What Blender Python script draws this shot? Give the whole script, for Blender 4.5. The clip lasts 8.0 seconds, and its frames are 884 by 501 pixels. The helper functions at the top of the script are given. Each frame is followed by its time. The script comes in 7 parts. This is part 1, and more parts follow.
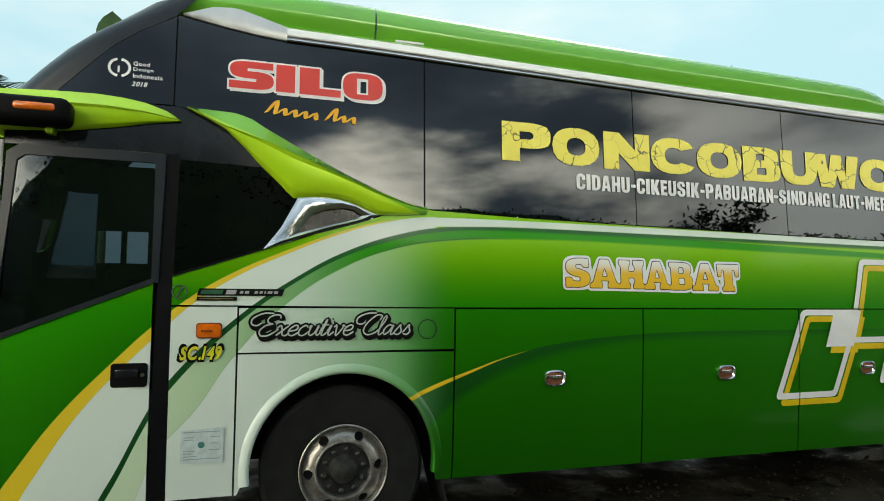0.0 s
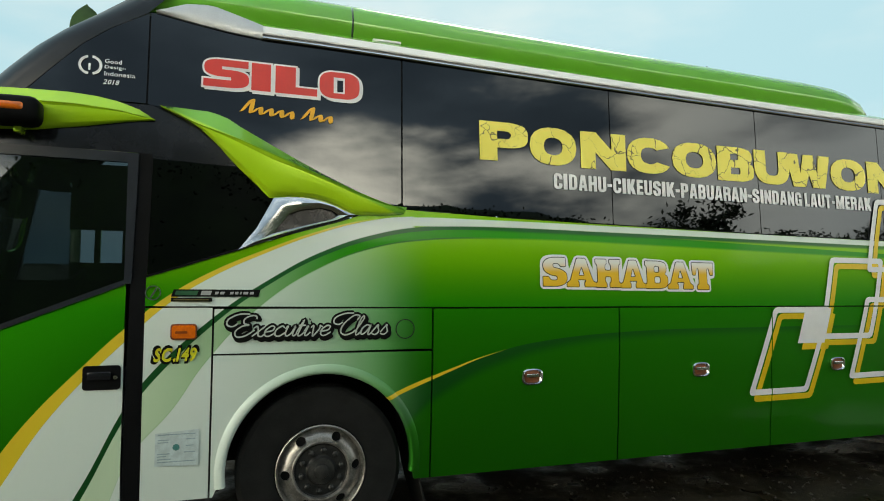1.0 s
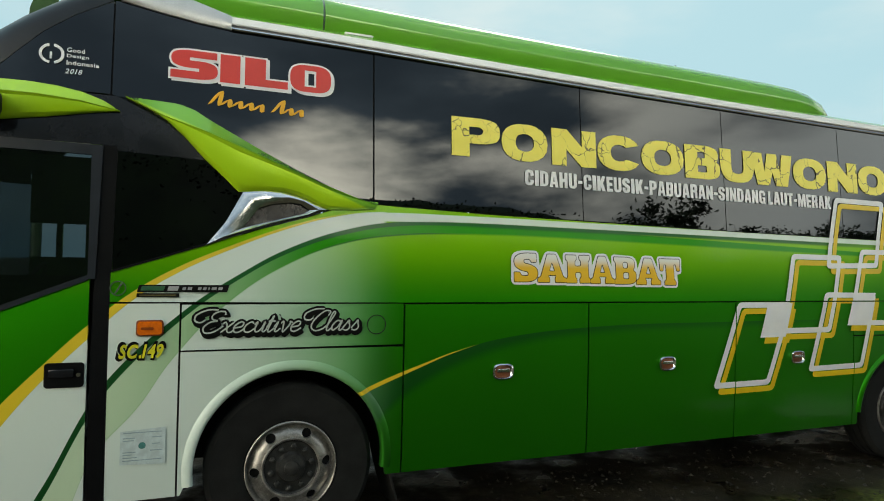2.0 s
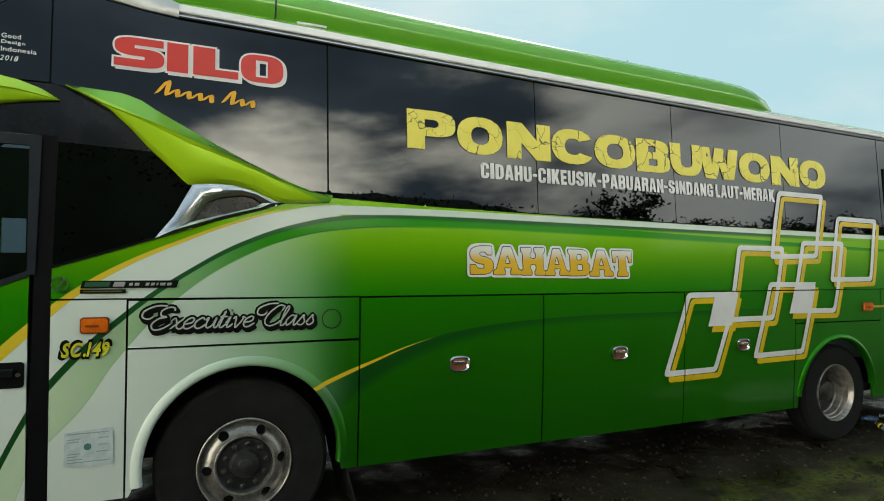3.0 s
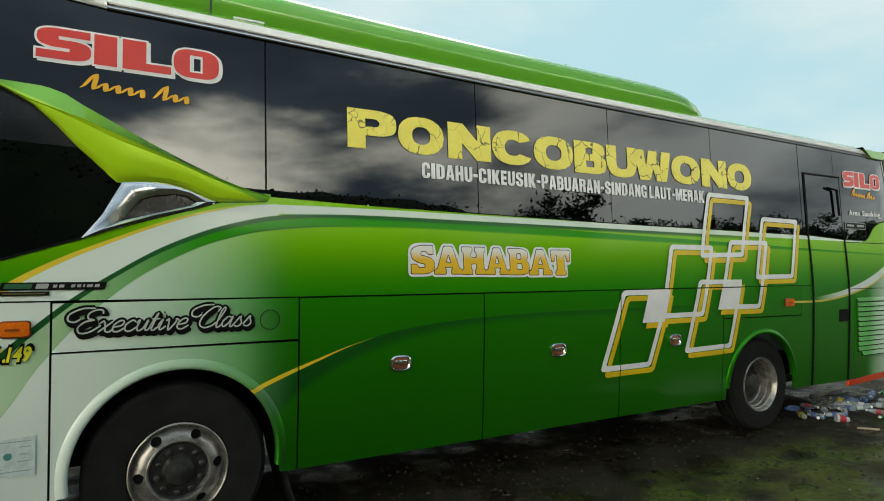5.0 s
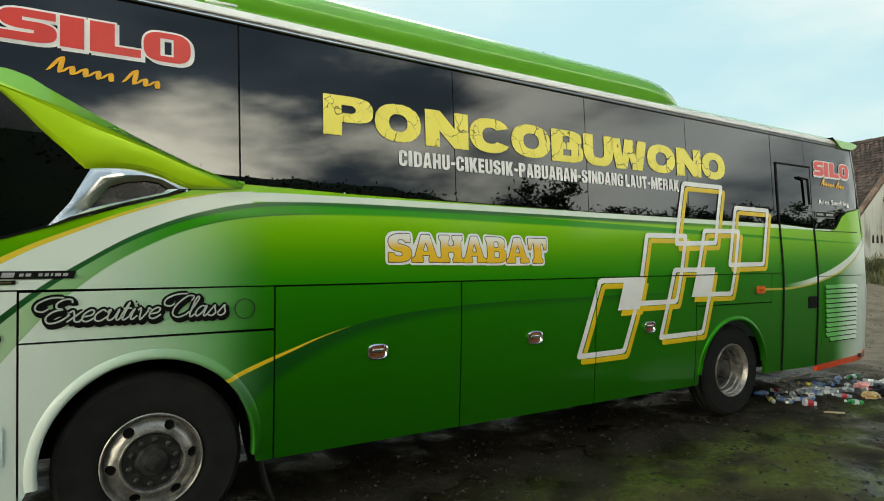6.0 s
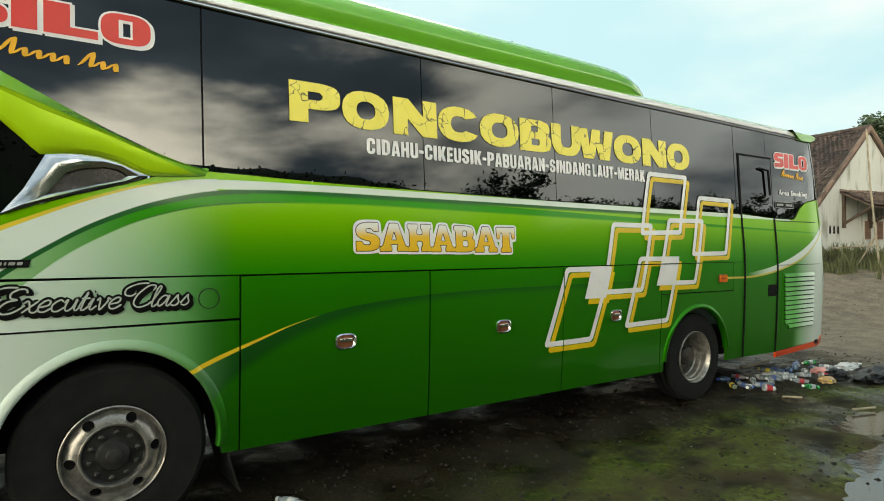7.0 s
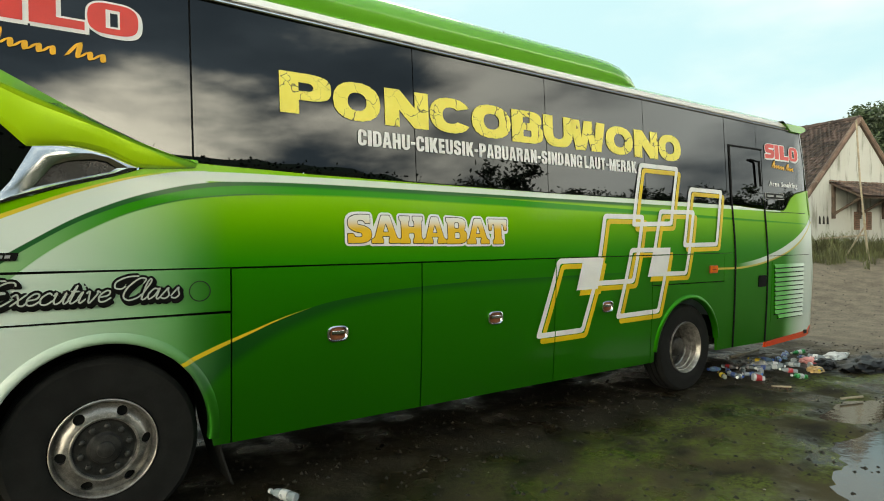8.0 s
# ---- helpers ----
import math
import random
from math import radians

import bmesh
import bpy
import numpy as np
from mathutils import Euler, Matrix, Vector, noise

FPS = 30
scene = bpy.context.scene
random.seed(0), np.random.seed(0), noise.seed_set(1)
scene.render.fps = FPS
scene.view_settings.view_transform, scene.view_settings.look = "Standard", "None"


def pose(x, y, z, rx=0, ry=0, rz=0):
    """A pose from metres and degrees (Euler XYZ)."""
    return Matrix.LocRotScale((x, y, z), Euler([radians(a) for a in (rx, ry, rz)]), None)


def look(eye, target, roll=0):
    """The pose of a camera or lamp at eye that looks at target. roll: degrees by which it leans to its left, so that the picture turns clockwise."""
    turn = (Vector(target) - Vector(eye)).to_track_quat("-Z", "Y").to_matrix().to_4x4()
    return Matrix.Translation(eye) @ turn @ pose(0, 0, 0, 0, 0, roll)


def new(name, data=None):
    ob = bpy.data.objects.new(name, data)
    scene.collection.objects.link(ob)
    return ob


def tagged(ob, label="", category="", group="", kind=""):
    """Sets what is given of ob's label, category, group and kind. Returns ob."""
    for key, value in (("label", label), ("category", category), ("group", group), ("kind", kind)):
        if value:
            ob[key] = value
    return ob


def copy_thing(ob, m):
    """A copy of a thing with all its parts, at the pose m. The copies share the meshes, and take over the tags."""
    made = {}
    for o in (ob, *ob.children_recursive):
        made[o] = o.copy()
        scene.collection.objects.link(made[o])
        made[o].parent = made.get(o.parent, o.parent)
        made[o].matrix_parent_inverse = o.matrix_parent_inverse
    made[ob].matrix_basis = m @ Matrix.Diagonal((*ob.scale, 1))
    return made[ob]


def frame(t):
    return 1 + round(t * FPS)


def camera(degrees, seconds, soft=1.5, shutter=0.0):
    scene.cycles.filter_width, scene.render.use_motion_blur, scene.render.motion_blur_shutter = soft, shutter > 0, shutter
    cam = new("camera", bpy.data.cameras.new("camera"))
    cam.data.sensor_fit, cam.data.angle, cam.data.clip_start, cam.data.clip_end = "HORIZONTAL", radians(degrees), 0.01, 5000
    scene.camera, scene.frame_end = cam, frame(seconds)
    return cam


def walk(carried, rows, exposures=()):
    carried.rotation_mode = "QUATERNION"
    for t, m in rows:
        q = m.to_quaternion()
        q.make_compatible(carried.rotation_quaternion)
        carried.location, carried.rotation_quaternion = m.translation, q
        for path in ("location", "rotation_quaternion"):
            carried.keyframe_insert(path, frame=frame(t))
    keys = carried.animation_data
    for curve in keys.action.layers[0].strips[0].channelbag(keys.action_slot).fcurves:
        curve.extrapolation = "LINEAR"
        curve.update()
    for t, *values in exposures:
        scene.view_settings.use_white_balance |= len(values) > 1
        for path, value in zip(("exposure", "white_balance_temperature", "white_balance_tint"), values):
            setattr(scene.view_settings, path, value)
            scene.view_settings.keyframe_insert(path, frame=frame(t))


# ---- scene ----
cam = camera(71.0, 8.0, 1.0)
PATH = [
    (0, (-0.574, -4.201, 1.732), (-0.003, -2.288, 1.86), 0.6),
    (0.5, (-0.564, -4.205, 1.764), (0.039, -2.301, 1.874), 0.6),
    (1, (-0.546, -4.213, 1.757), (0.081, -2.317, 1.873), 0.4),
    (1.5, (-0.552, -4.213, 1.764), (0.109, -2.329, 1.875), 0.5),
    (3, (-0.522, -4.217, 1.765), (0.313, -2.401, 1.842), 0.0),
    (3.5, (-0.515, -4.237, 1.763), (0.366, -2.444, 1.844), -0.3),
    (4, (-0.514, -4.241, 1.775), (0.39, -2.459, 1.844), -0.3),
    (4.5, (-0.499, -4.256, 1.767), (0.448, -2.497, 1.849), -0.3),
    (6, (-0.477, -4.241, 1.774), (0.572, -2.538, 1.807), -0.3),
    (6.5, (-0.468, -4.244, 1.76), (0.615, -2.562, 1.778), -0.3),
    (7, (-0.46, -4.235, 1.756), (0.67, -2.585, 1.76), -0.4),
    (7.5, (-0.456, -4.233, 1.761), (0.695, -2.598, 1.753), -0.4),
    (8, (-0.454, -4.233, 1.765), (0.696, -2.597, 1.739), -0.5),
]
walk(cam, [(t, look(eye, target, roll)) for t, eye, target, roll in PATH], [(t, stops, kelvin, 2) for t, stops, kelvin in ((0, 0.14, 6900), (1.5, -0.10, 6900), (3.5, -0.12, 6850), (4.5, -0.12, 6850), (6, 0.08, 7100), (6.5, 0.15, 7250), (8, 0.28, 7400))])

# ---- world and sun ----
SUN_EL, SUN_AZ = 48.0, 35.0
world = bpy.data.worlds.new("sky")
scene.world = world
world.use_nodes = True


class Nodes:
    """Short way to write node trees."""

    def __init__(self, tree):
        self.tree = tree
        tree.nodes.clear()

    def add(self, kind, **settings):
        node = self.tree.nodes.new("ShaderNode" + kind)
        for key, value in settings.items():
            setattr(node, key, value)
        return node

    def put(self, socket, value):
        if isinstance(value, bpy.types.NodeSocket):
            self.tree.links.new(value, socket)
        elif isinstance(value, (tuple, list)) and len(value) == 3 and socket.type == "RGBA":
            socket.default_value = (*value, 1)
        else:
            socket.default_value = value

    def math(self, op, a, b=0.0, c=0.0):
        node = self.add("Math", operation=op)
        for s, v in zip(node.inputs, (a, b, c)):
            self.put(s, v)
        return node.outputs[0]

    def step(self, value, lo, hi):
        node = self.add("MapRange", interpolation_type="SMOOTHSTEP")
        for s, v in zip(node.inputs, (value, lo, hi, 0.0, 1.0)):
            self.put(s, v)
        return node.outputs[0]

    def mix(self, f, a, b):
        node = self.add("Mix", data_type="RGBA")
        self.put(node.inputs[0], f), self.put(node.inputs[6], a), self.put(node.inputs[7], b)
        return node.outputs[2]

    def noise(self, scale, detail=4.0, rough=0.55, vector=None, stretch=None):
        node = self.add("TexNoise")
        node.inputs["Scale"].default_value, node.inputs["Detail"].default_value = scale, detail
        node.inputs["Roughness"].default_value = rough
        if vector is None:
            vector = self.add("NewGeometry").outputs["Position"]
        if stretch:
            m = self.add("Mapping")
            m.inputs["Scale"].default_value = stretch
            self.put(m.inputs[0], vector)
            vector = m.outputs[0]
        self.put(node.inputs["Vector"], vector)
        return node.outputs["Fac"]

    def bump(self, height, strength=0.3, distance=0.01):
        node = self.add("Bump")
        self.put(node.inputs["Height"], height)
        node.inputs["Strength"].default_value, node.inputs["Distance"].default_value = strength, distance
        return node.outputs[0]

    def surface(self, colour, rough=0.5, metal=0.0, coat=0.0, normal=None, spec=0.5, **more):
        b = self.add("BsdfPrincipled")
        self.put(b.inputs["Base Color"], colour), self.put(b.inputs["Roughness"], rough), self.put(b.inputs["Metallic"], metal)
        self.put(b.inputs["Coat Weight"], coat), self.put(b.inputs["Specular IOR Level"], spec)
        b.inputs["Coat Roughness"].default_value = 0.1
        for key, value in more.items():
            self.put(b.inputs[key.replace("_", " ")], value)
        if normal is not None:
            self.put(b.inputs["Normal"], normal)
        return b.outputs[0]

    def out(self, shader, kind="OutputMaterial"):
        self.put(self.add(kind).inputs["Surface"], shader)


w = Nodes(world.node_tree)
sky = w.add("TexSky", sky_type="NISHITA", sun_disc=False, sun_elevation=radians(SUN_EL), sun_rotation=radians(SUN_AZ))
sky.air_density, sky.dust_density = 1.0, 1.5
direction = w.add("TexCoord").outputs["Generated"]
# thin bright haze over the coach, storm clouds with bright gaps on the side that it faces
toward = w.add("SeparateXYZ")
w.put(toward.inputs[0], direction)
storm = w.step(toward.outputs[1], 0.3, -0.1)
facing = w.step(toward.outputs[0], 0.85, 0.1)
puffs = w.noise(2.3, 6.0, 0.5, direction, (1.0, 1.0, 2.8))
haze = w.mix(w.step(puffs, 0.35, 0.68), (5.2, 8.0, 9.5), (8.4, 9.5, 10.1))
billow = w.math("ADD", 0.5, w.math("MULTIPLY", w.math("SUBTRACT", puffs, 0.5), 2.3))
low_gap = w.math("ADD", billow, w.math("MULTIPLY", w.math("SUBTRACT", 0.33, toward.outputs[2]), 0.5))
low_gap = w.math("ADD", low_gap, w.math("MULTIPLY", w.math("SUBTRACT", w.step(toward.outputs[2], 0.38, 0.29), 0.5), 0.16))
heavy = w.mix(w.step(low_gap, 0.42, 0.88), w.mix(facing, (2.0, 2.6, 3.3), w.mix(w.step(puffs, 0.34, 0.60), (3.6, 4.7, 6.0), (7.4, 9.2, 11.2))), w.mix(facing, (24.0, 24.5, 24.5), (108.0, 99.0, 85.0)))
cloud_colour = w.mix(storm, haze, heavy)
background = w.add("Background")
w.put(background.inputs[0], w.mix(0.88, sky.outputs[0], cloud_colour))
background.inputs[1].default_value = 0.1
w.out(background.outputs[0], "OutputWorld")

sun = new("sun", bpy.data.lights.new("sun", "SUN"))
sun.data.energy, sun.data.angle, sun.data.color = 1.3, radians(25), (1.0, 0.96, 0.9)
sun.matrix_world = look((0, 0, 0), (-math.sin(radians(SUN_AZ)) * math.cos(radians(SUN_EL)), -math.cos(radians(SUN_AZ)) * math.cos(radians(SUN_EL)), -math.sin(radians(SUN_EL))))

# ---- materials ----
GREEN, WHITE = (0.022, 0.26, 0.0012), (0.60, 0.69, 0.63)
YELLOW, DEEP = (0.66, 0.49, 0.015), (0.008, 0.10, 0.018)


def material(name):
    m = bpy.data.materials.new(name)
    m.use_nodes = True
    return m, Nodes(m.node_tree)


def plain(name, colour, rough=0.5, metal=0.0, coat=0.0, vary=0.25, scale=6.0, grain=120.0, relief=0.1, depth=0.002, spec=0.5):
    """A surface with stains and grain at two scales."""
    m, n = material(name)
    big, fine = n.noise(scale, 5.0), n.noise(grain, 3.0)
    dark = tuple(c * (1 - vary) for c in colour)
    light = tuple(min(1.0, c * (1 + 0.5 * vary)) for c in colour)
    mixed = n.mix(n.step(n.math("ADD", n.math("MULTIPLY", big, 0.7), n.math("MULTIPLY", fine, 0.3)), 0.35, 0.65), dark, light)
    r = n.math("ADD", n.math("MULTIPLY", big, 0.16), rough - 0.08)
    n.out(n.surface(mixed, r, metal, coat, n.bump(fine, relief, depth), spec))
    return m


def curve_of(n, value, lo, hi, points, low=0.0, high=2.5):
    """The height of a drawn line over x."""
    node = n.add("FloatCurve")
    c = node.mapping.curves[0]
    places = [((x - lo) / (hi - lo), (z - low) / (high - low)) for x, z in points]
    c.points[0].location, c.points[1].location = places[0], places[-1]
    for p in places[1:-1]:
        c.points.new(*p)
    node.mapping.update()
    n.put(node.inputs["Value"], n.math("DIVIDE", n.math("SUBTRACT", value, lo), hi - lo))
    return n.math("ADD", n.math("MULTIPLY", node.outputs[0], high - low), low)


def livery():
    """Gloss coach paint: green, airbrushed to white at both ends, with the drawn stripes."""
    m, n = material("coach_paint")
    at = n.add("SeparateXYZ")
    n.put(at.inputs[0], n.add("NewGeometry").outputs["Position"])
    x, z = at.outputs[0], at.outputs[2]

    def below(line, soft=0.004):
        return n.step(n.math("SUBTRACT", line, z), -soft, soft)

    def both(a, b):
        return n.math("MULTIPLY", a, b)

    front = lambda pts: curve_of(n, x, -2.6, 2.2, pts)  # noqa: E731
    whole = lambda pts: curve_of(n, x, -2.6, 9.2, pts)  # noqa: E731
    y_top = front([(-2.6, 0.0), (-2.2, 0.2), (-1.93, 0.6), (-1.68, 0.96), (-1.39, 1.28), (-1.17, 1.50), (-0.93, 1.70), (-0.7, 1.84), (-0.42, 1.97), (0.02, 2.14), (0.3, 2.215), (0.55, 2.25), (1.2, 2.255), (2.2, 2.25)])
    w_top = front([(-2.6, 0.0), (-2.1, 0.1), (-1.83, 0.55), (-1.54, 1.01), (-1.17, 1.42), (-0.93, 1.65), (-0.7, 1.805), (-0.42, 1.945), (0.02, 2.125), (0.3, 2.205), (0.55, 2.245), (1.2, 2.252), (2.2, 2.245)])
    g_mid = front([(-2.6, 0.0), (-1.7, 0.05), (-1.42, 0.47), (-1.18, 0.96), (-1.11, 1.08), (-0.69, 1.52), (-0.34, 1.78), (0.02, 1.98), (0.4, 2.11), (0.7, 2.165), (1.2, 2.19), (2.2, 2.18)])
    l_mid = front([(-2.6, 0.0), (-1.5, 0.1), (-1.12, 0.74), (-0.91, 0.98), (-0.72, 1.27), (-0.41, 1.61), (-0.05, 1.86), (0.34, 2.02), (0.74, 2.09), (1.45, 2.115), (2.2, 2.11)])
    s_top = whole([(-2.6, 2.1), (0.0, 2.2), (0.6, 2.245), (1.2, 2.25), (2.2, 2.243), (5.8, 2.205), (9.2, 2.175)])
    s_low = whole([(-2.6, 2.1), (0.0, 2.2), (0.6, 2.185), (1.2, 2.20), (2.2, 2.195), (5.8, 2.16), (9.2, 2.135)])
    sw_top = whole([(-2.6, 0.0), (0.1, 0.8), (0.5, 1.005), (0.89, 1.157), (1.22, 1.268), (1.57, 1.345), (2.33, 1.41), (3.8, 1.43), (5.3, 1.43), (9.2, 1.4)])
    sw_low = whole([(-2.6, 0.0), (0.3, 0.45), (0.63, 0.83), (0.89, 1.02), (1.3, 1.2), (1.76, 1.31), (2.33, 1.37), (3.8, 1.405), (5.3, 1.42), (9.2, 1.4)])
    r_top = whole([(-2.6, 1.4), (6.9, 1.46), (7.3, 1.49), (7.78, 1.565), (8.38, 1.73), (8.8, 1.92), (9.2, 2.18)])
    r_low = whole([(-2.6, 1.4), (6.56, 1.415), (7.22, 1.42), (8.07, 1.54), (8.5, 1.67), (8.8, 1.83), (9.2, 2.1)])

    # brighter sky sheen on the upper side, put into the colour as a lime fade
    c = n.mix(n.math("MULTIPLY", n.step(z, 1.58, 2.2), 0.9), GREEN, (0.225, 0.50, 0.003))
    # luggage side swoosh
    swoosh = both(both(below(sw_top), n.math("SUBTRACT", 1.0, below(sw_low, 0.05))), n.math("MULTIPLY", n.step(x, 0.35, 0.55), n.math("SUBTRACT", 1.0, n.step(x, 4.2, 5.6))))
    c = n.mix(n.math("MULTIPLY", swoosh, 0.75), c, DEEP)
    # front: white airbrushed into green
    fade = n.step(x, -0.75, 0.80)
    c = n.mix(below(l_mid, 0.006), c, n.mix(fade, WHITE, c))
    band = both(below(g_mid), n.math("SUBTRACT", 1.0, below(l_mid, 0.012)))
    c = n.mix(band, c, n.mix(n.step(x, -1.35, 0.25), (0.50, 0.64, 0.44), GREEN))
    line = both(below(n.math("ADD", l_mid, 0.007)), n.math("SUBTRACT", 1.0, below(n.math("ADD", l_mid, -0.004))))
    c = n.mix(both(line, n.math("MULTIPLY", n.step(x, -0.2, 0.4), n.math("SUBTRACT", 0.8, n.step(x, 0.9, 1.5)))), c, DEEP)
    is_front = n.math("SUBTRACT", 1.0, n.step(x, 0.62, 0.66))
    c = n.mix(both(both(below(w_top), n.math("SUBTRACT", 1.0, below(g_mid))), is_front), c, WHITE)
    thick = n.math("ADD", 0.016, n.math("MULTIPLY", n.math("SUBTRACT", 1.0, n.step(x, -1.5, -0.2)), 0.022))
    green_line = both(below(n.math("ADD", g_mid, thick)), n.math("SUBTRACT", 1.0, below(n.math("SUBTRACT", g_mid, thick))))
    c = n.mix(both(green_line, n.math("SUBTRACT", 1.0, n.step(x, 1.0, 1.9))), c, DEEP)
    under = both(below(s_low), n.math("SUBTRACT", 1.0, below(n.math("SUBTRACT", s_low, 0.032), 0.014)))
    c = n.mix(both(under, n.math("MULTIPLY", n.step(x, 0.9, 1.6), n.math("SUBTRACT", 1.0, n.step(x, 4.5, 6.8)))), c, DEEP)
    c = n.mix(both(both(below(y_top), n.math("SUBTRACT", 1.0, below(w_top))), n.math("SUBTRACT", 1.0, n.step(x, 0.1, 0.5))), c, YELLOW)
    stripe = both(both(below(s_top), n.math("SUBTRACT", 1.0, below(s_low))), both(n.step(x, 0.6, 0.64), n.math("SUBTRACT", 1.0, n.step(x, 8.15, 8.17))))
    c = n.mix(stripe, c, WHITE)
    # thin yellow lines
    rim = n.math("MULTIPLY", n.math("SUBTRACT", 1.0, n.step(x, 0.5, 1.4)), 0.016)
    gold = both(below(n.math("ADD", sw_top, rim)), n.math("SUBTRACT", 1.0, below(n.math("SUBTRACT", sw_top, rim))))
    c = n.mix(both(gold, both(n.step(x, 0.3, 0.32), n.math("SUBTRACT", 1.0, n.step(x, 1.3, 1.36)))), c, YELLOW)
    # rear: white crescent and airbrushed corner
    c = n.mix(both(both(below(r_low), n.step(x, 8.12, 8.86)), n.math("GREATER_THAN", x, 7.5)), c, WHITE)
    c = n.mix(both(both(below(r_top), n.math("SUBTRACT", 1.0, below(r_low))), n.step(x, 6.95, 7.7)), c, WHITE)
    c = n.mix(both(both(below(n.math("ADD", r_low, 0.014)), n.math("SUBTRACT", 1.0, below(n.math("ADD", r_low, -0.010)))), both(n.step(x, 6.5, 6.56), 0.9)), c, (0.55, 0.45, 0.05))
    # soft smears in the polish; the green is a metallic paint, the white is not
    rough = n.math("ADD", 0.42, n.math("MULTIPLY", n.noise(0.8, 3.0), 0.10))
    split = n.add("SeparateColor")
    n.put(split.inputs[0], c)
    by_red = n.step(n.math("DIVIDE", split.outputs[0], n.math("ADD", split.outputs[1], 0.01)), 0.55, 0.85)
    by_blue = n.step(n.math("DIVIDE", split.outputs[2], n.math("ADD", split.outputs[1], 0.01)), 0.03, 0.40)
    pale = n.math("MAXIMUM", by_red, by_blue)
    metal = n.math("MULTIPLY", n.math("SUBTRACT", 1.0, pale), 0.92)
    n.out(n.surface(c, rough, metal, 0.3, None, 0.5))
    return m


def glossy_paint(name, colour, vary=0.08, metal=0.1):
    m, n = material(name)
    dust = n.math("MULTIPLY", n.step(n.noise(2.3, 6.0, 0.6), 0.4, 0.8), 0.10)
    c = n.mix(dust, n.mix(n.noise(5.0), tuple(v * (1 - vary) for v in colour), colour), (0.2, 0.18, 0.13))
    n.out(n.surface(c, n.math("ADD", 0.16, n.math("MULTIPLY", n.noise(4.0, 5.0), 0.12)), metal, 0.9, n.bump(n.noise(2.0, 2.0), 0.04, 0.03)))
    return m


def pane_glass(name, see, tint):
    """Tinted coach glass: dark see-through film with a mirror-like face."""
    m, n = material(name)
    clear = n.add("BsdfTransparent")
    clear.inputs[0].default_value = (*tint, 1)
    shine = n.add("BsdfGlossy")
    shine.inputs["Roughness"].default_value = 0.012
    shine.inputs["Color"].default_value = (0.9, 0.95, 1.0, 1)
    n.put(shine.inputs["Normal"], n.bump(n.noise(0.9, 2.0), 0.035, 0.05))
    fres = n.add("Fresnel")
    fres.inputs[0].default_value = see
    mixer = n.add("MixShader")
    n.put(mixer.inputs[0], fres.outputs[0]), n.put(mixer.inputs[1], clear.outputs[0]), n.put(mixer.inputs[2], shine.outputs[0])
    n.out(mixer.outputs[0])
    return m


PAINT = livery()
ROOF_GREEN = glossy_paint("roof_green_paint", (0.14, 0.43, 0.032))
WING_LIME = glossy_paint("lime_paint", (0.44, 0.74, 0.014), metal=0.3)


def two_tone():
    """Lime with a darker green along the upper flank."""
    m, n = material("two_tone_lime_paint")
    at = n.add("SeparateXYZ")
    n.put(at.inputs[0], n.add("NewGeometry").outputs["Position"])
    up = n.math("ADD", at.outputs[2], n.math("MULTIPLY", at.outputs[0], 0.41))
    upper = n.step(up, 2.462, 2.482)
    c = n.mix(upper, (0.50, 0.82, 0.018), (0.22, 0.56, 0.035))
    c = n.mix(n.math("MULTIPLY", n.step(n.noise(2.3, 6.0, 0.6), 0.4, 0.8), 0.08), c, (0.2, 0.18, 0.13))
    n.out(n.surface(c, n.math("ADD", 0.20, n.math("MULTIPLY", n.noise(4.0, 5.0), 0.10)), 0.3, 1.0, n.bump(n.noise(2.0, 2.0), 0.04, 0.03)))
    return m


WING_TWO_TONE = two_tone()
BAND_WHITE = glossy_paint("white_trim_paint", (0.85, 0.86, 0.84))
RED_PAINT = glossy_paint("red_orange_paint", (0.75, 0.07, 0.015))
GLASS = pane_glass("tinted_glass", 1.62, (0.02, 0.02, 0.02))
DOOR_GLASS = pane_glass("door_glass", 1.7, (0.25, 0.29, 0.31))
CHROME = plain("brushed_chrome", (0.72, 0.73, 0.74), 0.16, 1.0, vary=0.12, relief=0.03)
SILVER = plain("silver_paint", (0.55, 0.56, 0.56), 0.3, 0.6, 0.5, vary=0.1)
STEEL_DARK = plain("dull_rusty_steel", (0.075, 0.07, 0.065), 0.5, 0.6, vary=0.5, scale=14.0, relief=0.3)
STEEL = plain("wheel_steel", (0.34, 0.325, 0.30), 0.38, 0.75, vary=0.45, scale=14.0, relief=0.25)
HUB_DARK = plain("greasy_hub_metal", (0.035, 0.035, 0.033), 0.5, 0.4, vary=0.5, scale=20.0, relief=0.3)
RUBBER = plain("tyre_rubber", (0.009, 0.0095, 0.009), 0.8, vary=0.4, scale=9.0, relief=0.35, spec=0.22)
BLACK = plain("black_plastic", (0.004, 0.0045, 0.005), 0.55, vary=0.3, spec=0.08)
PILLAR = plain("pillar_blue_black", (0.008, 0.012, 0.018), 0.34, 0.0, 0.12, vary=0.25, relief=0.03, spec=0.3)
BLACK_GLOSS = plain("gloss_black_panel", (0.010, 0.011, 0.014), 0.15, 0.0, 0.25, vary=0.2, relief=0.02, spec=0.3)
UNDER = plain("underbody_black", (0.008, 0.008, 0.008), 0.9, vary=0.4)
CABIN = plain("cabin_grey_plastic", (0.10, 0.10, 0.11), 0.6)
CLOTH = plain("seat_cloth", (0.05, 0.05, 0.07), 0.85, vary=0.3, grain=300.0, relief=0.4)
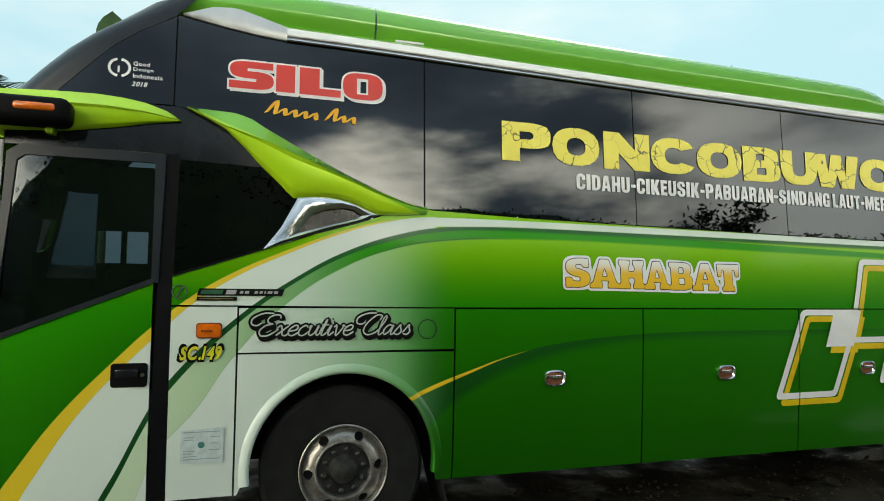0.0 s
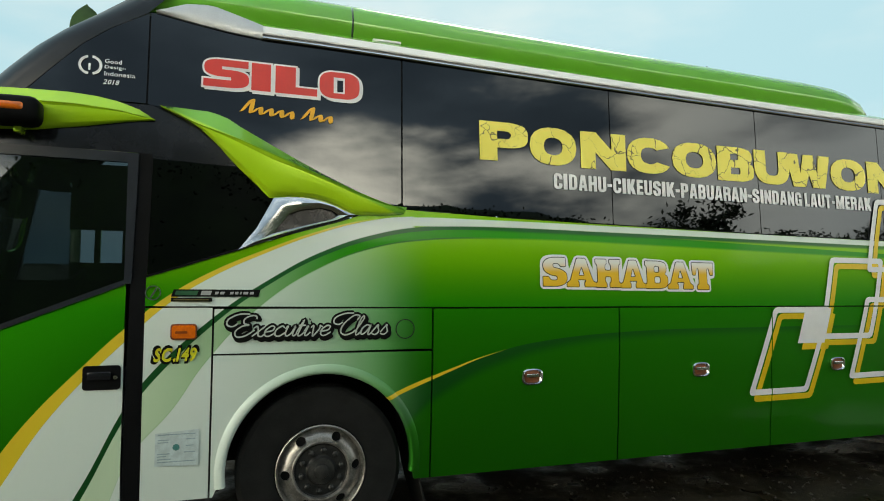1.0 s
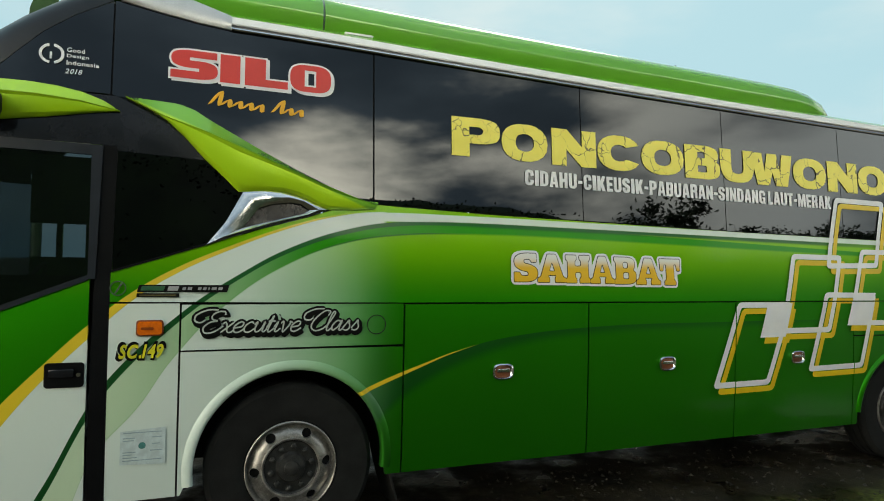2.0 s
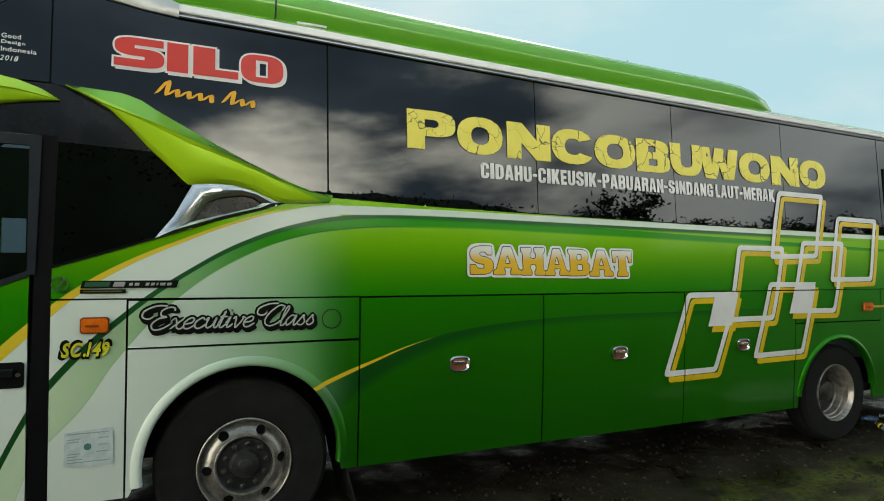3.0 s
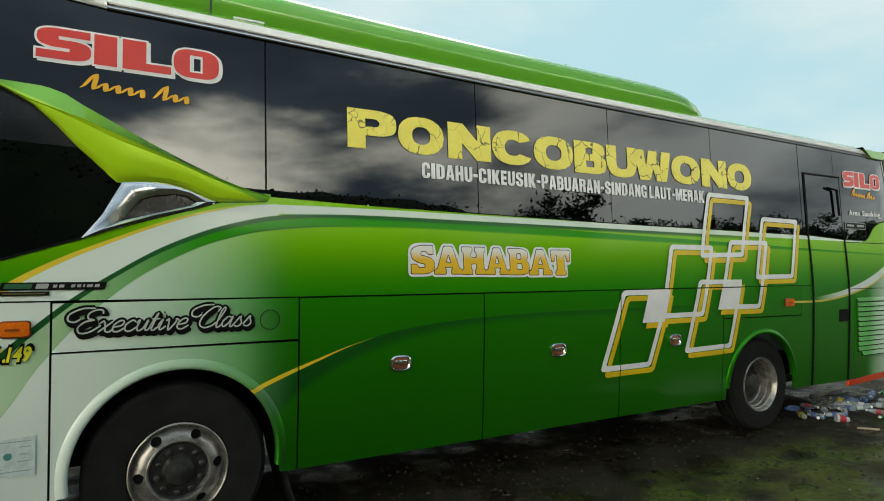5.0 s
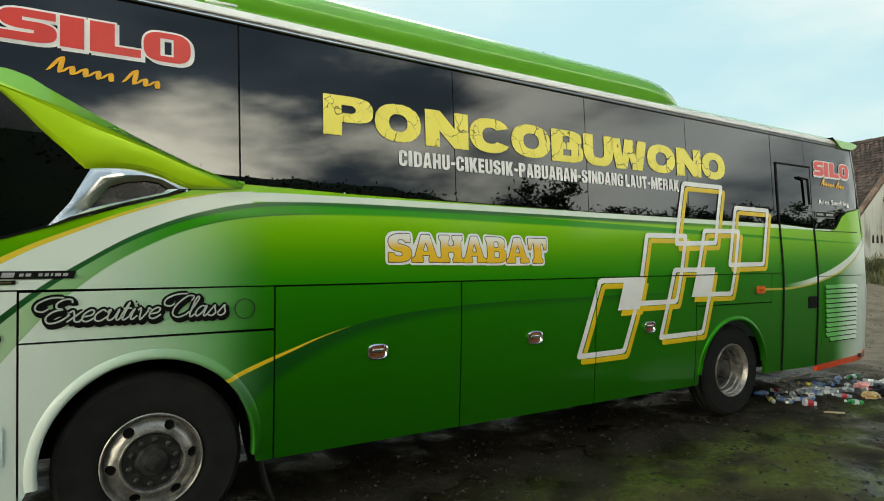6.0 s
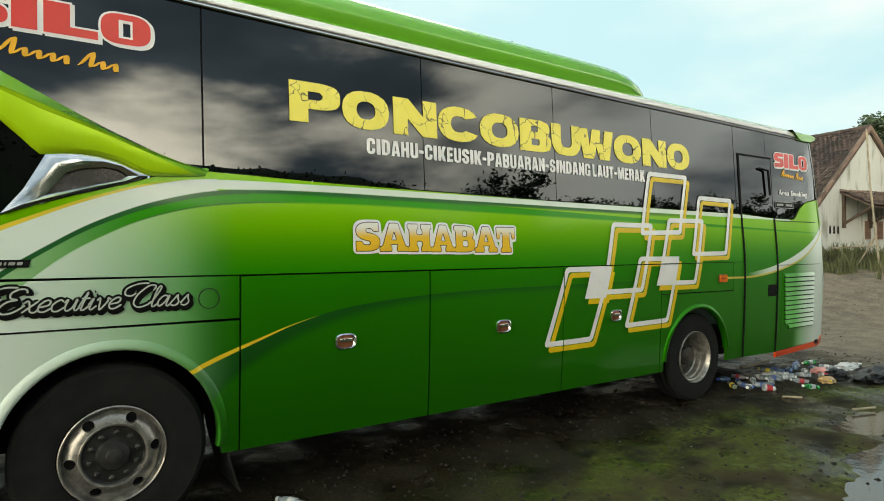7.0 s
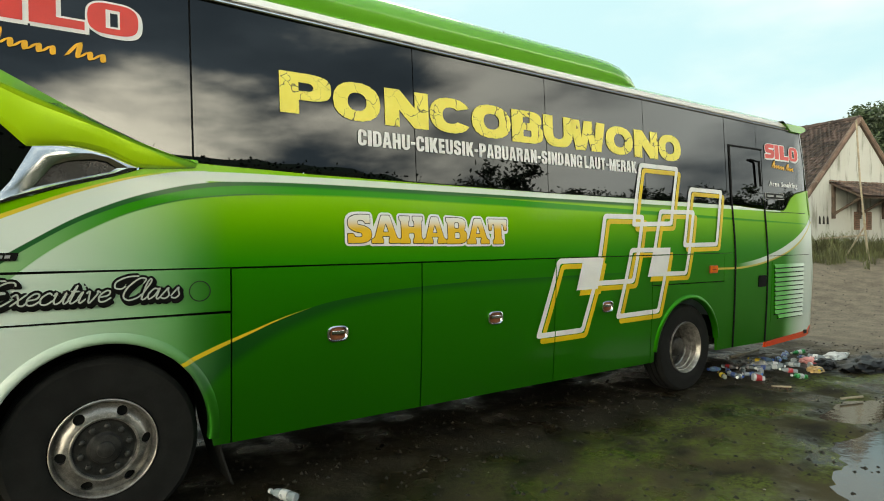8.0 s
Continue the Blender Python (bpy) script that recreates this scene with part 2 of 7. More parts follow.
AMBER = plain("amber_lens", (0.75, 0.16, 0.01), 0.15, 0.0, 0.6, vary=0.25, grain=60.0)
VINYL_WHITE = plain("white_vinyl", (0.72, 0.73, 0.74), 0.35, vary=0.06)
VINYL_GOLD = plain("gold_vinyl", (0.66, 0.47, 0.008), 0.35, vary=0.08)
VINYL_RED = plain("red_vinyl", (0.60, 0.028, 0.022), 0.35, vary=0.08)
VINYL_ORANGE = plain("orange_vinyl", (0.72, 0.37, 0.008), 0.4, vary=0.08)
VINYL_BLACK = plain("black_vinyl", (0.004, 0.0045, 0.004), 0.5, vary=0.2, spec=0.1)
VINYL_GREY = plain("grey_vinyl", (0.30, 0.31, 0.31), 0.35, vary=0.1)
PAPER = plain("faded_sticker", (0.50, 0.60, 0.60), 0.5, vary=0.15, scale=25.0)


# ---- mesh tools ----
def finish(name, bm, mat, parent=None, label="", angle=35.0):
    bmesh.ops.recalc_face_normals(bm, faces=bm.faces)
    me = bpy.data.meshes.new(name)
    bm.to_mesh(me)
    bm.free()
    for one in mat if isinstance(mat, (list, tuple)) else (mat,):
        me.materials.append(one)
    me.shade_smooth()
    me.set_sharp_from_angle(angle=radians(angle))
    ob = new(name, me)
    ob.parent = parent
    return tagged(ob, label)


def part(name, bm, mat, parent, label="", angle=35.0):
    return finish(name, bm, mat, parent, label, angle)


def thing(name, label, category, at=(0, 0, 0), group="", kind=""):
    ob = new(name)
    ob.location = at
    ob.empty_display_size = 0.2
    return tagged(ob, label, category, group, kind)


def box(bm, lo, hi, bevel=0.0, seg=2):
    made = bmesh.ops.create_cube(bm, size=1.0)["verts"]
    for v in made:
        v.co = Vector([a + (b - a) * (c + 0.5) for a, b, c in zip(lo, hi, v.co)])
    if bevel:
        edges = list({e for v in made for e in v.link_edges})
        bmesh.ops.bevel(bm, geom=edges, offset=bevel, segments=seg, affect="EDGES", profile=0.5)
    return bm


def tube(bm, points, radius, sides=8, taper=1.0):
    """A round bar through the points."""
    rings = []
    pts = [Vector(p) for p in points]
    for i, p in enumerate(pts):
        d = (pts[min(i + 1, len(pts) - 1)] - pts[max(i - 1, 0)]).normalized()
        a = d.cross(Vector((0, 0, 1)) if abs(d.z) < 0.9 else Vector((1, 0, 0))).normalized()
        b = d.cross(a)
        r = radius * (1 + (taper - 1) * i / max(1, len(pts) - 1))
        rings.append([bm.verts.new(p + r * (math.cos(k) * a + math.sin(k) * b)) for k in (2 * math.pi * s / sides for s in range(sides))])
    for r0, r1 in zip(rings, rings[1:]):
        for k in range(sides):
            bm.faces.new((r0[k], r0[(k + 1) % sides], r1[(k + 1) % sides], r1[k]))
    bm.faces.new(rings[0]), bm.faces.new(rings[-1])
    return bm


def spun(bm, profile, centre, sides=48, mat_index=0):
    """Turns a profile of (radius, y) about the y axis through centre."""
    cx, cy, cz = centre
    rings = []
    for r, y in profile:
        rings.append([bm.verts.new((cx + r * math.cos(a), cy + y, cz + r * math.sin(a))) for a in (2 * math.pi * k / sides for k in range(sides))])
    for r0, r1 in zip(rings, rings[1:]):
        for k in range(sides):
            f = bm.faces.new((r0[k], r0[(k + 1) % sides], r1[(k + 1) % sides], r1[k]))
            f.material_index = mat_index
    return rings


def side_y(x, z):
    """How far the coach's side stands back from its widest plane."""
    if z < 1.55:
        y = -0.03 + 0.044 * ((1.55 - z) / 1.1) ** 1.7
    elif z < 2.2:
        y = -0.03 + 0.045 * ((z - 1.55) / 0.65) ** 1.4
    else:
        y = 0.015 + 0.052 * (z - 2.2)
    if x < -1.2:
        y += 0.05 * (-1.2 - x) ** 2
    if x > 8.7:
        y += 0.3 * (x - 8.7) ** 2
    return y


def panel(name, outline, mat, parent, label="", thick=0.03, off=0.0, edge=0.006, cuts_x=(), cuts_z=(), gaps_x=(), gaps_z=(), fit=side_y):
    """A skin panel on the coach's side with the outline given in x and z, rounded off along its rim."""
    bm = bmesh.new()
    bm.faces.new([bm.verts.new((x, 0, z)) for x, z in outline])
    lo, hi = min(z for _, z in outline), max(z for _, z in outline)
    zs = [z for z in np.arange(0.3, 3.9, 0.11) if lo + 0.02 < z < hi - 0.02]
    left, right = min(x for x, _ in outline), max(x for x, _ in outline)
    xs = [x for x in np.arange(-3.0, 9.4, 0.14) if (x < -1.15 or x > 8.25) and left + 0.02 < x < right - 0.02]

    def bisect(axis, value):
        no = (1, 0, 0) if axis == 0 else (0, 0, 1)
        co = (value, 0, 0) if axis == 0 else (0, 0, value)
        bmesh.ops.bisect_plane(bm, geom=bm.verts[:] + bm.edges[:] + bm.faces[:], plane_co=co, plane_no=no, dist=1e-5)

    if edge:
        inner = bmesh.ops.inset_region(bm, faces=bm.faces[:], thickness=edge, use_even_offset=True)
        rim = {v for e in bm.edges if e.is_boundary for v in e.verts}
        for v in rim:
            v.co.y = 1.0
    for g in gaps_x:
        bisect(0, g - 0.006), bisect(0, g + 0.006)
    for g in gaps_z:
        bisect(2, g - 0.006), bisect(2, g + 0.006)
    gone = [f for f in bm.faces if any(abs(f.calc_center_median().x - g) < 0.0055 for g in gaps_x) or any(abs(f.calc_center_median().z - g) < 0.0055 for g in gaps_z)]
    if gone:
        bmesh.ops.delete(bm, geom=gone, context="FACES")
    for z in zs:
        bisect(2, z)
    for x in [*xs, *cuts_x]:
        bisect(0, x)
    for v in bm.verts:
        v.co.y = fit(v.co.x, v.co.z) - off + v.co.y * 0.005
    bmesh.ops.recalc_face_normals(bm, faces=bm.faces)
    if thick:
        back = bmesh.ops.extrude_face_region(bm, geom=bm.faces[:])
        for v in back["geom"]:
            if isinstance(v, bmesh.types.BMVert):
                v.co.y += thick
    return part(name, bm, mat, parent, label, 25.0)


def rect(x0, x1, z0, z1, r=0.0):
    if not r:
        return [(x0, z0), (x1, z0), (x1, z1), (x0, z1)]
    out = []
    for cx, cz, a in ((x0 + r, z0 + r, 180), (x1 - r, z0 + r, 270), (x1 - r, z1 - r, 0), (x0 + r, z1 - r, 90)):
        out += [(cx + r * math.cos(radians(a + k * 22.5)), cz + r * math.sin(radians(a + k * 22.5))) for k in range(5)]
    return out


def along(points, x):
    return float(np.interp(x, [p[0] for p in points], [p[1] for p in points]))


def arc(cx, cz, r, a0, a1, count):
    return [(cx + r * math.cos(radians(a)), cz + r * math.sin(radians(a))) for a in np.linspace(a0, a1, count)]

# ---- the coach ----
WIDE = 2.5
WT = [(-1.12, 3.51), (-1.05, 3.505), (-0.82, 3.465), (-0.6, 3.435), (-0.42, 3.42), (0.17, 3.412), (1.2, 3.385), (2.7, 3.352), (5.0, 3.315), (8.9, 3.27)]
WB = [(0.5, 2.31), (1.41, 2.278), (2.26, 2.262), (3.83, 2.235), (6.85, 2.205), (7.71, 2.165), (8.25, 2.165)]
G = 0.006
coach = thing("coach", "green and white tourist coach with gold lettering, parked on muddy ground", "bus")


def span(line, x0, x1, lift=0.0):
    xs = sorted({x0, x1, *[x for x, _ in line if x0 < x < x1]})
    return [(x, along(line, x) + lift) for x in xs]


# inner frame behind the joints
bm = bmesh.new()
box(bm, (-1.9, 0.075, 1.25), (8.7, 0.10, 1.78))
part("inner_frame", bm, UNDER, coach)
for x0, x1 in ((0.72, 5.36), (6.72, 8.7), (-1.12, -0.62)):
    bm = bmesh.new()
    box(bm, (x0, 0.078, 0.44), (x1, 0.10, 1.25))
    part("inner_frame", bm, UNDER, coach)
bm = bmesh.new()
for x0, x1, y0, y1 in ((-2.2, -0.66, 0.14, 2.36), (-0.66, 0.74, 0.8, 1.7), (0.74, 5.36, 0.14, 2.36), (5.36, 6.72, 0.8, 1.7), (6.72, 8.8, 0.14, 2.36)):
    box(bm, (x0, y0, 0.50), (x1, y1, 0.56))
for x in (0.0, 6.045):
    tube(bm, [(x, 0.32, 0.5), (x, 2.18, 0.5)], 0.07, 10)
part("underbody", bm, UNDER, coach)
# added dark boxes that stop light coming under from the far side
for x0, x1 in ((0.95, 3.0), (3.1, 5.15), (6.95, 8.7)):
    bm = bmesh.new()
    box(bm, (x0, 1.0, 0.20), (x1, 1.75, 0.50), 0.06, 3)
    part("underside_block", bm, UNDER, coach)
bm = bmesh.new()
box(bm, (-1.0, 0.12, 1.24), (8.8, 2.38, 1.30))
box(bm, (-2.3, 0.14, 0.80), (-1.0, 2.36, 0.86))
part("cabin_floor", bm, CABIN, coach)
for x0, x1 in ((-0.62, 0.72), (5.36, 6.72)):
    bm = bmesh.new()
    box(bm, (x0, 0.75, 0.45), (x1, 0.80, 1.24))
    box(bm, (x0, 0.10, 1.18), (x1, 0.78, 1.235))
    part("wheel_well", bm, UNDER, coach)

# luggage doors with flush handles
FRONT_ARCH = arc(0.022, 0.559, 0.617, 0, 180, 25)
REAR_ARCH = arc(6.0, 0.47, 0.615, 0, 180, 25)


def flap_handle(x, z, parent):
    bm = bmesh.new()
    rings = []
    for r, y in ((1.0, 0.0), (1.0, -0.012), (0.86, -0.018), (0.74, -0.010), (0.70, 0.0)):
        rings.append([bm.verts.new((x + 0.085 * r * math.copysign(abs(math.cos(a)) ** 0.6, math.cos(a)), side_y(x, z) + y, z + 0.058 * r * math.copysign(abs(math.sin(a)) ** 0.6, math.sin(a)))) for a in (2 * math.pi * k / 28 for k in range(28))])
    for r0, r1 in zip(rings, rings[1:]):
        for k in range(28):
            bm.faces.new((r0[k], r0[(k + 1) % 28], r1[(k + 1) % 28], r1[k]))
    grip = part("handle", bm, CHROME, parent, "oval chrome flap handle")
    bm = bmesh.new()
    box(bm, (x - 0.066, side_y(x, z) - 0.004, z - 0.042), (x + 0.066, side_y(x, z) + 0.01, z + 0.042), 0.012)
    part("handle_plate", bm, plate_brown, parent, "dark brown pull plate")
    bm = bmesh.new()
    box(bm, (x - 0.050, side_y(x, z) - 0.016, z - 0.004), (x + 0.050, side_y(x, z) - 0.004, z + 0.022), 0.004)
    part("latch", bm, CHROME, parent)


plate_brown = plain("handle_brown", (0.26, 0.09, 0.04), 0.4, 0.3)
for x0, x1, hx in ((0.775, 2.305, 1.55), (2.305, 3.825, 3.075), (3.825, 5.315, 4.565)):
    door = panel("luggage_door", rect(x0 + G, x1 - G, 0.42, 1.600), PAINT, coach)
    flap_handle(hx, 1.095, door)

# wheel panels with arches
out = [(-0.68 + G, 0.42), (-0.66, 0.42), *FRONT_ARCH[::-1], (0.66, 0.42), (0.775 - G, 0.42), (0.775 - G, 1.31 - G), (-0.68 + G, 1.315 - G)]
panel("front_wheel_panel", out, PAINT, coach)
panel("fuel_flap_panel", rect(-0.68 + G, 0.775 - G, 1.315 + G, 1.61 - G), PAINT, coach)
panel("front_corner_panel", rect(-1.075, -0.68 - G, 0.42, 1.612), PAINT, coach)
out = [(5.315 + G, 0.42), (5.38, 0.42), *REAR_ARCH[::-1], (6.62, 0.42), (6.955, 0.42), (6.955, 1.60), (6.72, 1.60), (6.72, 1.262 - G), (5.315 + G, 1.272 - G)]
panel("rear_wheel_panel", out, PAINT, coach)
panel("rear_flap_panel", [(5.315 + G, 1.272 + G), (6.72 - G, 1.262 + G), (6.72 - G, 1.60), (5.315 + G, 1.60)], PAINT, coach)


def arch_lip(cx, cz, r, mat_lip, wide=0.062, start=-8, end=188):
    """The rolled edge round a wheel opening."""
    bm = bmesh.new()
    rings = []
    for a in np.linspace(start, end, 37):
        c, s = math.cos(radians(a)), math.sin(radians(a))
        ring = []
        for dr, dy in ((wide, 0.004), (wide * 0.86, -0.004), (wide * 0.55, -0.010), (0.016, -0.015), (0.0, -0.012), (-0.008, 0.0), (-0.008, 0.05)):
            x, z = cx + (r + dr) * c, cz + (r + dr) * s
            ring.append(bm.verts.new((x, side_y(x, max(z, 0.4)) + dy, z)))
        rings.append(ring)
    for r0, r1 in zip(rings, rings[1:]):
        for k in range(6):
            bm.faces.new((r0[k], r0[k + 1], r1[k + 1], r1[k]))
    part("wheel_arch", bm, mat_lip, coach, "rolled wheel arch edge", 60)


arch_lip(0.022, 0.562, 0.617, PAINT, 0.058)
arch_lip(6.01, 0.49, 0.60, PAINT, 0.048, 8, 176)
# rubber mud flap behind the front wheel
for x, lean in ((0.70, 0.10),):
    bm = bmesh.new()
    n_rows = 8
    for i in range(n_rows + 1):
        f = i / n_rows
        for y in (0.03, 0.52):
            for dx in (0.0, 0.012):
                bm.verts.new((x + dx - 0.05 + lean * f ** 2 * 1.3, y + (0.01 * math.sin(3 * f)), 0.85 - 0.72 * f))
    bm.verts.ensure_lookup_table()
    v = bm.verts
    for i in range(n_rows):
        a, b = 4 * i, 4 * i + 4
        for p, q in ((0, 1), (1, 3), (3, 2), (2, 0)):
            bm.faces.new((v[a + p], v[a + q], v[b + q], v[b + p]))
    bm.faces.new((v[0], v[1], v[3], v[2])), bm.faces.new((v[4 * n_rows], v[4 * n_rows + 1], v[4 * n_rows + 3], v[4 * n_rows + 2]))
    part("mud_flap", bm, RUBBER, coach, "black rubber mud flap")

# belt panel under the windows
belt = [(-1.075, 1.618 + G), (0.775, 1.612), (6.955, 1.608), *reversed(span(WB, 0.58, 6.955, -0.008)), (0.30, 2.26), (0.10, 2.19), (-0.2, 2.10), (-0.53, 1.982), (-1.075, 1.80)]
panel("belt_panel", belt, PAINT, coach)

# rear service door and rear corner
panel("service_door", [(6.975, 0.42), (7.735, 0.41), (7.735, 2.16), (6.975, 2.20)], PAINT, coach, "narrow green rear side door")
out = [(7.75, 0.42), (9.035, 0.47), (9.05, 0.7), (9.06, 1.3), (9.04, 2.04), (8.97, 2.46), (8.93, 2.45), (8.62, 2.40), (8.47, 2.33), (8.32, 2.19), (8.25, 2.155), (7.75, 2.16)]
panel("rear_corner", out, PAINT, coach)
panel("rear_joint", rect(7.77, 8.84, 2.128, 2.136), BLACK, coach, off=0.003, thick=0.004, edge=0)
panel("rear_joint", rect(7.77, 8.88, 1.545, 1.552), BLACK, coach, off=0.003, thick=0.004, edge=0)
panel("door_joint", rect(6.952, 6.978, 0.42, 2.95), BLACK, coach, off=0.004, thick=0.02, edge=0)
panel("door_joint", rect(7.730, 7.756, 0.42, 2.16), BLACK, coach, off=0.004, thick=0.02, edge=0)
panel("skirt", [(7.74, 0.34), (8.9, 0.385), (9.05, 0.42), (9.06, 0.52), (8.95, 0.47), (7.76, 0.41)], RED_PAINT, coach, "orange-red lower rear skirt", off=0.012)
panel("reflector", rect(8.80, 8.90, 0.425, 0.478, 0.008), BLACK, coach, "small dark reflector on the skirt", off=0.016, thick=0.012, edge=0.003)
# engine louvres
louvre = panel("louvre_panel", rect(7.86, 8.76, 0.66, 1.47), PAINT, coach, off=0.004)
for k in range(12):
    z = 1.405 - 0.062 * k
    x0, x1 = 7.90 + 0.004 * k + (0.09 if k == 11 else 0.0), 8.70
    bm = bmesh.new()
    y0, y1 = side_y(x0, z) - 0.006, side_y(x1, z) - 0.006
    ring = [bm.verts.new(c) for c in ((x0, y0, z + 0.030), (x1, y1, z + 0.030), (x1, y1 - 0.018, z - 0.016), (x0, y0 - 0.018, z - 0.016), (x1, y1 + 0.004, z - 0.021), (x0, y0 + 0.004, z - 0.021))]
    bm.faces.new((ring[0], ring[1], ring[2], ring[3])), bm.faces.new((ring[3], ring[2], ring[4], ring[5]))
    bm.faces.new((ring[0], ring[3], ring[5])), bm.faces.new((ring[1], ring[4], ring[2]))
    part("slat", bm, PAINT, louvre)
    bm = bmesh.new()
    box(bm, (x0 + 0.003, min(y0, y1) - 0.001, z - 0.031), (x1 - 0.003, max(y0, y1) + 0.02, z - 0.019))
    part("slot", bm, UNDER, louvre)

# passenger windows, flush tinted panes
seams = [0.557, 2.29, 3.785, 5.27, 6.868]
for x0, x1 in zip(seams, seams[1:]):
    panel("window", [*span(WB, x0 + 0.004, x1 - 0.004), *reversed(span(WT, x0 + 0.004, x1 - 0.004))], GLASS, coach, "dark tinted flush window", thick=0.006, edge=0.003)
panel("window", [(6.876, 2.205), (6.95, 2.20), (6.95, 2.96), (7.612, 2.96), (7.612, along(WT, 7.612)), (6.876, along(WT, 6.876))], GLASS, coach, "dark tinted flush window", thick=0.006, edge=0.003)
panel("window", rect(6.985, 7.725, 2.215, 2.94), GLASS, coach, "tinted pane of the rear side door", thick=0.006, edge=0.003)
panel("window", [(7.742, 2.17), (8.22, 2.165), (8.31, 2.20), (8.46, 2.345), (8.61, 2.415), (8.90, 2.46), (8.90, 2.85), (8.80, along(WT, 8.8)), (7.62, along(WT, 7.62)), (7.62, 2.95), (7.742, 2.95)], GLASS, coach, "tinted rear side window", thick=0.006, edge=0.003)
panel("window", [(-1.11, 2.905), (-1.0, 2.86), (-0.6, 2.75), (-0.22, 2.58), (0.17, 2.40), (0.45, 2.30), (0.549, 2.30), *reversed(span(WT, -1.11, 0.549))], GLASS, coach, "tinted front side window", thick=0.006, edge=0.003)
panel("window", [(-1.80, 2.905), (-1.12, 2.905), (-1.12, 3.50), (-1.33, 3.38), (-1.49, 3.255), (-1.64, 3.095), (-1.76, 2.96)], GLASS, coach, "tinted front quarter window", thick=0.006, edge=0.003)
panel("window_joint", rect(-1.135, -1.095, 2.89, 3.49), BLACK, coach, off=-0.010, thick=0.006, edge=0)
for x in seams:
    panel("window_joint", [(x - 0.02, along(WB, x) - 0.02), (x + 0.02, along(WB, x) - 0.02), (x + 0.02, along(WT, x) + 0.01), (x - 0.02, along(WT, x) + 0.01)], BLACK, coach, off=-0.010, thick=0.006, edge=0)
# sill seal and frame of the rear door window
panel("window_seal", [(6.95, 2.945), (7.735, 2.945), (7.735, 2.962), (6.95, 2.962)], BLACK, coach, off=0.006, thick=0.012, edge=0)
panel("window_seal", [(6.948, 2.20), (6.962, 2.20), (6.962, 2.96), (6.948, 2.96)], BLACK, coach, off=0.006, thick=0.012, edge=0)
bm = bmesh.new()
tube(bm, [(7.42, side_y(7.4, 2.78) - 0.01, 2.80), (7.60, side_y(7.6, 2.78) - 0.03, 2.78), (7.62, side_y(7.6, 2.5) - 0.03, 2.46)], 0.016, 6)
part("grab_handle", bm, BLACK, coach, "black grab rail by the rear door")

# black front cheek, quarter window, entrance door
def flat_glass(x, z):
    """The plane of the front panes, which carry on straight down from the windows above."""
    return side_y(x, 2.6) + 0.052 * (z - 2.6)



panel("cheek_panel", [(-2.06, 2.59), (-1.07, 2.58), (-1.07, 2.55), (-0.50, 2.53), (-0.66, 2.72), (-0.84, 2.85), (-1.0, 2.895), (-2.0, 2.895)], BLACK_GLOSS, coach, "gloss black panel over the entrance door")
panel("quarter_window", [(-1.07, 1.81), (-0.535, 1.993), (-0.43, 2.13), (-0.325, 2.33), (-0.44, 2.42), (-0.56, 2.545), (-1.065, 2.56)], GLASS, coach, "dark front quarter window", thick=0.006, edge=0.003, off=-0.004, fit=flat_glass)
panel("window_seal", [(-1.075, 1.80), (-0.53, 1.985), (-0.53, 1.998), (-1.075, 1.814)], BLACK, coach, off=0.004, thick=0.012, edge=0)
door = panel("entrance_door", [(-2.05, 0.42), (-1.185, 0.43), (-1.185, 1.76), (-2.05, 1.405)], PAINT, coach, "entrance door, green and white, closed")
panel("door_pane", [(-2.03, 1.425), (-1.20, 1.775), (-1.20, 2.52), (-1.93, 2.535), (-1.99, 2.50)], DOOR_GLASS, door, "tinted door glass", thick=0.006, edge=0.003, fit=flat_glass)
panel("door_frame", [(-2.05, 1.40), (-1.195, 1.752), (-1.195, 1.785), (-2.03, 1.44), (-1.975, 2.49), (-1.93, 2.525), (-1.205, 2.515), (-1.195, 1.76), (-1.155, 1.76), (-1.145, 2.575), (-1.96, 2.588), (-2.03, 2.54)], PILLAR, door, "blue-black door frame", off=0.012, thick=0.03, edge=0.004)
panel("door_post", [(-1.178, 0.43), (-1.085, 0.43), (-1.072, 1.9), (-1.066, 2.58), (-1.15, 2.585)], BLACK, coach, "black rubber door post", off=-0.002)
handle = panel("door_handle", rect(-1.40, -1.195, 1.125, 1.27, 0.02), BLACK, door, "black recessed door handle", off=0.008)
bm = bmesh.new()
box(bm, (-1.375, side_y(-1.3, 1.2) - 0.02, 1.185), (-1.245, side_y(-1.3, 1.2) - 0.006, 1.235), 0.006)
part("handle_flap", bm, BLACK_GLOSS, handle)
bm = bmesh.new()
spun(bm, [(0.014, -0.014), (0.012, -0.02), (0.001, -0.02)], (-1.222, side_y(-1.2, 1.2), 1.20), 14)
part("lock", bm, CHROME, handle)
handle = panel("door_handle", rect(7.52, 7.715, 1.15, 1.30, 0.02), BLACK, coach, "black recessed handle of the rear door", off=0.006)

# lime wing trim and its chrome frame
WING_TOP = [(-1.03, 2.895), (-0.9, 2.89), (-0.73, 2.882), (-0.63, 2.85), (-0.55, 2.80), (-0.4, 2.72), (-0.22, 2.625), (0.0, 2.515), (0.17, 2.44), (0.32, 2.375), (0.45, 2.33), (0.585, 2.315)]
WING_LOW = [(-1.03, 2.885), (-0.9, 2.825), (-0.8, 2.77), (-0.68, 2.66), (-0.58, 2.55), (-0.43, 2.41), (-0.36, 2.335), (-0.30, 2.335), (-0.06, 2.345), (0.06, 2.32), (0.13, 2.285), (0.22, 2.245), (0.4, 2.25), (0.56, 2.265)]


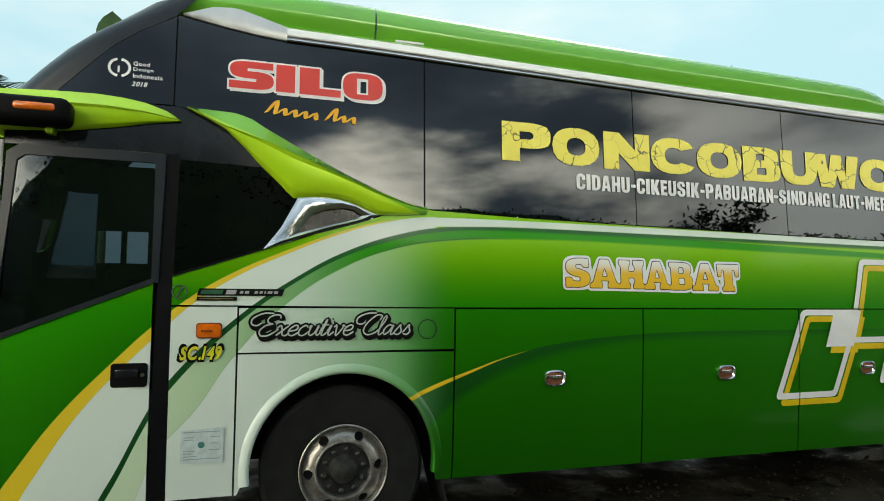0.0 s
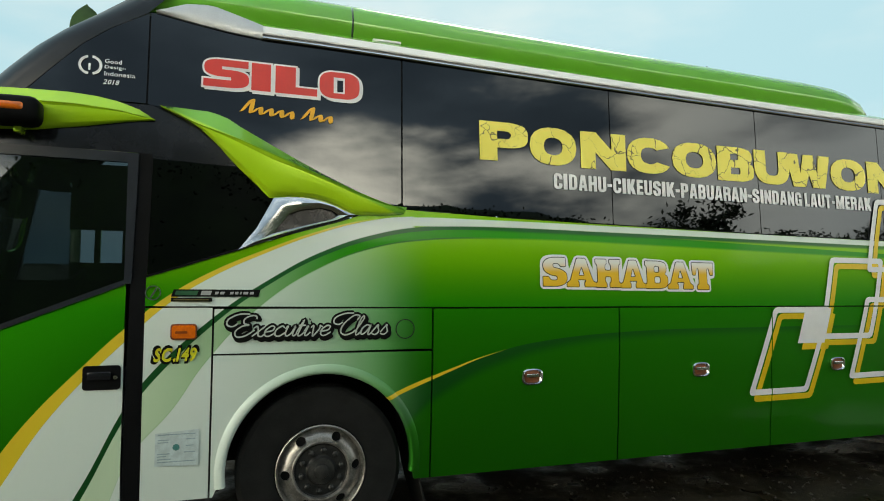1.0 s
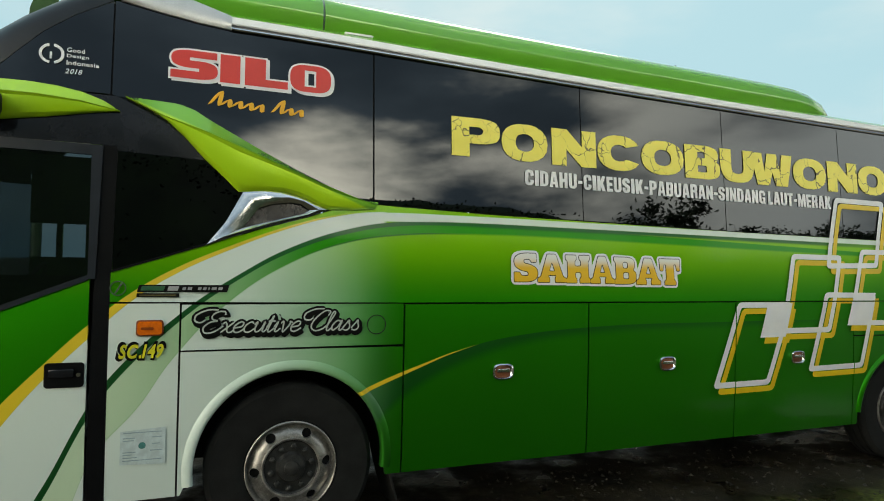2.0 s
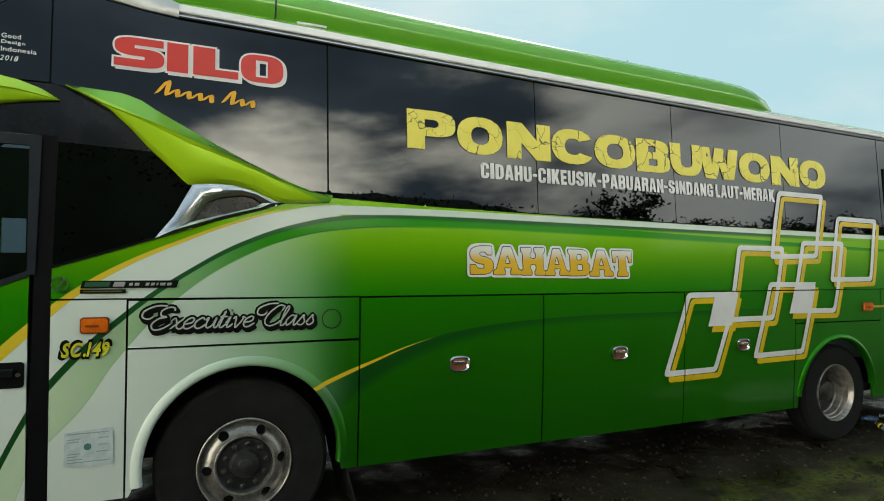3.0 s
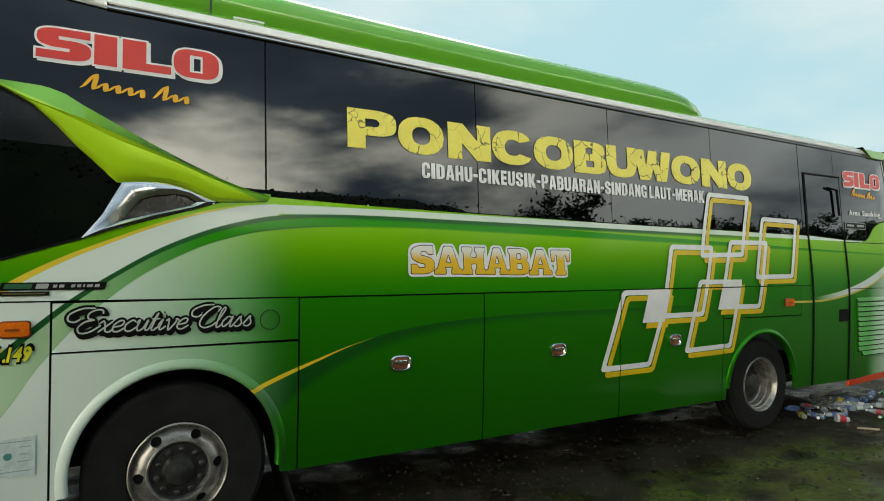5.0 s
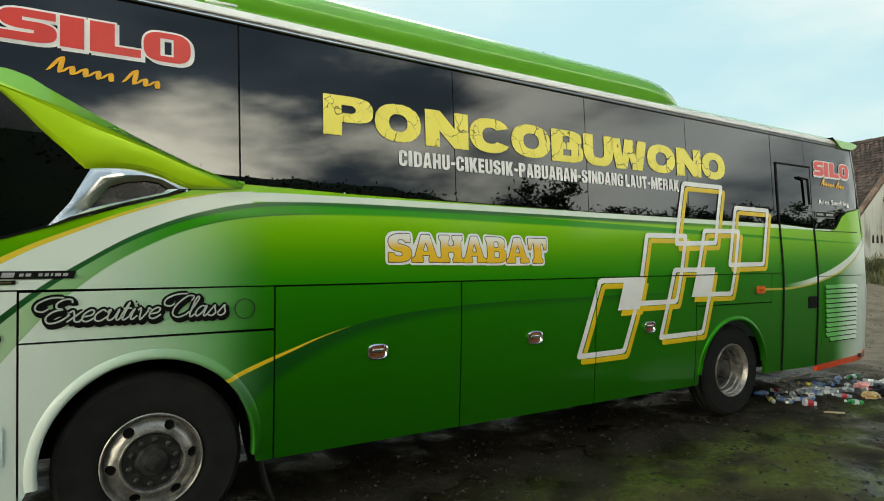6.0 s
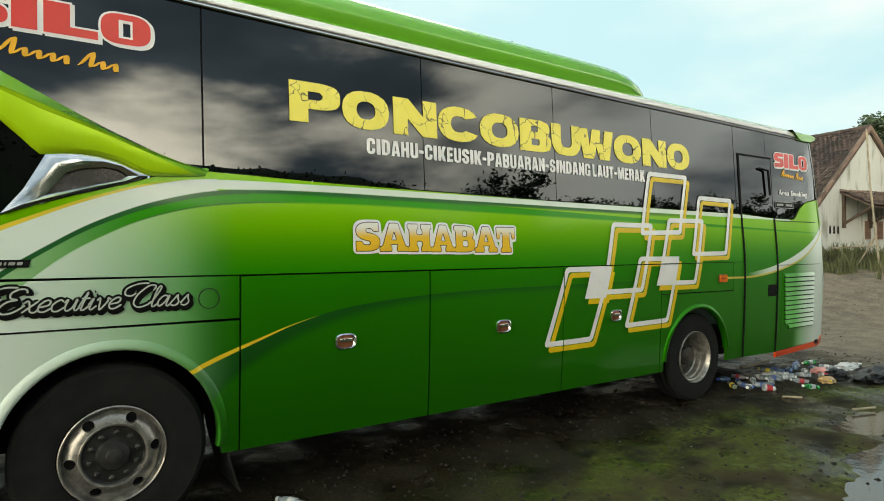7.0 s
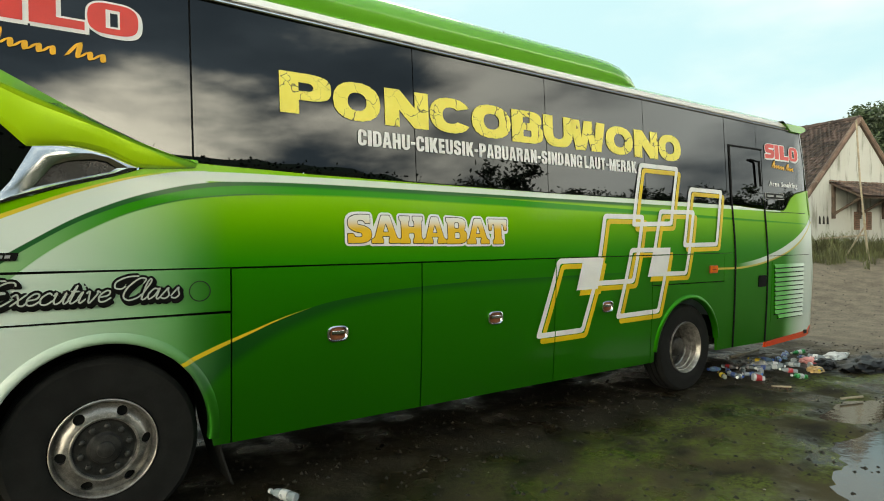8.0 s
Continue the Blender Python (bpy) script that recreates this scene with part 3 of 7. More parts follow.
def ridge_trim(name, top, crest, low, mat, label, height=0.05, steps=40):
    """A moulded trim with a crease along it, standing proud of the side."""
    bm = bmesh.new()
    rings = []
    for i in range(steps + 1):
        f = i / steps
        a, c, b = (Vector((x, along(line, x))) for line in (top, crest, low) for x in [line[0][0] + (line[-1][0] - line[0][0]) * f])
        swell = height * (0.25 + 0.75 * math.sin(math.pi * min(1.0, 0.1 + 0.86 * f)))
        ring = []
        for p, h in ((a, 0.0), (a, 0.10), (a.lerp(c, 0.5), 0.52), (c.lerp(a, 0.05), 0.95), (c, 1.0), (c.lerp(b, 0.05), 0.93), (c.lerp(b, 0.12), 0.80), (c.lerp(b, 0.35), 0.78), (c.lerp(b, 0.62), 0.72), (c.lerp(b, 0.82), 0.58), (c.lerp(b, 0.93), 0.36), (b, 0.05), (b, 0.0)):
            ring.append(bm.verts.new((p.x, side_y(p.x, p.y) - 0.003 - swell * h, p.y)))
        rings.append(ring)
    for r0, r1 in zip(rings, rings[1:]):
        for k in range(len(r0) - 1):
            bm.faces.new((r0[k], r0[k + 1], r1[k + 1], r1[k]))
    bm.faces.new(rings[0]), bm.faces.new(rings[-1])
    return part(name, bm, mat, coach, label, 24)


WING_CREST = [(-1.03, 2.89), (-0.81, 2.785), (-0.55, 2.70), (-0.32, 2.61), (0.0, 2.485), (0.19, 2.41), (0.4, 2.34), (0.575, 2.292)]
BROW_CREST = [(-2.3, 2.84), (-1.77, 2.85), (-1.5, 2.85), (-1.27, 2.835), (-1.06, 2.798)]
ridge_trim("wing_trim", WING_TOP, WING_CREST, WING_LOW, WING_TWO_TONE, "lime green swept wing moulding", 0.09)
BROW_TOP = [(-2.3, 2.92), (-1.77, 2.932), (-1.55, 2.932), (-1.4, 2.92), (-1.27, 2.897), (-1.15, 2.855), (-1.06, 2.80)]
BROW_LOW = [(-2.3, 2.66), (-1.73, 2.68), (-1.45, 2.725), (-1.2, 2.775), (-1.06, 2.795)]
ridge_trim("brow_trim", BROW_TOP, BROW_CREST, BROW_LOW, WING_LIME, "lime green brow moulding over the door", 0.06)


def ring_plate(name, outer, inner, mat, label, off=0.03, thick=0.05):
    """A framed opening: an outline with a hole."""
    bm = bmesh.new()
    k = len(outer)

    def place(p, d):
        return (p[0], side_y(*p) - d, p[1])

    mid = [((a[0] + b[0]) / 2, (a[1] + b[1]) / 2) for a, b in zip(outer, inner)]
    rows = [[bm.verts.new(place(p, d)) for p in line] for line, d in ((outer, off - thick), (outer, off), (mid, off + 0.014), (inner, off), (inner, off - thick))]
    for r0, r1 in zip(rows, rows[1:]):
        for i in range(k):
            bm.faces.new((r0[i], r0[(i + 1) % k], r1[(i + 1) % k], r1[i]))
    return part(name, bm, mat, coach, label, 40)


tri_out = [(-0.325, 2.335), (-0.18, 2.35), (-0.04, 2.345), (0.08, 2.315), (0.225, 2.245), (0.12, 2.20), (-0.16, 2.12), (-0.54, 1.985), (-0.43, 2.13)]
tri_in = [(-0.225, 2.235), (-0.14, 2.265), (-0.02, 2.282), (0.05, 2.272), (0.105, 2.235), (0.06, 2.208), (-0.12, 2.16), (-0.33, 2.095), (-0.285, 2.155)]
ring_plate("chrome_frame", tri_out, tri_in, CHROME, "triangular chrome frame", 0.02, 0.04)
panel("vent_window", tri_in, BLACK_GLOSS, coach, "small black triangular pane", off=-0.004, thick=0.006, edge=0)

# mirror arm with its amber lamp
bm = bmesh.new()
box(bm, (-2.35, -0.16, 2.672), (-1.655, 0.02, 2.842), 0.055, 3)
arm = part("mirror_arm", bm, BLACK, coach, "black mirror arm housing with an amber lamp")
bm = bmesh.new()
box(bm, (-1.94, -0.172, 2.745), (-1.725, -0.14, 2.793), 0.018, 3)
part("side_lamp", bm, AMBER, arm, "amber repeater lens")
bm = bmesh.new()
box(bm, (-1.80, -0.06, 2.64), (-1.76, 0.03, 2.70), 0.006)
part("bracket", bm, WING_LIME, arm)

# roof: trim bands, shoulder, fairing
def sweep(name, sections, mat, label="", angle=30, parent=coach):
    """Joins cross-sections, each a list of (x, y, z), and closes the ends."""
    bm = bmesh.new()
    rings = [[bm.verts.new(p) for p in s] for s in sections]
    for r0, r1 in zip(rings, rings[1:]):
        for k in range(len(r0) - 1):
            bm.faces.new((r0[k], r0[k + 1], r1[k + 1], r1[k]))
    bm.faces.new(rings[0]), bm.faces.new(rings[-1])
    return part(name, bm, mat, parent, label, angle)


def top_at(x):
    return along(WT, max(x, -0.42))


xs = np.linspace(-0.42, 8.78, 24)
sweep("chrome_strip", [[(x, side_y(x, 3.35) + dy, top_at(x) + dz) for dy, dz in ((0.03, 0.0), (-0.012, 0.0), (-0.016, 0.008), (-0.012, 0.018), (0.03, 0.018))] for x in xs], CHROME, "chrome strip over the windows")
sweep("gutter", [[(x, side_y(x, 3.35) + dy, top_at(x) + dz) for dy, dz in ((0.03, 0.018), (0.004, 0.018), (0.002, 0.036), (0.03, 0.036))] for x in xs], plain("gutter_grey", (0.16, 0.16, 0.16), 0.4), "grey rain gutter")
sweep("roof_band", [[(x, side_y(x, 3.35) + dy, top_at(x) + dz) for dy, dz in ((0.03, 0.036), (-0.008, 0.036), (-0.012, 0.045), (0.006, 0.095), (0.016, 0.102), (0.05, 0.105))] for x in np.linspace(-0.42, 8.66, 24)], BAND_WHITE, "white band along the roof edge")
# silver flare at the front end of the band
flare_low = [(-1.08, 3.512), (-0.82, 3.468), (-0.6, 3.437), (-0.42, 3.422)]
flare_top = [(-1.08, 3.53), (-0.9, 3.60), (-0.75, 3.615), (-0.6, 3.575), (-0.42, 3.522)]
bm = bmesh.new()
rows = []
for x in np.linspace(-1.08, -0.42, 12):
    a, b = along(flare_low, x), along(flare_top, x)
    rows.append([bm.verts.new((x, side_y(x, z) + d, z)) for z, d in ((a, 0.03), (a, -0.012), (a * 0.6 + b * 0.4, -0.024), (b - 0.004, -0.006), (b, 0.04))])
for r0, r1 in zip(rows, rows[1:]):
    for k in range(4):
        bm.faces.new((r0[k], r0[k + 1], r1[k + 1], r1[k]))
part("band_flare", bm, SILVER, coach, "silver flared end of the roof band", 50)

ROOF = ((0.0, 0.10), (0.03, 0.125), (0.07, 0.145), (0.2, 0.185), (0.5, 0.22), (0.9, 0.235), (1.16, 0.24))


def roof_ring(x, squash=1.0, sink=0.0):
    half = [(side_y(x, 3.4) + 0.01 + dy, top_at(x) + dz * squash - sink) for dy, dz in ROOF]
    return [(x, y, z) for y, z in half] + [(x, WIDE - y, z) for y, z in reversed(half)]


sweep("roof", [roof_ring(x) for x in np.linspace(-1.2, 8.7, 22)] + [roof_ring(8.85, 0.6, 0.02), roof_ring(8.93, 0.2, 0.05)], ROOF_GREEN, "green coach roof", 40)
# rear spoiler lip
sweep("rear_lip", [[(x, side_y(8.6, 3.3) + dy, z) for dy, z in ((0.04, lo), (-0.03, lo + 0.02), (-0.03, hi - 0.02), (0.03, hi), (0.3, hi + 0.02))] for x, lo, hi in ((8.30, 3.375, 3.385), (8.52, 3.25, 3.385), (8.80, 3.245, 3.385), (8.93, 3.29, 3.365))], ROOF_GREEN, "green rear corner of the roof")


def fairing_ring(x, h):
    b = top_at(x) + 0.12
    y0 = side_y(x, 3.4)
    prof = [(0.09, 0.0), (0.075, 0.02), (0.045, 0.115), (0.046, 0.13), (0.06, 0.19), (0.10, 0.25), (0.19, 0.30), (0.5, 0.34), (0.9, 0.345)]
    half = [(y0 + dy + (1 - h) * 0.18, b + dz * h) for dy, dz in prof]
    return [(x, y, z) for y, z in half] + [(x, WIDE - y, z) for y, z in reversed(half)]


sweep("roof_fairing", [fairing_ring(x, 1.0) for x in np.linspace(-1.15, 0.195, 6)], ROOF_GREEN, "green front roof fairing", 35)
sweep("roof_fairing", [fairing_ring(x, 1.0) for x in np.linspace(0.21, 4.55, 10)] + [fairing_ring(x, h) for x, h in ((4.85, 0.97), (5.05, 0.88), (5.22, 0.72), (5.34, 0.48), (5.42, 0.2))], ROOF_GREEN, "green air conditioner fairing on the roof", 35)
bm = bmesh.new()
box(bm, (0.35, side_y(0.4, 3.4) + 0.045, 3.535), (0.56, side_y(0.4, 3.4) + 0.085, 3.552), 0.004)
part("roof_marker", bm, VINYL_WHITE, coach, "pale roof marker lamp")
bm = bmesh.new()
tube(bm, [(3.48, 0.3, 3.66), (3.48, 0.3, 3.78)], 0.006, 6)
part("antenna", bm, BLACK, coach)


# front and rear ends
def end_part(name, levels, mat, label=""):
    """A rounded end: levels of (z, x where the side ends, x of the middle)."""
    bm = bmesh.new()
    rings = []
    for z, xe, xf in levels:
        y0 = side_y(xe, z)
        ring = []
        for k in range(25):
            a = math.pi * k / 24
            s = math.copysign(abs(math.cos(a)) ** 0.55, math.cos(a))
            ring.append(bm.verts.new((xe + (xf - xe) * math.sin(a) ** 0.75, WIDE / 2 - (WIDE / 2 - y0) * s, z)))
        rings.append(ring)
    for r0, r1 in zip(rings, rings[1:]):
        for k in range(24):
            bm.faces.new((r0[k], r0[k + 1], r1[k + 1], r1[k]))
    return part(name, bm, mat, coach, label, 40)


end_part("front_panel", [(0.36, -2.05, -2.6), (0.5, -2.05, -2.68), (1.0, -2.05, -2.68), (1.4, -2.05, -2.64)], PAINT, "green coach front")
end_part("windscreen", [(1.4, -2.05, -2.64), (1.8, -2.05, -2.6), (2.2, -2.05, -2.52), (2.62, -2.05, -2.42)], DOOR_GLASS, "lower windscreen")
end_part("front_brow", [(2.62, -2.05, -2.42), (2.7, -2.06, -2.5), (2.85, -2.02, -2.46), (2.92, -1.8, -2.2)], WING_LIME)
end_part("upper_windscreen", [(2.905, -1.81, -2.20), (2.96, -1.76, -2.16), (3.095, -1.64, -2.05), (3.255, -1.49, -1.90), (3.38, -1.33, -1.76), (3.50, -1.13, -1.60), (3.62, -1.02, -1.42), (3.66, -0.98, -1.2)], PILLAR, "raked upper windscreen")
end_part("rear_panel", [(0.42, 9.035, 9.12), (0.56, 9.04, 9.2), (1.3, 9.06, 9.24), (2.04, 9.04, 9.22), (2.46, 8.97, 9.16)], PAINT, "green coach rear")
end_part("rear_window", [(2.46, 8.97, 9.16), (2.85, 8.90, 9.08), (3.27, 8.80, 8.98), (3.36, 8.78, 8.95)], BLACK_GLOSS, "dark rear window")

# far side: wall and windows
bm = bmesh.new()
box(bm, (-1.05, WIDE - 0.06, 0.44), (9.0, WIDE - 0.02, 2.22))
box(bm, (-2.05, WIDE - 0.06, 0.44), (-1.05, WIDE - 0.02, 1.96))
box(bm, (-2.05, WIDE - 0.10, 2.27), (-1.05, WIDE - 0.05, 2.9))
box(bm, (-1.60, WIDE - 0.08, 1.96), (-1.05, WIDE - 0.04, 2.27))
box(bm, (-1.84, WIDE - 0.08, 1.96), (-1.79, WIDE - 0.04, 2.27))
box(bm, (-1.05, WIDE - 0.10, 2.22), (-0.9, WIDE - 0.05, 2.9))
part("far_wall", bm, PAINT, coach)
for x0, x1 in ((-0.9, 0.6), (0.6, 2.3), (2.3, 3.8), (3.8, 5.3), (5.3, 6.9), (6.9, 8.8)):
    bm = bmesh.new()
    box(bm, (x0 + 0.01, WIDE - 0.12, 2.22), (x1 - 0.01, WIDE - 0.10, 3.4))
    part("window", bm, GLASS, coach, "tinted window of the far side")
bm = bmesh.new()
box(bm, (-1.12, 0.14, 0.85), (-1.06, 0.5, 1.24))
box(bm, (-0.98, 0.14, 1.30), (-0.92, 2.3, 2.05))
part("bulkhead", bm, CABIN, coach)


# ---- wheels ----
def tyre_mesh(bm, r_out, r_in, y0, width, centre):
    prof = [(r_in, y0 + 0.03), (r_in + 0.015, y0 + 0.004), (r_in + 0.05, y0 - 0.006), (r_in + 0.11, y0 - 0.004), (r_out - 0.055, y0 + 0.004), (r_out - 0.035, y0 + 0.002), (r_out - 0.015, y0 + 0.014), (r_out, y0 + 0.036)]
    grooves = []
    for g in (0.25, 0.5, 0.75):
        y = y0 + width * g
        grooves += [(r_out, y - 0.009), (r_out - 0.014, y - 0.006), (r_out - 0.014, y + 0.006), (r_out, y + 0.009)]
    prof += grooves + [(r_out, y0 + width - 0.036), (r_out - 0.04, y0 + width), (r_in + 0.05, y0 + width), (r_in, y0 + width - 0.03)]
    rings = spun(bm, prof, centre, 64)
    for k in range(64):
        bm.faces.new((rings[0][k], rings[0][(k + 1) % 64], rings[-1][(k + 1) % 64], rings[-1][k]))
    return bm


def disc_with_holes(bm, r0, r1, y0, y1, centre, holes, hole_r, depth=0.02, turn=0.0):
    """A conical disc between two radii with round hand holes cut through it."""
    cx, cy, cz = centre
    per = 24
    rm, half = (r0 + r1) / 2, math.pi / holes
    for h in range(holes):
        mid = 2 * math.pi * h / holes + turn
        inner, outer, back = [], [], []

        def at(r, a, d=0.0):
            f = (r - r0) / (r1 - r0)
            return bm.verts.new((cx + r * math.cos(mid + a), cy + y0 + (y1 - y0) * f - 0.012 * math.sin(math.pi * f) + d, cz + r * math.sin(mid + a)))

        for k in range(per):
            t = 2 * math.pi * k / per
            u, v = math.cos(t), math.sin(t)
            r, a = rm + hole_r * v, hole_r * 1.12 * u / rm
            inner.append(at(r, a)), back.append(at(r, a, depth))
            m = max(abs(u), abs(v))
            outer.append(at(rm + (r1 - r0) / 2 * v / m, half * u / m))
        for k in range(per):
            j = (k + 1) % per
            bm.faces.new((inner[k], inner[j], outer[j], outer[k]))
            bm.faces.new((inner[k], back[k], back[j], inner[j]))
    bmesh.ops.remove_doubles(bm, verts=bm.verts, dist=0.0008)


def wheel(x, z, y, radius, front=True):
    w_ob = thing("wheel", "coach wheel with a worn steel rim and dusty black tyre", "wheel")
    w_ob.parent = coach
    tagged(w_ob, category="")
    w_ob.location = (x, y, z)
    c = (0, 0, 0)
    bm = bmesh.new()
    tyre_mesh(bm, radius, 0.292, 0.0, 0.27, c)
    for v in bm.verts:
        v.co.z = max(v.co.z, -z + 0.004)
    tyre = part("tyre", bm, RUBBER, w_ob, "dusty black tyre", 30)
    bm = bmesh.new()
    if front:
        spun(bm, [(0.300, 0.012), (0.300, -0.006), (0.294, -0.010), (0.288, -0.004), (0.280, 0.020), (0.274, 0.034), (0.268, 0.038)], c, 64)
    else:
        spun(bm, [(0.300, 0.012), (0.300, -0.006), (0.294, -0.010), (0.288, -0.004), (0.280, 0.016), (0.272, 0.040), (0.262, 0.045), (0.258, 0.085), (0.246, 0.092), (0.240, 0.15), (0.228, 0.16), (0.222, 0.20)], c, 64)
    part("rim", bm, STEEL, w_ob, "worn bare steel rim", 40)
    bm = bmesh.new()
    if front:
        disc_with_holes(bm, 0.196, 0.272, -0.012, 0.036, c, 6, 0.030, 0.03, radians(5))
        spun(bm, [(0.196, -0.012), (0.190, -0.020), (0.182, -0.018), (0.176, -0.004)], c, 64)
    else:
        disc_with_holes(bm, 0.13, 0.224, 0.19, 0.20, c, 6, 0.03, 0.03, radians(20))
    part("disc", bm, STEEL if front else STEEL_DARK, w_ob, "steel wheel disc with hand holes", 40)
    bm = bmesh.new()
    if front:
        spun(bm, [(0.177, -0.004), (0.165, 0.006), (0.10, 0.004), (0.092, -0.004), (0.085, -0.022), (0.05, -0.028), (0.046, -0.036), (0.034, -0.040), (0.0005, -0.041)], c, 48)
    else:
        spun(bm, [(0.132, 0.19), (0.115, 0.185), (0.105, 0.10), (0.095, 0.09), (0.085, 0.085), (0.0005, 0.08)], c, 40)
    part("hub", bm, HUB_DARK if front else STEEL_DARK, w_ob, "greasy hub", 40)
    for k in range(10):
        a = 2 * math.pi * k / 10 + radians(12)
        r = 0.135 if front else 0.118
        bm = bmesh.new()
        depth = (0.006, -0.022) if front else (0.195, 0.165)
        spun(bm, [(0.019, depth[0]), (0.019, depth[1] + 0.004), (0.013, depth[1]), (0.0005, depth[1] - 0.001)], (r * math.cos(a), 0, r * math.sin(a)), 6)
        part("wheel_nut", bm, HUB_DARK if front else STEEL_DARK, w_ob)
    bm = bmesh.new()
    spun(bm, [(0.27, 0.05 if front else 0.22), (0.0005, 0.055 if front else 0.225)], c, 32)
    part("brake_drum", bm, UNDER, w_ob)
    return w_ob


FRONT_HUB, REAR_HUB = 0.525, 0.51
wheel(0.022, FRONT_HUB, 0.045, 0.55)
wheel(6.045, REAR_HUB, 0.06, REAR_HUB, False)
for x, z, front in ((0.0, FRONT_HUB, True), (6.03, REAR_HUB, False)):
    far = wheel(x, z, WIDE - 0.06, z, front)
    far.rotation_euler = (0, 0, math.pi)

# ---- ground ----
PUDDLES = ((6.75, -1.45, 0.75, 0.26), (5.55, -2.0, 0.9, 0.30), (4.65, -2.42, 0.75, 0.30), (7.6, -1.9, 0.8, 0.3))


def ground_z(x, y):
    """Level mud round the coach, rising to a low bank far behind it."""
    d = 0.575 * (x + 0.45) + 0.818 * (y + 4.23)
    rise = 0.0
    if x > 10:
        f = min(1.0, max(0.0, (d - 13.0) / 8.5))
        rise = 1.2 * f * f * (3 - 2 * f) * min(1.0, (x - 10) / 3.0)
    fine = 1.0 if -3 < x < 10.9 and -4.4 < y < 1.95 else 0.0
    n = noise.noise(Vector((x * 0.7, y * 0.7, 3.1))) * 0.02 + fine * (noise.noise(Vector((x * 2.6, y * 2.6, 7.7))) * 0.010 + noise.noise(Vector((x * 9, y * 9, 1.7))) * 0.005)
    near = min(1.0, 8.0 / (1.0 + abs(x - 4) + abs(y)))
    dip = 0.0
    for px, py, ra, rb in PUDDLES:
        q = ((x - px) / ra) ** 2 + ((y - py) / rb) ** 2
        dip += 0.045 * math.exp(-q)
    pad = 0.0
    for px in (0.0, 6.03):
        pad = max(pad, math.exp(-(((x - px) / 0.45) ** 4 + ((y - 0.2) / 0.5) ** 4)))
    return rise + (n * near - dip) * (1 - pad)


def ground_sheet():
    near_x = np.concatenate([np.array([-3000, -900, -300, -120, -60, -30, -16, -9, -5]), np.arange(-3, 11, 0.085), np.arange(11, 32, 0.5), np.array([36, 45, 60, 100, 300, 900, 3000])])
    near_y = np.concatenate([np.array([-3000, -900, -300, -120, -60, -30, -16, -9, -6]), np.arange(-4.4, 2.0, 0.085), np.arange(2.0, 22, 0.5), np.array([26, 34, 60, 100, 300, 900, 3000])])
    verts = [(float(x), float(y), ground_z(float(x), float(y))) for y in near_y for x in near_x]
    nx = len(near_x)
    faces = [(j * nx + i, j * nx + i + 1, (j + 1) * nx + i + 1, (j + 1) * nx + i) for j in range(len(near_y) - 1) for i in range(nx - 1)]
    me = bpy.data.meshes.new("ground")
    me.from_pydata(verts, [], faces)
    me.shade_smooth()
    m, n = material("wet_mud")
    big, mid, fine = n.noise(0.55, 5.0), n.noise(2.6, 6.0, 0.62), n.noise(26.0, 5.0, 0.65)
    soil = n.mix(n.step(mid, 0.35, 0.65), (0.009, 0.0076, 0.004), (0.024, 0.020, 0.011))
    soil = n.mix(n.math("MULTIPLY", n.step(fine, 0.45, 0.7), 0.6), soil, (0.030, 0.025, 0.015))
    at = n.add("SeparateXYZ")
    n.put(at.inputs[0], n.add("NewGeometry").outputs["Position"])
    # film left out near the coach, which puts its shade into the mud colour
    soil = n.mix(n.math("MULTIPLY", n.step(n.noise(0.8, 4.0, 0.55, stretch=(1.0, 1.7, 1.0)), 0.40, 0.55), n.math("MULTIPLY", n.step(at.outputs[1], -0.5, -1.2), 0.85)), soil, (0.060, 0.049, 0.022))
    dry = n.step(n.math("ADD", at.outputs[0], n.math("MULTIPLY", big, 3.0)), 11.0, 13.5)
    soil = n.mix(dry, soil, n.mix(n.step(fine, 0.35, 0.65), n.mix(n.step(mid, 0.3, 0.7), (0.085, 0.07, 0.05), (0.15, 0.125, 0.092)), n.mix(n.step(mid, 0.3, 0.7), (0.14, 0.118, 0.088), (0.22, 0.185, 0.14))))
    moss_at = n.math("MULTIPLY", n.step(n.noise(1.1, 5.0, 0.6, stretch=(1.0, 1.6, 1.0)), 0.43, 0.58), n.step(n.noise(19.0, 5.0, 0.7), 0.36, 0.58))
    moss_at = n.math("MULTIPLY", moss_at, n.math("MULTIPLY", n.step(at.outputs[0], 1.8, 3.5), n.math("SUBTRACT", 1.0, n.step(at.outputs[0], 8.5, 10.0))))
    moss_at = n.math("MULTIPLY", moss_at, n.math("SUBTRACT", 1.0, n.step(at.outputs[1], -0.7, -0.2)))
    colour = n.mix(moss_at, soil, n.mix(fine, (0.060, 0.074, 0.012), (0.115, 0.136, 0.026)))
    wet = n.math("MULTIPLY", n.step(n.noise(1.5, 4.0, 0.55), 0.42, 0.62), n.math("SUBTRACT", 1.0, dry))
    rough = n.math("SUBTRACT", 0.90, n.math("MULTIPLY", wet, 0.68))
    height = n.math("ADD", n.math("MULTIPLY", mid, 0.6), n.math("MULTIPLY", fine, 0.5))
    height = n.math("MULTIPLY", height, n.math("SUBTRACT", 1.0, n.math("MULTIPLY", dry, 0.75)))
    height = n.math("MULTIPLY", height, n.math("SUBTRACT", 1.0, n.math("MULTIPLY", wet, 0.55)))
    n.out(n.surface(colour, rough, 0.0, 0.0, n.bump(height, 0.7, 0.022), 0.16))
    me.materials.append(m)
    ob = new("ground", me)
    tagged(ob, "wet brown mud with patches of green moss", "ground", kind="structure")


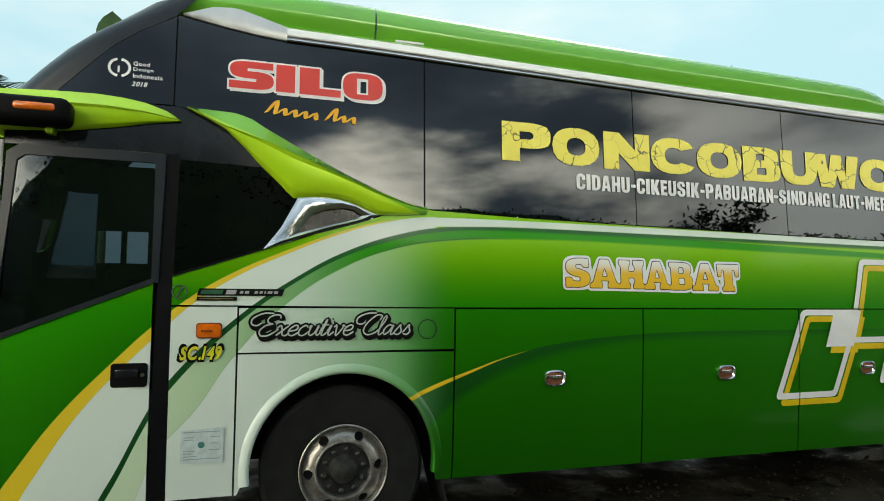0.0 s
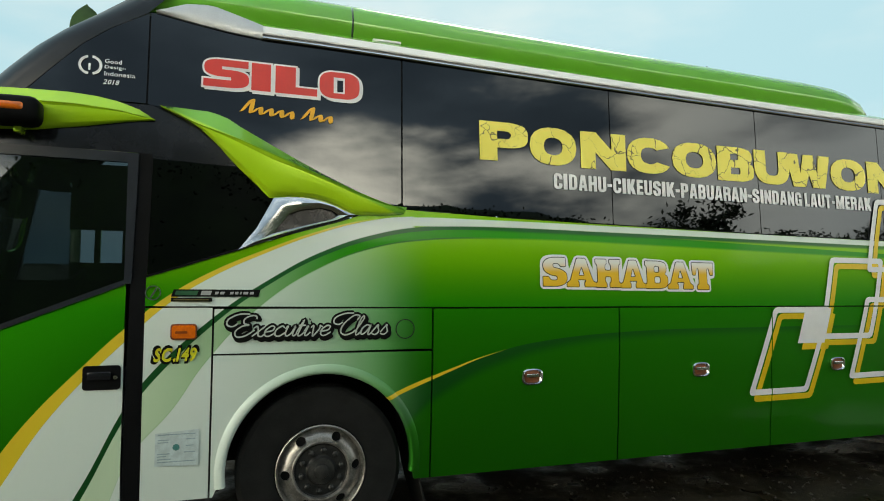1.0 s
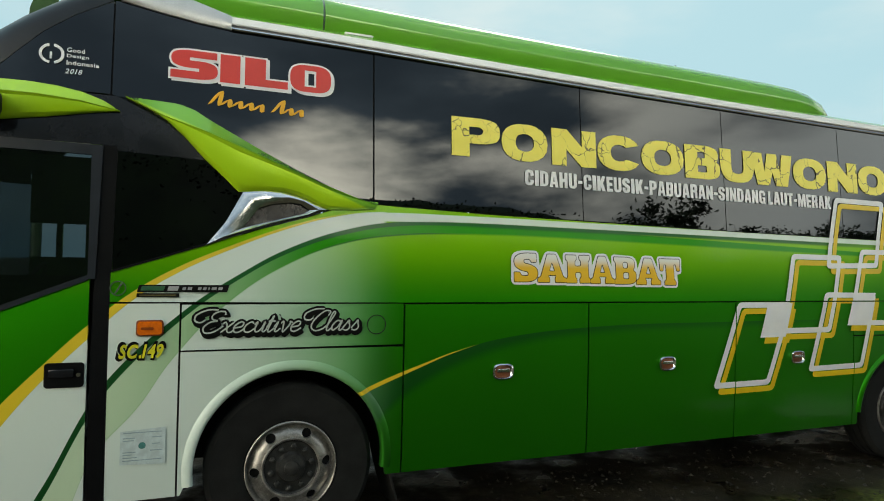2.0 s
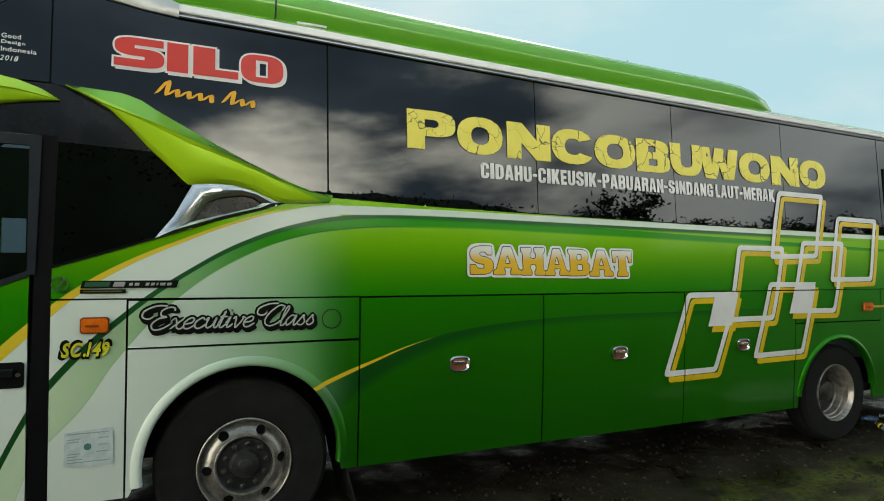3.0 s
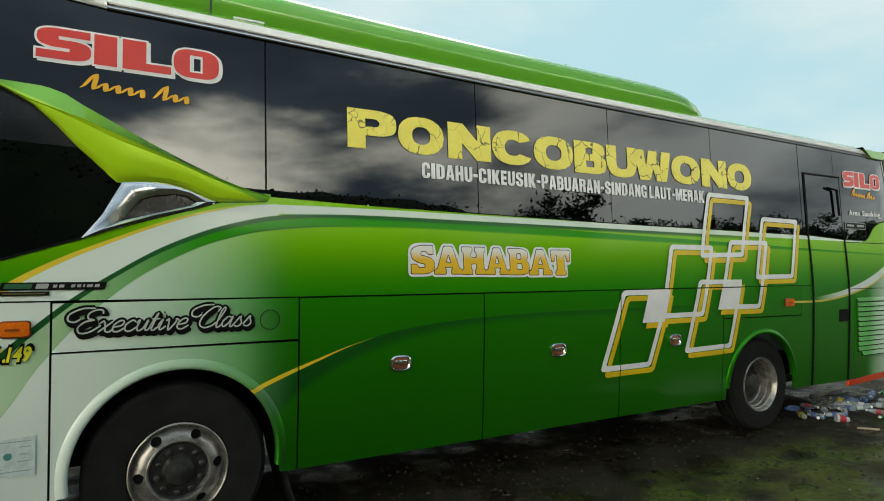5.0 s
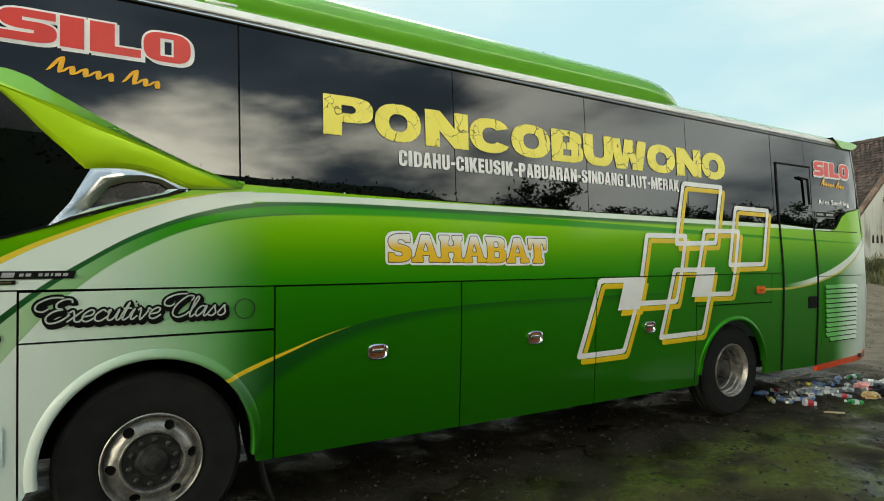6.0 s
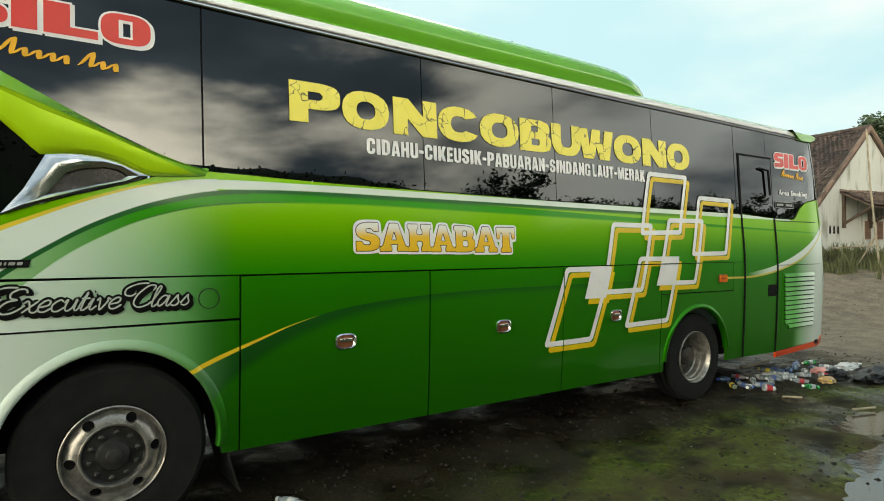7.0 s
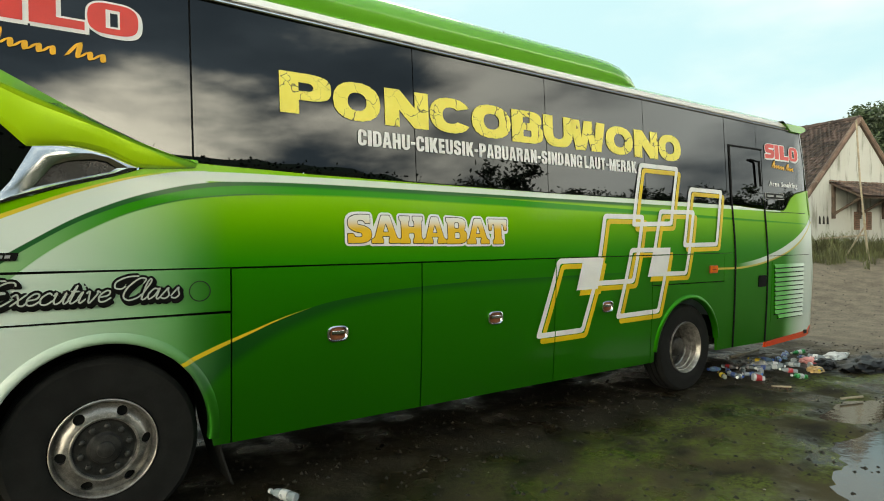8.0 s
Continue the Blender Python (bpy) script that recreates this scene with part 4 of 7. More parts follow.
ground_sheet()
m, n = material("puddle_water")
n.out(n.surface((0.03, 0.028, 0.02), 0.03, 0.0, 0.0, n.bump(n.noise(13.0, 4.0), 0.10, 0.012), 0.6))
WATER = m
bm = bmesh.new()
for px, py, ra, rb in ((5.9, -2.0, 2.9, 1.0),):
    ring = []
    for k in range(40):
        a = 2 * math.pi * k / 40
        r = 1 + 0.25 * noise.noise(Vector((math.cos(a) * 1.5, math.sin(a) * 1.5, px)))
        ring.append(bm.verts.new((px + ra * r * math.cos(a), py + rb * r * math.sin(a), -0.027)))
    bm.faces.new(ring)
water = finish("puddle", bm, WATER)
tagged(water, "shallow muddy rain puddles reflecting the sky", "puddle", kind="structure")


# ---- lettering and graphics on the side ----
def glyph(char, bold, shear, fat=0.0):
    """A letter of the built-in font as flat mesh data: its points, faces and advance."""
    cu = bpy.data.curves.new("letter", "FONT")
    cu.body, cu.offset, cu.shear, cu.resolution_u, cu.fill_mode = char, bold, shear, 4, "FRONT"
    ob = new("letter", cu)
    me = bpy.data.meshes.new_from_object(ob.evaluated_get(bpy.context.evaluated_depsgraph_get()))
    bpy.data.objects.remove(ob)
    points = np.array([v.co for v in me.vertices])
    faces = [tuple(f.vertices) for f in me.polygons]
    bpy.data.meshes.remove(me)
    if fat:
        # thicker upright strokes: the outline moves sideways
        sides = {e for f in faces for e in zip(f, f[1:] + f[:1])}
        push = np.zeros((len(points), 2))
        for a, b in sides:
            if (b, a) not in sides:
                d = points[b] - points[a]
                for k in (a, b):
                    push[k] += (d[1], -d[0])
        size = np.linalg.norm(push, axis=1)
        points[:, 0] += fat * push[:, 0] / np.maximum(size, 1e-6)
    return points, faces


def letters(text, quad, mat, parent, label, off=0.004, bold=0.0, shear=0.0, gap=0.1, cells=None, fat=0.0, grow=0.0):
    """Words on the side, one part a letter. quad: x0, x1, z0, z1 at the left end, and the drop over the length; gap: space between letters against the cap height; cells: x from and to of each letter."""
    x0, x1, z0, z1, drop = quad
    shapes = [None if c == " " else glyph(c, bold, shear, fat) for c in text]
    plainest = glyph("H" if text[0].isupper() or text[0].isdigit() else "x", bold, 0.0)[0]
    top = max(s[0][:, 1].max() for s in shapes if s)
    low = min(s[0][:, 1].min() for s in shapes if s)
    if cells is None:
        widths = [0.26 if s is None else s[0][:, 0].max() - s[0][:, 0].min() for s in shapes]
        total = sum(widths) + gap * (len(text) - 1)
        cells, at = [], 0.0
        for wd in widths:
            cells.append((x0 + (x1 - x0) * at / total, x0 + (x1 - x0) * (at + wd) / total))
            at += wd + gap
    for (a, b), s in zip(cells, shapes):
        if s is None:
            continue
        p, faces = s
        lo, hi = p[:, 0].min(), p[:, 0].max()
        a, b = a - grow, b + grow
        bm = bmesh.new()
        vs = []
        for q in p:
            x = a + (b - a) * (q[0] - lo) / (hi - lo)
            z = z0 + (z1 - z0) * (q[1] - low) / (top - low) - drop * (x - x0) / (x1 - x0)
            vs.append(bm.verts.new((x, side_y(x, z) - off, z)))
        for f in faces:
            bm.faces.new([vs[i] for i in f])
        for f in bm.faces:
            f.normal_update()
            if f.normal.y > 0:
                f.normal_flip()
        back = bmesh.ops.extrude_face_region(bm, geom=bm.faces[:])
        for g in back["geom"]:
            if isinstance(g, bmesh.types.BMVert):
                g.co.y += 0.0015
        part("letter", bm, mat, parent, label, 30)


def cracked_vinyl():
    m, n = material("cracked_yellow_vinyl")
    cells = n.add("TexVoronoi", feature="DISTANCE_TO_EDGE")
    cells.inputs["Scale"].default_value = 5.5
    pos = n.add("NewGeometry").outputs["Position"]
    warp = n.add("VectorMath", operation="ADD")
    scatter = n.add("TexNoise")
    scatter.inputs["Scale"].default_value = 9.0
    n.put(scatter.inputs["Vector"], pos)
    shift = n.add("VectorMath", operation="SCALE")
    n.put(shift.inputs[0], scatter.outputs["Color"])
    shift.inputs["Scale"].default_value = 0.13
    n.put(warp.inputs[0], pos), n.put(warp.inputs[1], shift.outputs[0])
    n.put(cells.inputs["Vector"], warp.outputs[0])
    wide = n.math("MULTIPLY", n.step(n.noise(3.3, 2.0), 0.42, 0.7), 0.05)
    crack = n.math("SUBTRACT", 1.0, n.step(cells.outputs["Distance"], n.math("MULTIPLY", wide, 0.5), n.math("ADD", wide, 0.006)))
    c = n.mix(n.noise(7.0, 3.0), (0.78, 0.68, 0.08), (0.86, 0.78, 0.16))
    n.out(n.surface(n.mix(n.math("MULTIPLY", crack, 0.9), c, (0.03, 0.03, 0.025)), 0.4))
    return m


CRACKED = cracked_vinyl()
WORD = [(1.16, 1.545), (1.575, 1.965), (2.02, 2.42), (2.45, 2.87), (2.89, 3.325), (3.355, 3.73), (3.755, 4.14), (4.12, 4.625), (4.645, 5.065), (5.105, 5.50), (5.53, 5.93)]


def rounded(points, r):
    """An outline with its corners eased; a third value gives a corner its own radius."""
    out = []
    for i, p in enumerate(points):
        here, before, after = Vector(p[:2]), Vector(points[i - 1][:2]), Vector(points[(i + 1) % len(points)][:2])
        size = p[2] if len(p) > 2 else r
        if not size:
            out.append(here)
            continue
        a, b = before - here, after - here
        a, b = a.normalized() * min(size, a.length * 0.48), b.normalized() * min(size, b.length * 0.48)
        for k in range(5):
            f = k / 4
            out.append(here + a * (1 - f) ** 2 + b * f ** 2)
    return out


def drawn(outlines, box_at, grow, mat, label, off, ease=0.05, name="letter"):
    """A drawn letter: outlines in a unit square laid into x0, x1, z0, z1, swollen by grow."""
    x0, x1, z0, z1 = box_at
    cu = bpy.data.curves.new("letter", "CURVE")
    cu.dimensions, cu.fill_mode, cu.offset = "2D", "FRONT", grow
    for line in outlines:
        pts = rounded([(x * (x1 - x0), z * (z1 - z0), *(q * (z1 - z0) for q in more)) for x, z, *more in line], ease * (z1 - z0))
        spline = cu.splines.new("POLY")
        spline.points.add(len(pts) - 1)
        spline.use_cyclic_u = True
        for q, p in zip(spline.points, pts):
            q.co = (p.x, p.y, 0, 1)
    ob = new("letter", cu)
    me = bpy.data.meshes.new_from_object(ob.evaluated_get(bpy.context.evaluated_depsgraph_get()))
    bpy.data.objects.remove(ob)
    bm = bmesh.new()
    bm.from_mesh(me)
    bpy.data.meshes.remove(me)
    for v in bm.verts:
        x, z = x0 + v.co.x, z0 + v.co.y
        v.co = (x, side_y(x, z) - off, z)
    back = bmesh.ops.extrude_face_region(bm, geom=bm.faces[:])
    for g in back["geom"]:
        if isinstance(g, bmesh.types.BMVert):
            g.co.y += 0.001
    return part(name, bm, mat, coach, label, 30)


BLOCKS = {
    "S": [[(0, 0), (0.75, 0, 0.3), (1, 0.12, 0.2), (1, 0.52, 0.2), (0.78, 0.64, 0.2), (0.40, 0.64), (0.40, 0.75), (0.98, 0.75), (0.98, 1), (0.24, 1, 0.3), (0.01, 0.88, 0.2), (0.01, 0.50, 0.2), (0.24, 0.38, 0.2), (0.60, 0.38), (0.60, 0.27), (0, 0.27)]],
    "I": [[(0, 0), (1, 0), (1, 1), (0, 1)]],
    "L": [[(0, 0), (1, 0), (1, 0.27), (0.48, 0.27), (0.48, 1), (0, 1)]],
    "O": [[(0.2, 0, 0.25), (0.8, 0, 0.25), (1, 0.2, 0.25), (1, 0.8, 0.25), (0.8, 1, 0.25), (0.2, 1, 0.25), (0, 0.8, 0.25), (0, 0.2, 0.25)], [(0.35, 0.20), (0.63, 0.20), (0.63, 0.80), (0.35, 0.80)]],
}


def oval(rx, rz, a0=0.0, a1=360.0, count=18):
    """Points of a squarish oval about the middle of the unit square."""
    out = []
    for a in np.linspace(a0, a1, count, endpoint=a1 - a0 < 360):
        c, q = math.cos(radians(a)), math.sin(radians(a))
        out.append((0.5 + rx * math.copysign(abs(c) ** 0.86, c), 0.5 + rz * math.copysign(abs(q) ** 0.86, q)))
    return out


HEAVY = {
    "P": [[(0, 0), (0.36, 0), (0.36, 0.34), (0.72, 0.34, 0.2), (1, 0.44, 0.2), (1, 0.90, 0.2), (0.72, 1, 0.2), (0, 1)], [(0.36, 0.57), (0.60, 0.57, 0.06), (0.66, 0.67, 0.04), (0.60, 0.77, 0.06), (0.36, 0.77)]],
    "O": [oval(0.5, 0.5), oval(0.20, 0.235)],
    "N": [[(0, 0), (0.32, 0), (0.32, 0.46), (0.66, 0), (1, 0), (1, 1), (0.68, 1), (0.68, 0.54), (0.34, 1), (0, 1)]],
    "C": [oval(0.5, 0.5, 28, 332) + oval(0.20, 0.235, 318, 42, 12)],
    "B": [[(0, 0), (0.74, 0, 0.15), (1, 0.10, 0.15), (1, 0.46, 0.12), (0.90, 0.53), (0.96, 0.60, 0.12), (0.96, 0.90, 0.15), (0.70, 1, 0.15), (0, 1)], [(0.36, 0.20), (0.62, 0.20, 0.05), (0.62, 0.40, 0.05), (0.36, 0.40)], [(0.36, 0.62), (0.58, 0.62, 0.05), (0.58, 0.80, 0.05), (0.36, 0.80)]],
    "U": [[(0, 1), (0, 0.3, 0.3), (0.2, 0, 0.3), (0.8, 0, 0.3), (1, 0.3, 0.3), (1, 1), (0.68, 1), (0.68, 0.36, 0.1), (0.60, 0.26, 0.1), (0.40, 0.26, 0.1), (0.32, 0.36, 0.1), (0.32, 1)]],
    "W": [[(0, 1), (0.14, 0), (0.42, 0), (0.50, 0.42), (0.58, 0), (0.86, 0), (1, 1), (0.74, 1), (0.69, 0.42), (0.61, 1), (0.39, 1), (0.31, 0.42), (0.26, 1)]],
}
for c, (a, b) in zip("PONCOBUWONO", WORD):
    sink = 0.045 * ((a + b) / 2 - 1.15) / 4.75
    drawn(HEAVY[c], (a - 0.008, b + 0.008, 2.708 - sink, 3.008 - sink), 0.0, CRACKED, "cracked yellow block letter", 0.002, 0.0)


TALL_CAPS = {
    "I": (0.46, [[(0, 0), (1, 0), (1, 1), (0, 1)]]),
    "-": (0.55, [[(0, 0.36), (1, 0.36), (1, 0.56), (0, 0.56)]]),
    "D": (1.0, [[(0, 0), (0.6, 0, 0.15), (1, 0.15, 0.15), (1, 0.85, 0.15), (0.6, 1, 0.15), (0, 1)], [(0.4, 0.18), (0.6, 0.18), (0.6, 0.82), (0.4, 0.82)]]),
    "C": (1.0, [[(1, 0.36), (1, 0.14, 0.1), (0.75, 0, 0.1), (0.25, 0, 0.1), (0, 0.14, 0.1), (0, 0.86, 0.1), (0.25, 1, 0.1), (0.75, 1, 0.1), (1, 0.86, 0.1), (1, 0.62), (0.62, 0.62), (0.62, 0.82), (0.38, 0.82), (0.38, 0.18), (0.62, 0.18), (0.62, 0.36)]]),
    "A": (1.05, [[(0, 0), (0.34, 0), (0.38, 0.18), (0.62, 0.18), (0.66, 0), (1, 0), (0.74, 1), (0.26, 1)], [(0.42, 0.36), (0.58, 0.36), (0.5, 0.76)]]),
    "H": (1.0, [[(0, 0), (0.38, 0), (0.38, 0.4), (0.62, 0.4), (0.62, 0), (1, 0), (1, 1), (0.62, 1), (0.62, 0.6), (0.38, 0.6), (0.38, 1), (0, 1)]]),
    "U": (1.0, [[(0, 1), (0, 0.14, 0.1), (0.25, 0, 0.1), (0.75, 0, 0.1), (1, 0.14, 0.1), (1, 1), (0.62, 1), (0.62, 0.18), (0.38, 0.18), (0.38, 1)]]),
    "K": (1.05, [[(0, 0), (0.38, 0), (0.38, 0.36), (0.6, 0), (1, 0), (0.7, 0.52), (1, 1), (0.6, 1), (0.38, 0.64), (0.38, 1), (0, 1)]]),
    "E": (0.8, [[(0, 0), (1, 0), (1, 0.2), (0.45, 0.2), (0.45, 0.4), (0.92, 0.4), (0.92, 0.6), (0.45, 0.6), (0.45, 0.8), (1, 0.8), (1, 1), (0, 1)]]),
    "S": (1.0, [[(0, 0.36), (0, 0.14, 0.1), (0.25, 0, 0.1), (0.75, 0, 0.1), (1, 0.14, 0.1), (1, 0.46, 0.08), (0.4, 0.68), (0.4, 0.82), (0.6, 0.82), (0.6, 0.68), (1, 0.68), (1, 0.86, 0.1), (0.75, 1, 0.1), (0.25, 1, 0.1), (0, 0.86, 0.1), (0, 0.56, 0.08), (0.6, 0.34), (0.6, 0.18), (0.4, 0.18), (0.4, 0.36)]]),
    "P": (1.0, [[(0, 0), (0.4, 0), (0.4, 0.38), (0.75, 0.38, 0.1), (1, 0.5, 0.1), (1, 0.88, 0.1), (0.75, 1, 0.1), (0, 1)], [(0.4, 0.56), (0.6, 0.56), (0.6, 0.82), (0.4, 0.82)]]),
    "B": (1.0, [[(0, 0), (0.75, 0, 0.1), (1, 0.12, 0.1), (1, 0.45, 0.08), (0.9, 0.52), (1, 0.6, 0.08), (1, 0.88, 0.1), (0.75, 1, 0.1), (0, 1)], [(0.4, 0.18), (0.6, 0.18), (0.6, 0.42), (0.4, 0.42)], [(0.4, 0.6), (0.6, 0.6), (0.6, 0.82), (0.4, 0.82)]]),
    "R": (1.0, [[(0, 0), (0.4, 0), (0.4, 0.42), (0.6, 0.42), (0.62, 0), (1, 0), (1, 0.42), (0.9, 0.5), (1, 0.58, 0.08), (1, 0.88, 0.1), (0.75, 1, 0.1), (0, 1)], [(0.4, 0.6), (0.6, 0.6), (0.6, 0.82), (0.4, 0.82)]]),
    "N": (1.0, [[(0, 0), (0.36, 0), (0.36, 0.5), (0.64, 0), (1, 0), (1, 1), (0.64, 1), (0.64, 0.5), (0.36, 1), (0, 1)]]),
    "G": (1.0, [[(0.25, 0, 0.1), (0.7, 0, 0.05), (1, 0), (1, 0.5), (0.55, 0.5), (0.55, 0.36), (0.64, 0.36), (0.64, 0.18), (0.38, 0.18), (0.38, 0.82), (0.62, 0.82), (0.62, 0.62), (1, 0.62), (1, 0.86, 0.1), (0.75, 1, 0.1), (0.25, 1, 0.1), (0, 0.86, 0.1), (0, 0.14, 0.1)]]),
    "L": (0.78, [[(0, 0), (1, 0), (1, 0.2), (0.48, 0.2), (0.48, 1), (0, 1)]]),
    "T": (0.9, [[(0.29, 0), (0.71, 0), (0.71, 0.8), (1, 0.8), (1, 1), (0, 1), (0, 0.8), (0.29, 0.8)]]),
    "M": (1.35, [[(0, 0), (0.27, 0), (0.27, 0.6), (0.4, 0), (0.6, 0), (0.73, 0.6), (0.73, 0), (1, 0), (1, 1), (0.66, 1), (0.5, 0.5), (0.34, 1), (0, 1)]]),
}
ROUTE = "CIDAHU-CIKEUSIK-PABUARAN-SINDANG LAUT-MERAK"
steps = [0.32 if c == " " else TALL_CAPS[c][0] + 0.15 for c in ROUTE]
unit = (5.115 - 1.765) / (sum(steps) - 0.15)
x = 1.765
for c, step in zip(ROUTE, steps):
    if c != " ":
        sink = 0.025 * (x - 1.765) / 3.35
        drawn(TALL_CAPS[c][1], (x, x + TALL_CAPS[c][0] * unit, 2.518 - sink, 2.642 - sink), 0.0, VINYL_WHITE, "narrow white route letter", 0.002, 0.0)
    x += step * unit


def name_block(x0, x1, z0, z1):
    """The big red word with its white edge and white side."""
    k, h = (x1 - x0) / 1.03, (z1 - z0) / 0.19
    cells = [(0.0, 0.285), (0.30, 0.425), (0.455, 0.735), (0.75, 1.03)]
    for i, (c, (a, b)) in enumerate(zip("SILO", cells)):
        a, b = x0 + a * k, x0 + b * k
        drawn(BLOCKS[c], (a + 0.016 * k, b + 0.016 * k, z0 - 0.014 * h, z1 - 0.008 * h), 0.009 * k, VINYL_WHITE, "white side of a red letter", 0.0022 + 0.0003 * (i % 2), 0.0)
        drawn(BLOCKS[c], (a, b, z0, z1), 0.012 * k, VINYL_WHITE, "white edge of a red letter", 0.0036 + 0.0003 * (i % 2), 0.0)
        drawn(BLOCKS[c], (a, b, z0, z1), 0.0, VINYL_RED, "bold red letter", 0.006, 0.01)


name_block(-0.785, 0.245, 3.058, 3.248)
name_block(7.82, 8.70, 2.855, 3.045)


def bar(x0, x1, z0, z1, mat, label="", tilt=0.0, off=0.004, name="graphic_bar", r=None, parent=None):
    """A plain bar with rounded ends on the side."""
    r = min(x1 - x0, z1 - z0) * 0.45 if r is None else r
    cx = (x0 + x1) / 2
    pts = [(x + tilt * (z - z0), z) for x, z in rect(x0, x1, z0, z1, r)]
    return panel(name, pts, mat, parent or coach, label, thick=0.0015, off=off, edge=0)


# script under the red words: plain wavy strokes
def wavy_stroke(x0, x1, z, high, waves, drop, width=0.016):
    """A slanted pen line running up and down between the two ends."""
    bm = bmesh.new()
    rows = []
    steps = 14 * waves
    for i in range(steps + 1):
        f = i / steps
        tall = high * (1.0 if f * waves < 1 else 0.5)
        up = 0.5 - 0.5 * math.cos(2 * math.pi * waves * f)
        x = x0 + (x1 - x0) * f + 0.45 * tall * up
        zz = z + tall * up - drop * f
        wide = width * (0.55 + 0.45 * abs(math.sin(2 * math.pi * waves * f)))
        rows.append([bm.verts.new((x + q, side_y(x + q, zz) - 0.004, zz + 0.4 * q)) for q in (-wide, wide)])
    for p, q in zip(rows, rows[1:]):
        bm.faces.new((p[0], q[0], q[1], p[1]))
    back = bmesh.ops.extrude_face_region(bm, geom=bm.faces[:])
    for g in back["geom"]:
        if isinstance(g, bmesh.types.BMVert):
            g.co.y += 0.0015
    part("script_stroke", bm, VINYL_ORANGE, coach, "orange script stroke")


for x0, z0, k in ((-0.55, 2.905, 0.62), (7.985, 2.735, 0.58)):
    wavy_stroke(x0, x0 + 0.55 * k, z0, 0.095, 5, 0.02)
    wavy_stroke(x0 + 0.64 * k, x0 + 0.97 * k, z0 - 0.015, 0.09, 3, 0.01)
letters("Area Smoking", (7.89, 8.655, 2.46, 2.55, 0.0), VINYL_WHITE, coach, "small white letter", bold=0.012, fat=0.03)
bar(7.78, 8.26, 2.305, 2.39, VINYL_GREY, "grey badge plate", r=0.01)
bar(7.79, 8.25, 2.312, 2.383, VINYL_BLACK, "", off=0.006, r=0.008)
bar(7.82, 7.98, 2.335, 2.362, VINYL_GREY, "", off=0.008, r=0.006)
bar(8.05, 8.22, 2.335, 2.362, VINYL_GREY, "", off=0.008, r=0.006)

# round award mark and its words
def ring_mark(x, z, r, width, mat, a0=0, a1=360, label="", off=0.004, lift=0.0015):
    bm = bmesh.new()
    rows = []
    for a in np.linspace(a0, a1, 33):
        c, s = math.cos(radians(a)), math.sin(radians(a))
        rows.append([bm.verts.new((x + q * c, side_y(x + q * c, z + q * s) - off, z + q * s)) for q in (r, r - width)])
    for p, q in zip(rows, rows[1:]):
        bm.faces.new((p[0], p[1], q[1], q[0]))
    back = bmesh.ops.extrude_face_region(bm, geom=bm.faces[:])
    for g in back["geom"]:
        if isinstance(g, bmesh.types.BMVert):
            g.co.y += lift
    return part("emblem", bm, mat, coach, label)


ring_mark(-1.447, 3.117, 0.062, 0.016, VINYL_WHITE, 100, 265, "white half ring emblem")
ring_mark(-1.437, 3.117, 0.062, 0.016, VINYL_WHITE, -80, 85, "white half ring emblem")
bar(-1.452, -1.440, 3.085, 3.128, VINYL_WHITE, r=0.002)
for k, word in enumerate(("Good", "Design", "Indonesia")):
    letters(word, (-1.362, -1.362 + (0.095, 0.118, 0.175)[k], 3.138 - 0.040 * k, 3.166 - 0.040 * k, 0.0), VINYL_WHITE, coach, "small white letter", bold=0.01)
letters("2018", (-1.368, -1.275, 3.003, 3.034, 0.0), VINYL_WHITE, coach, "small white numerals", bold=0.012, shear=0.3)

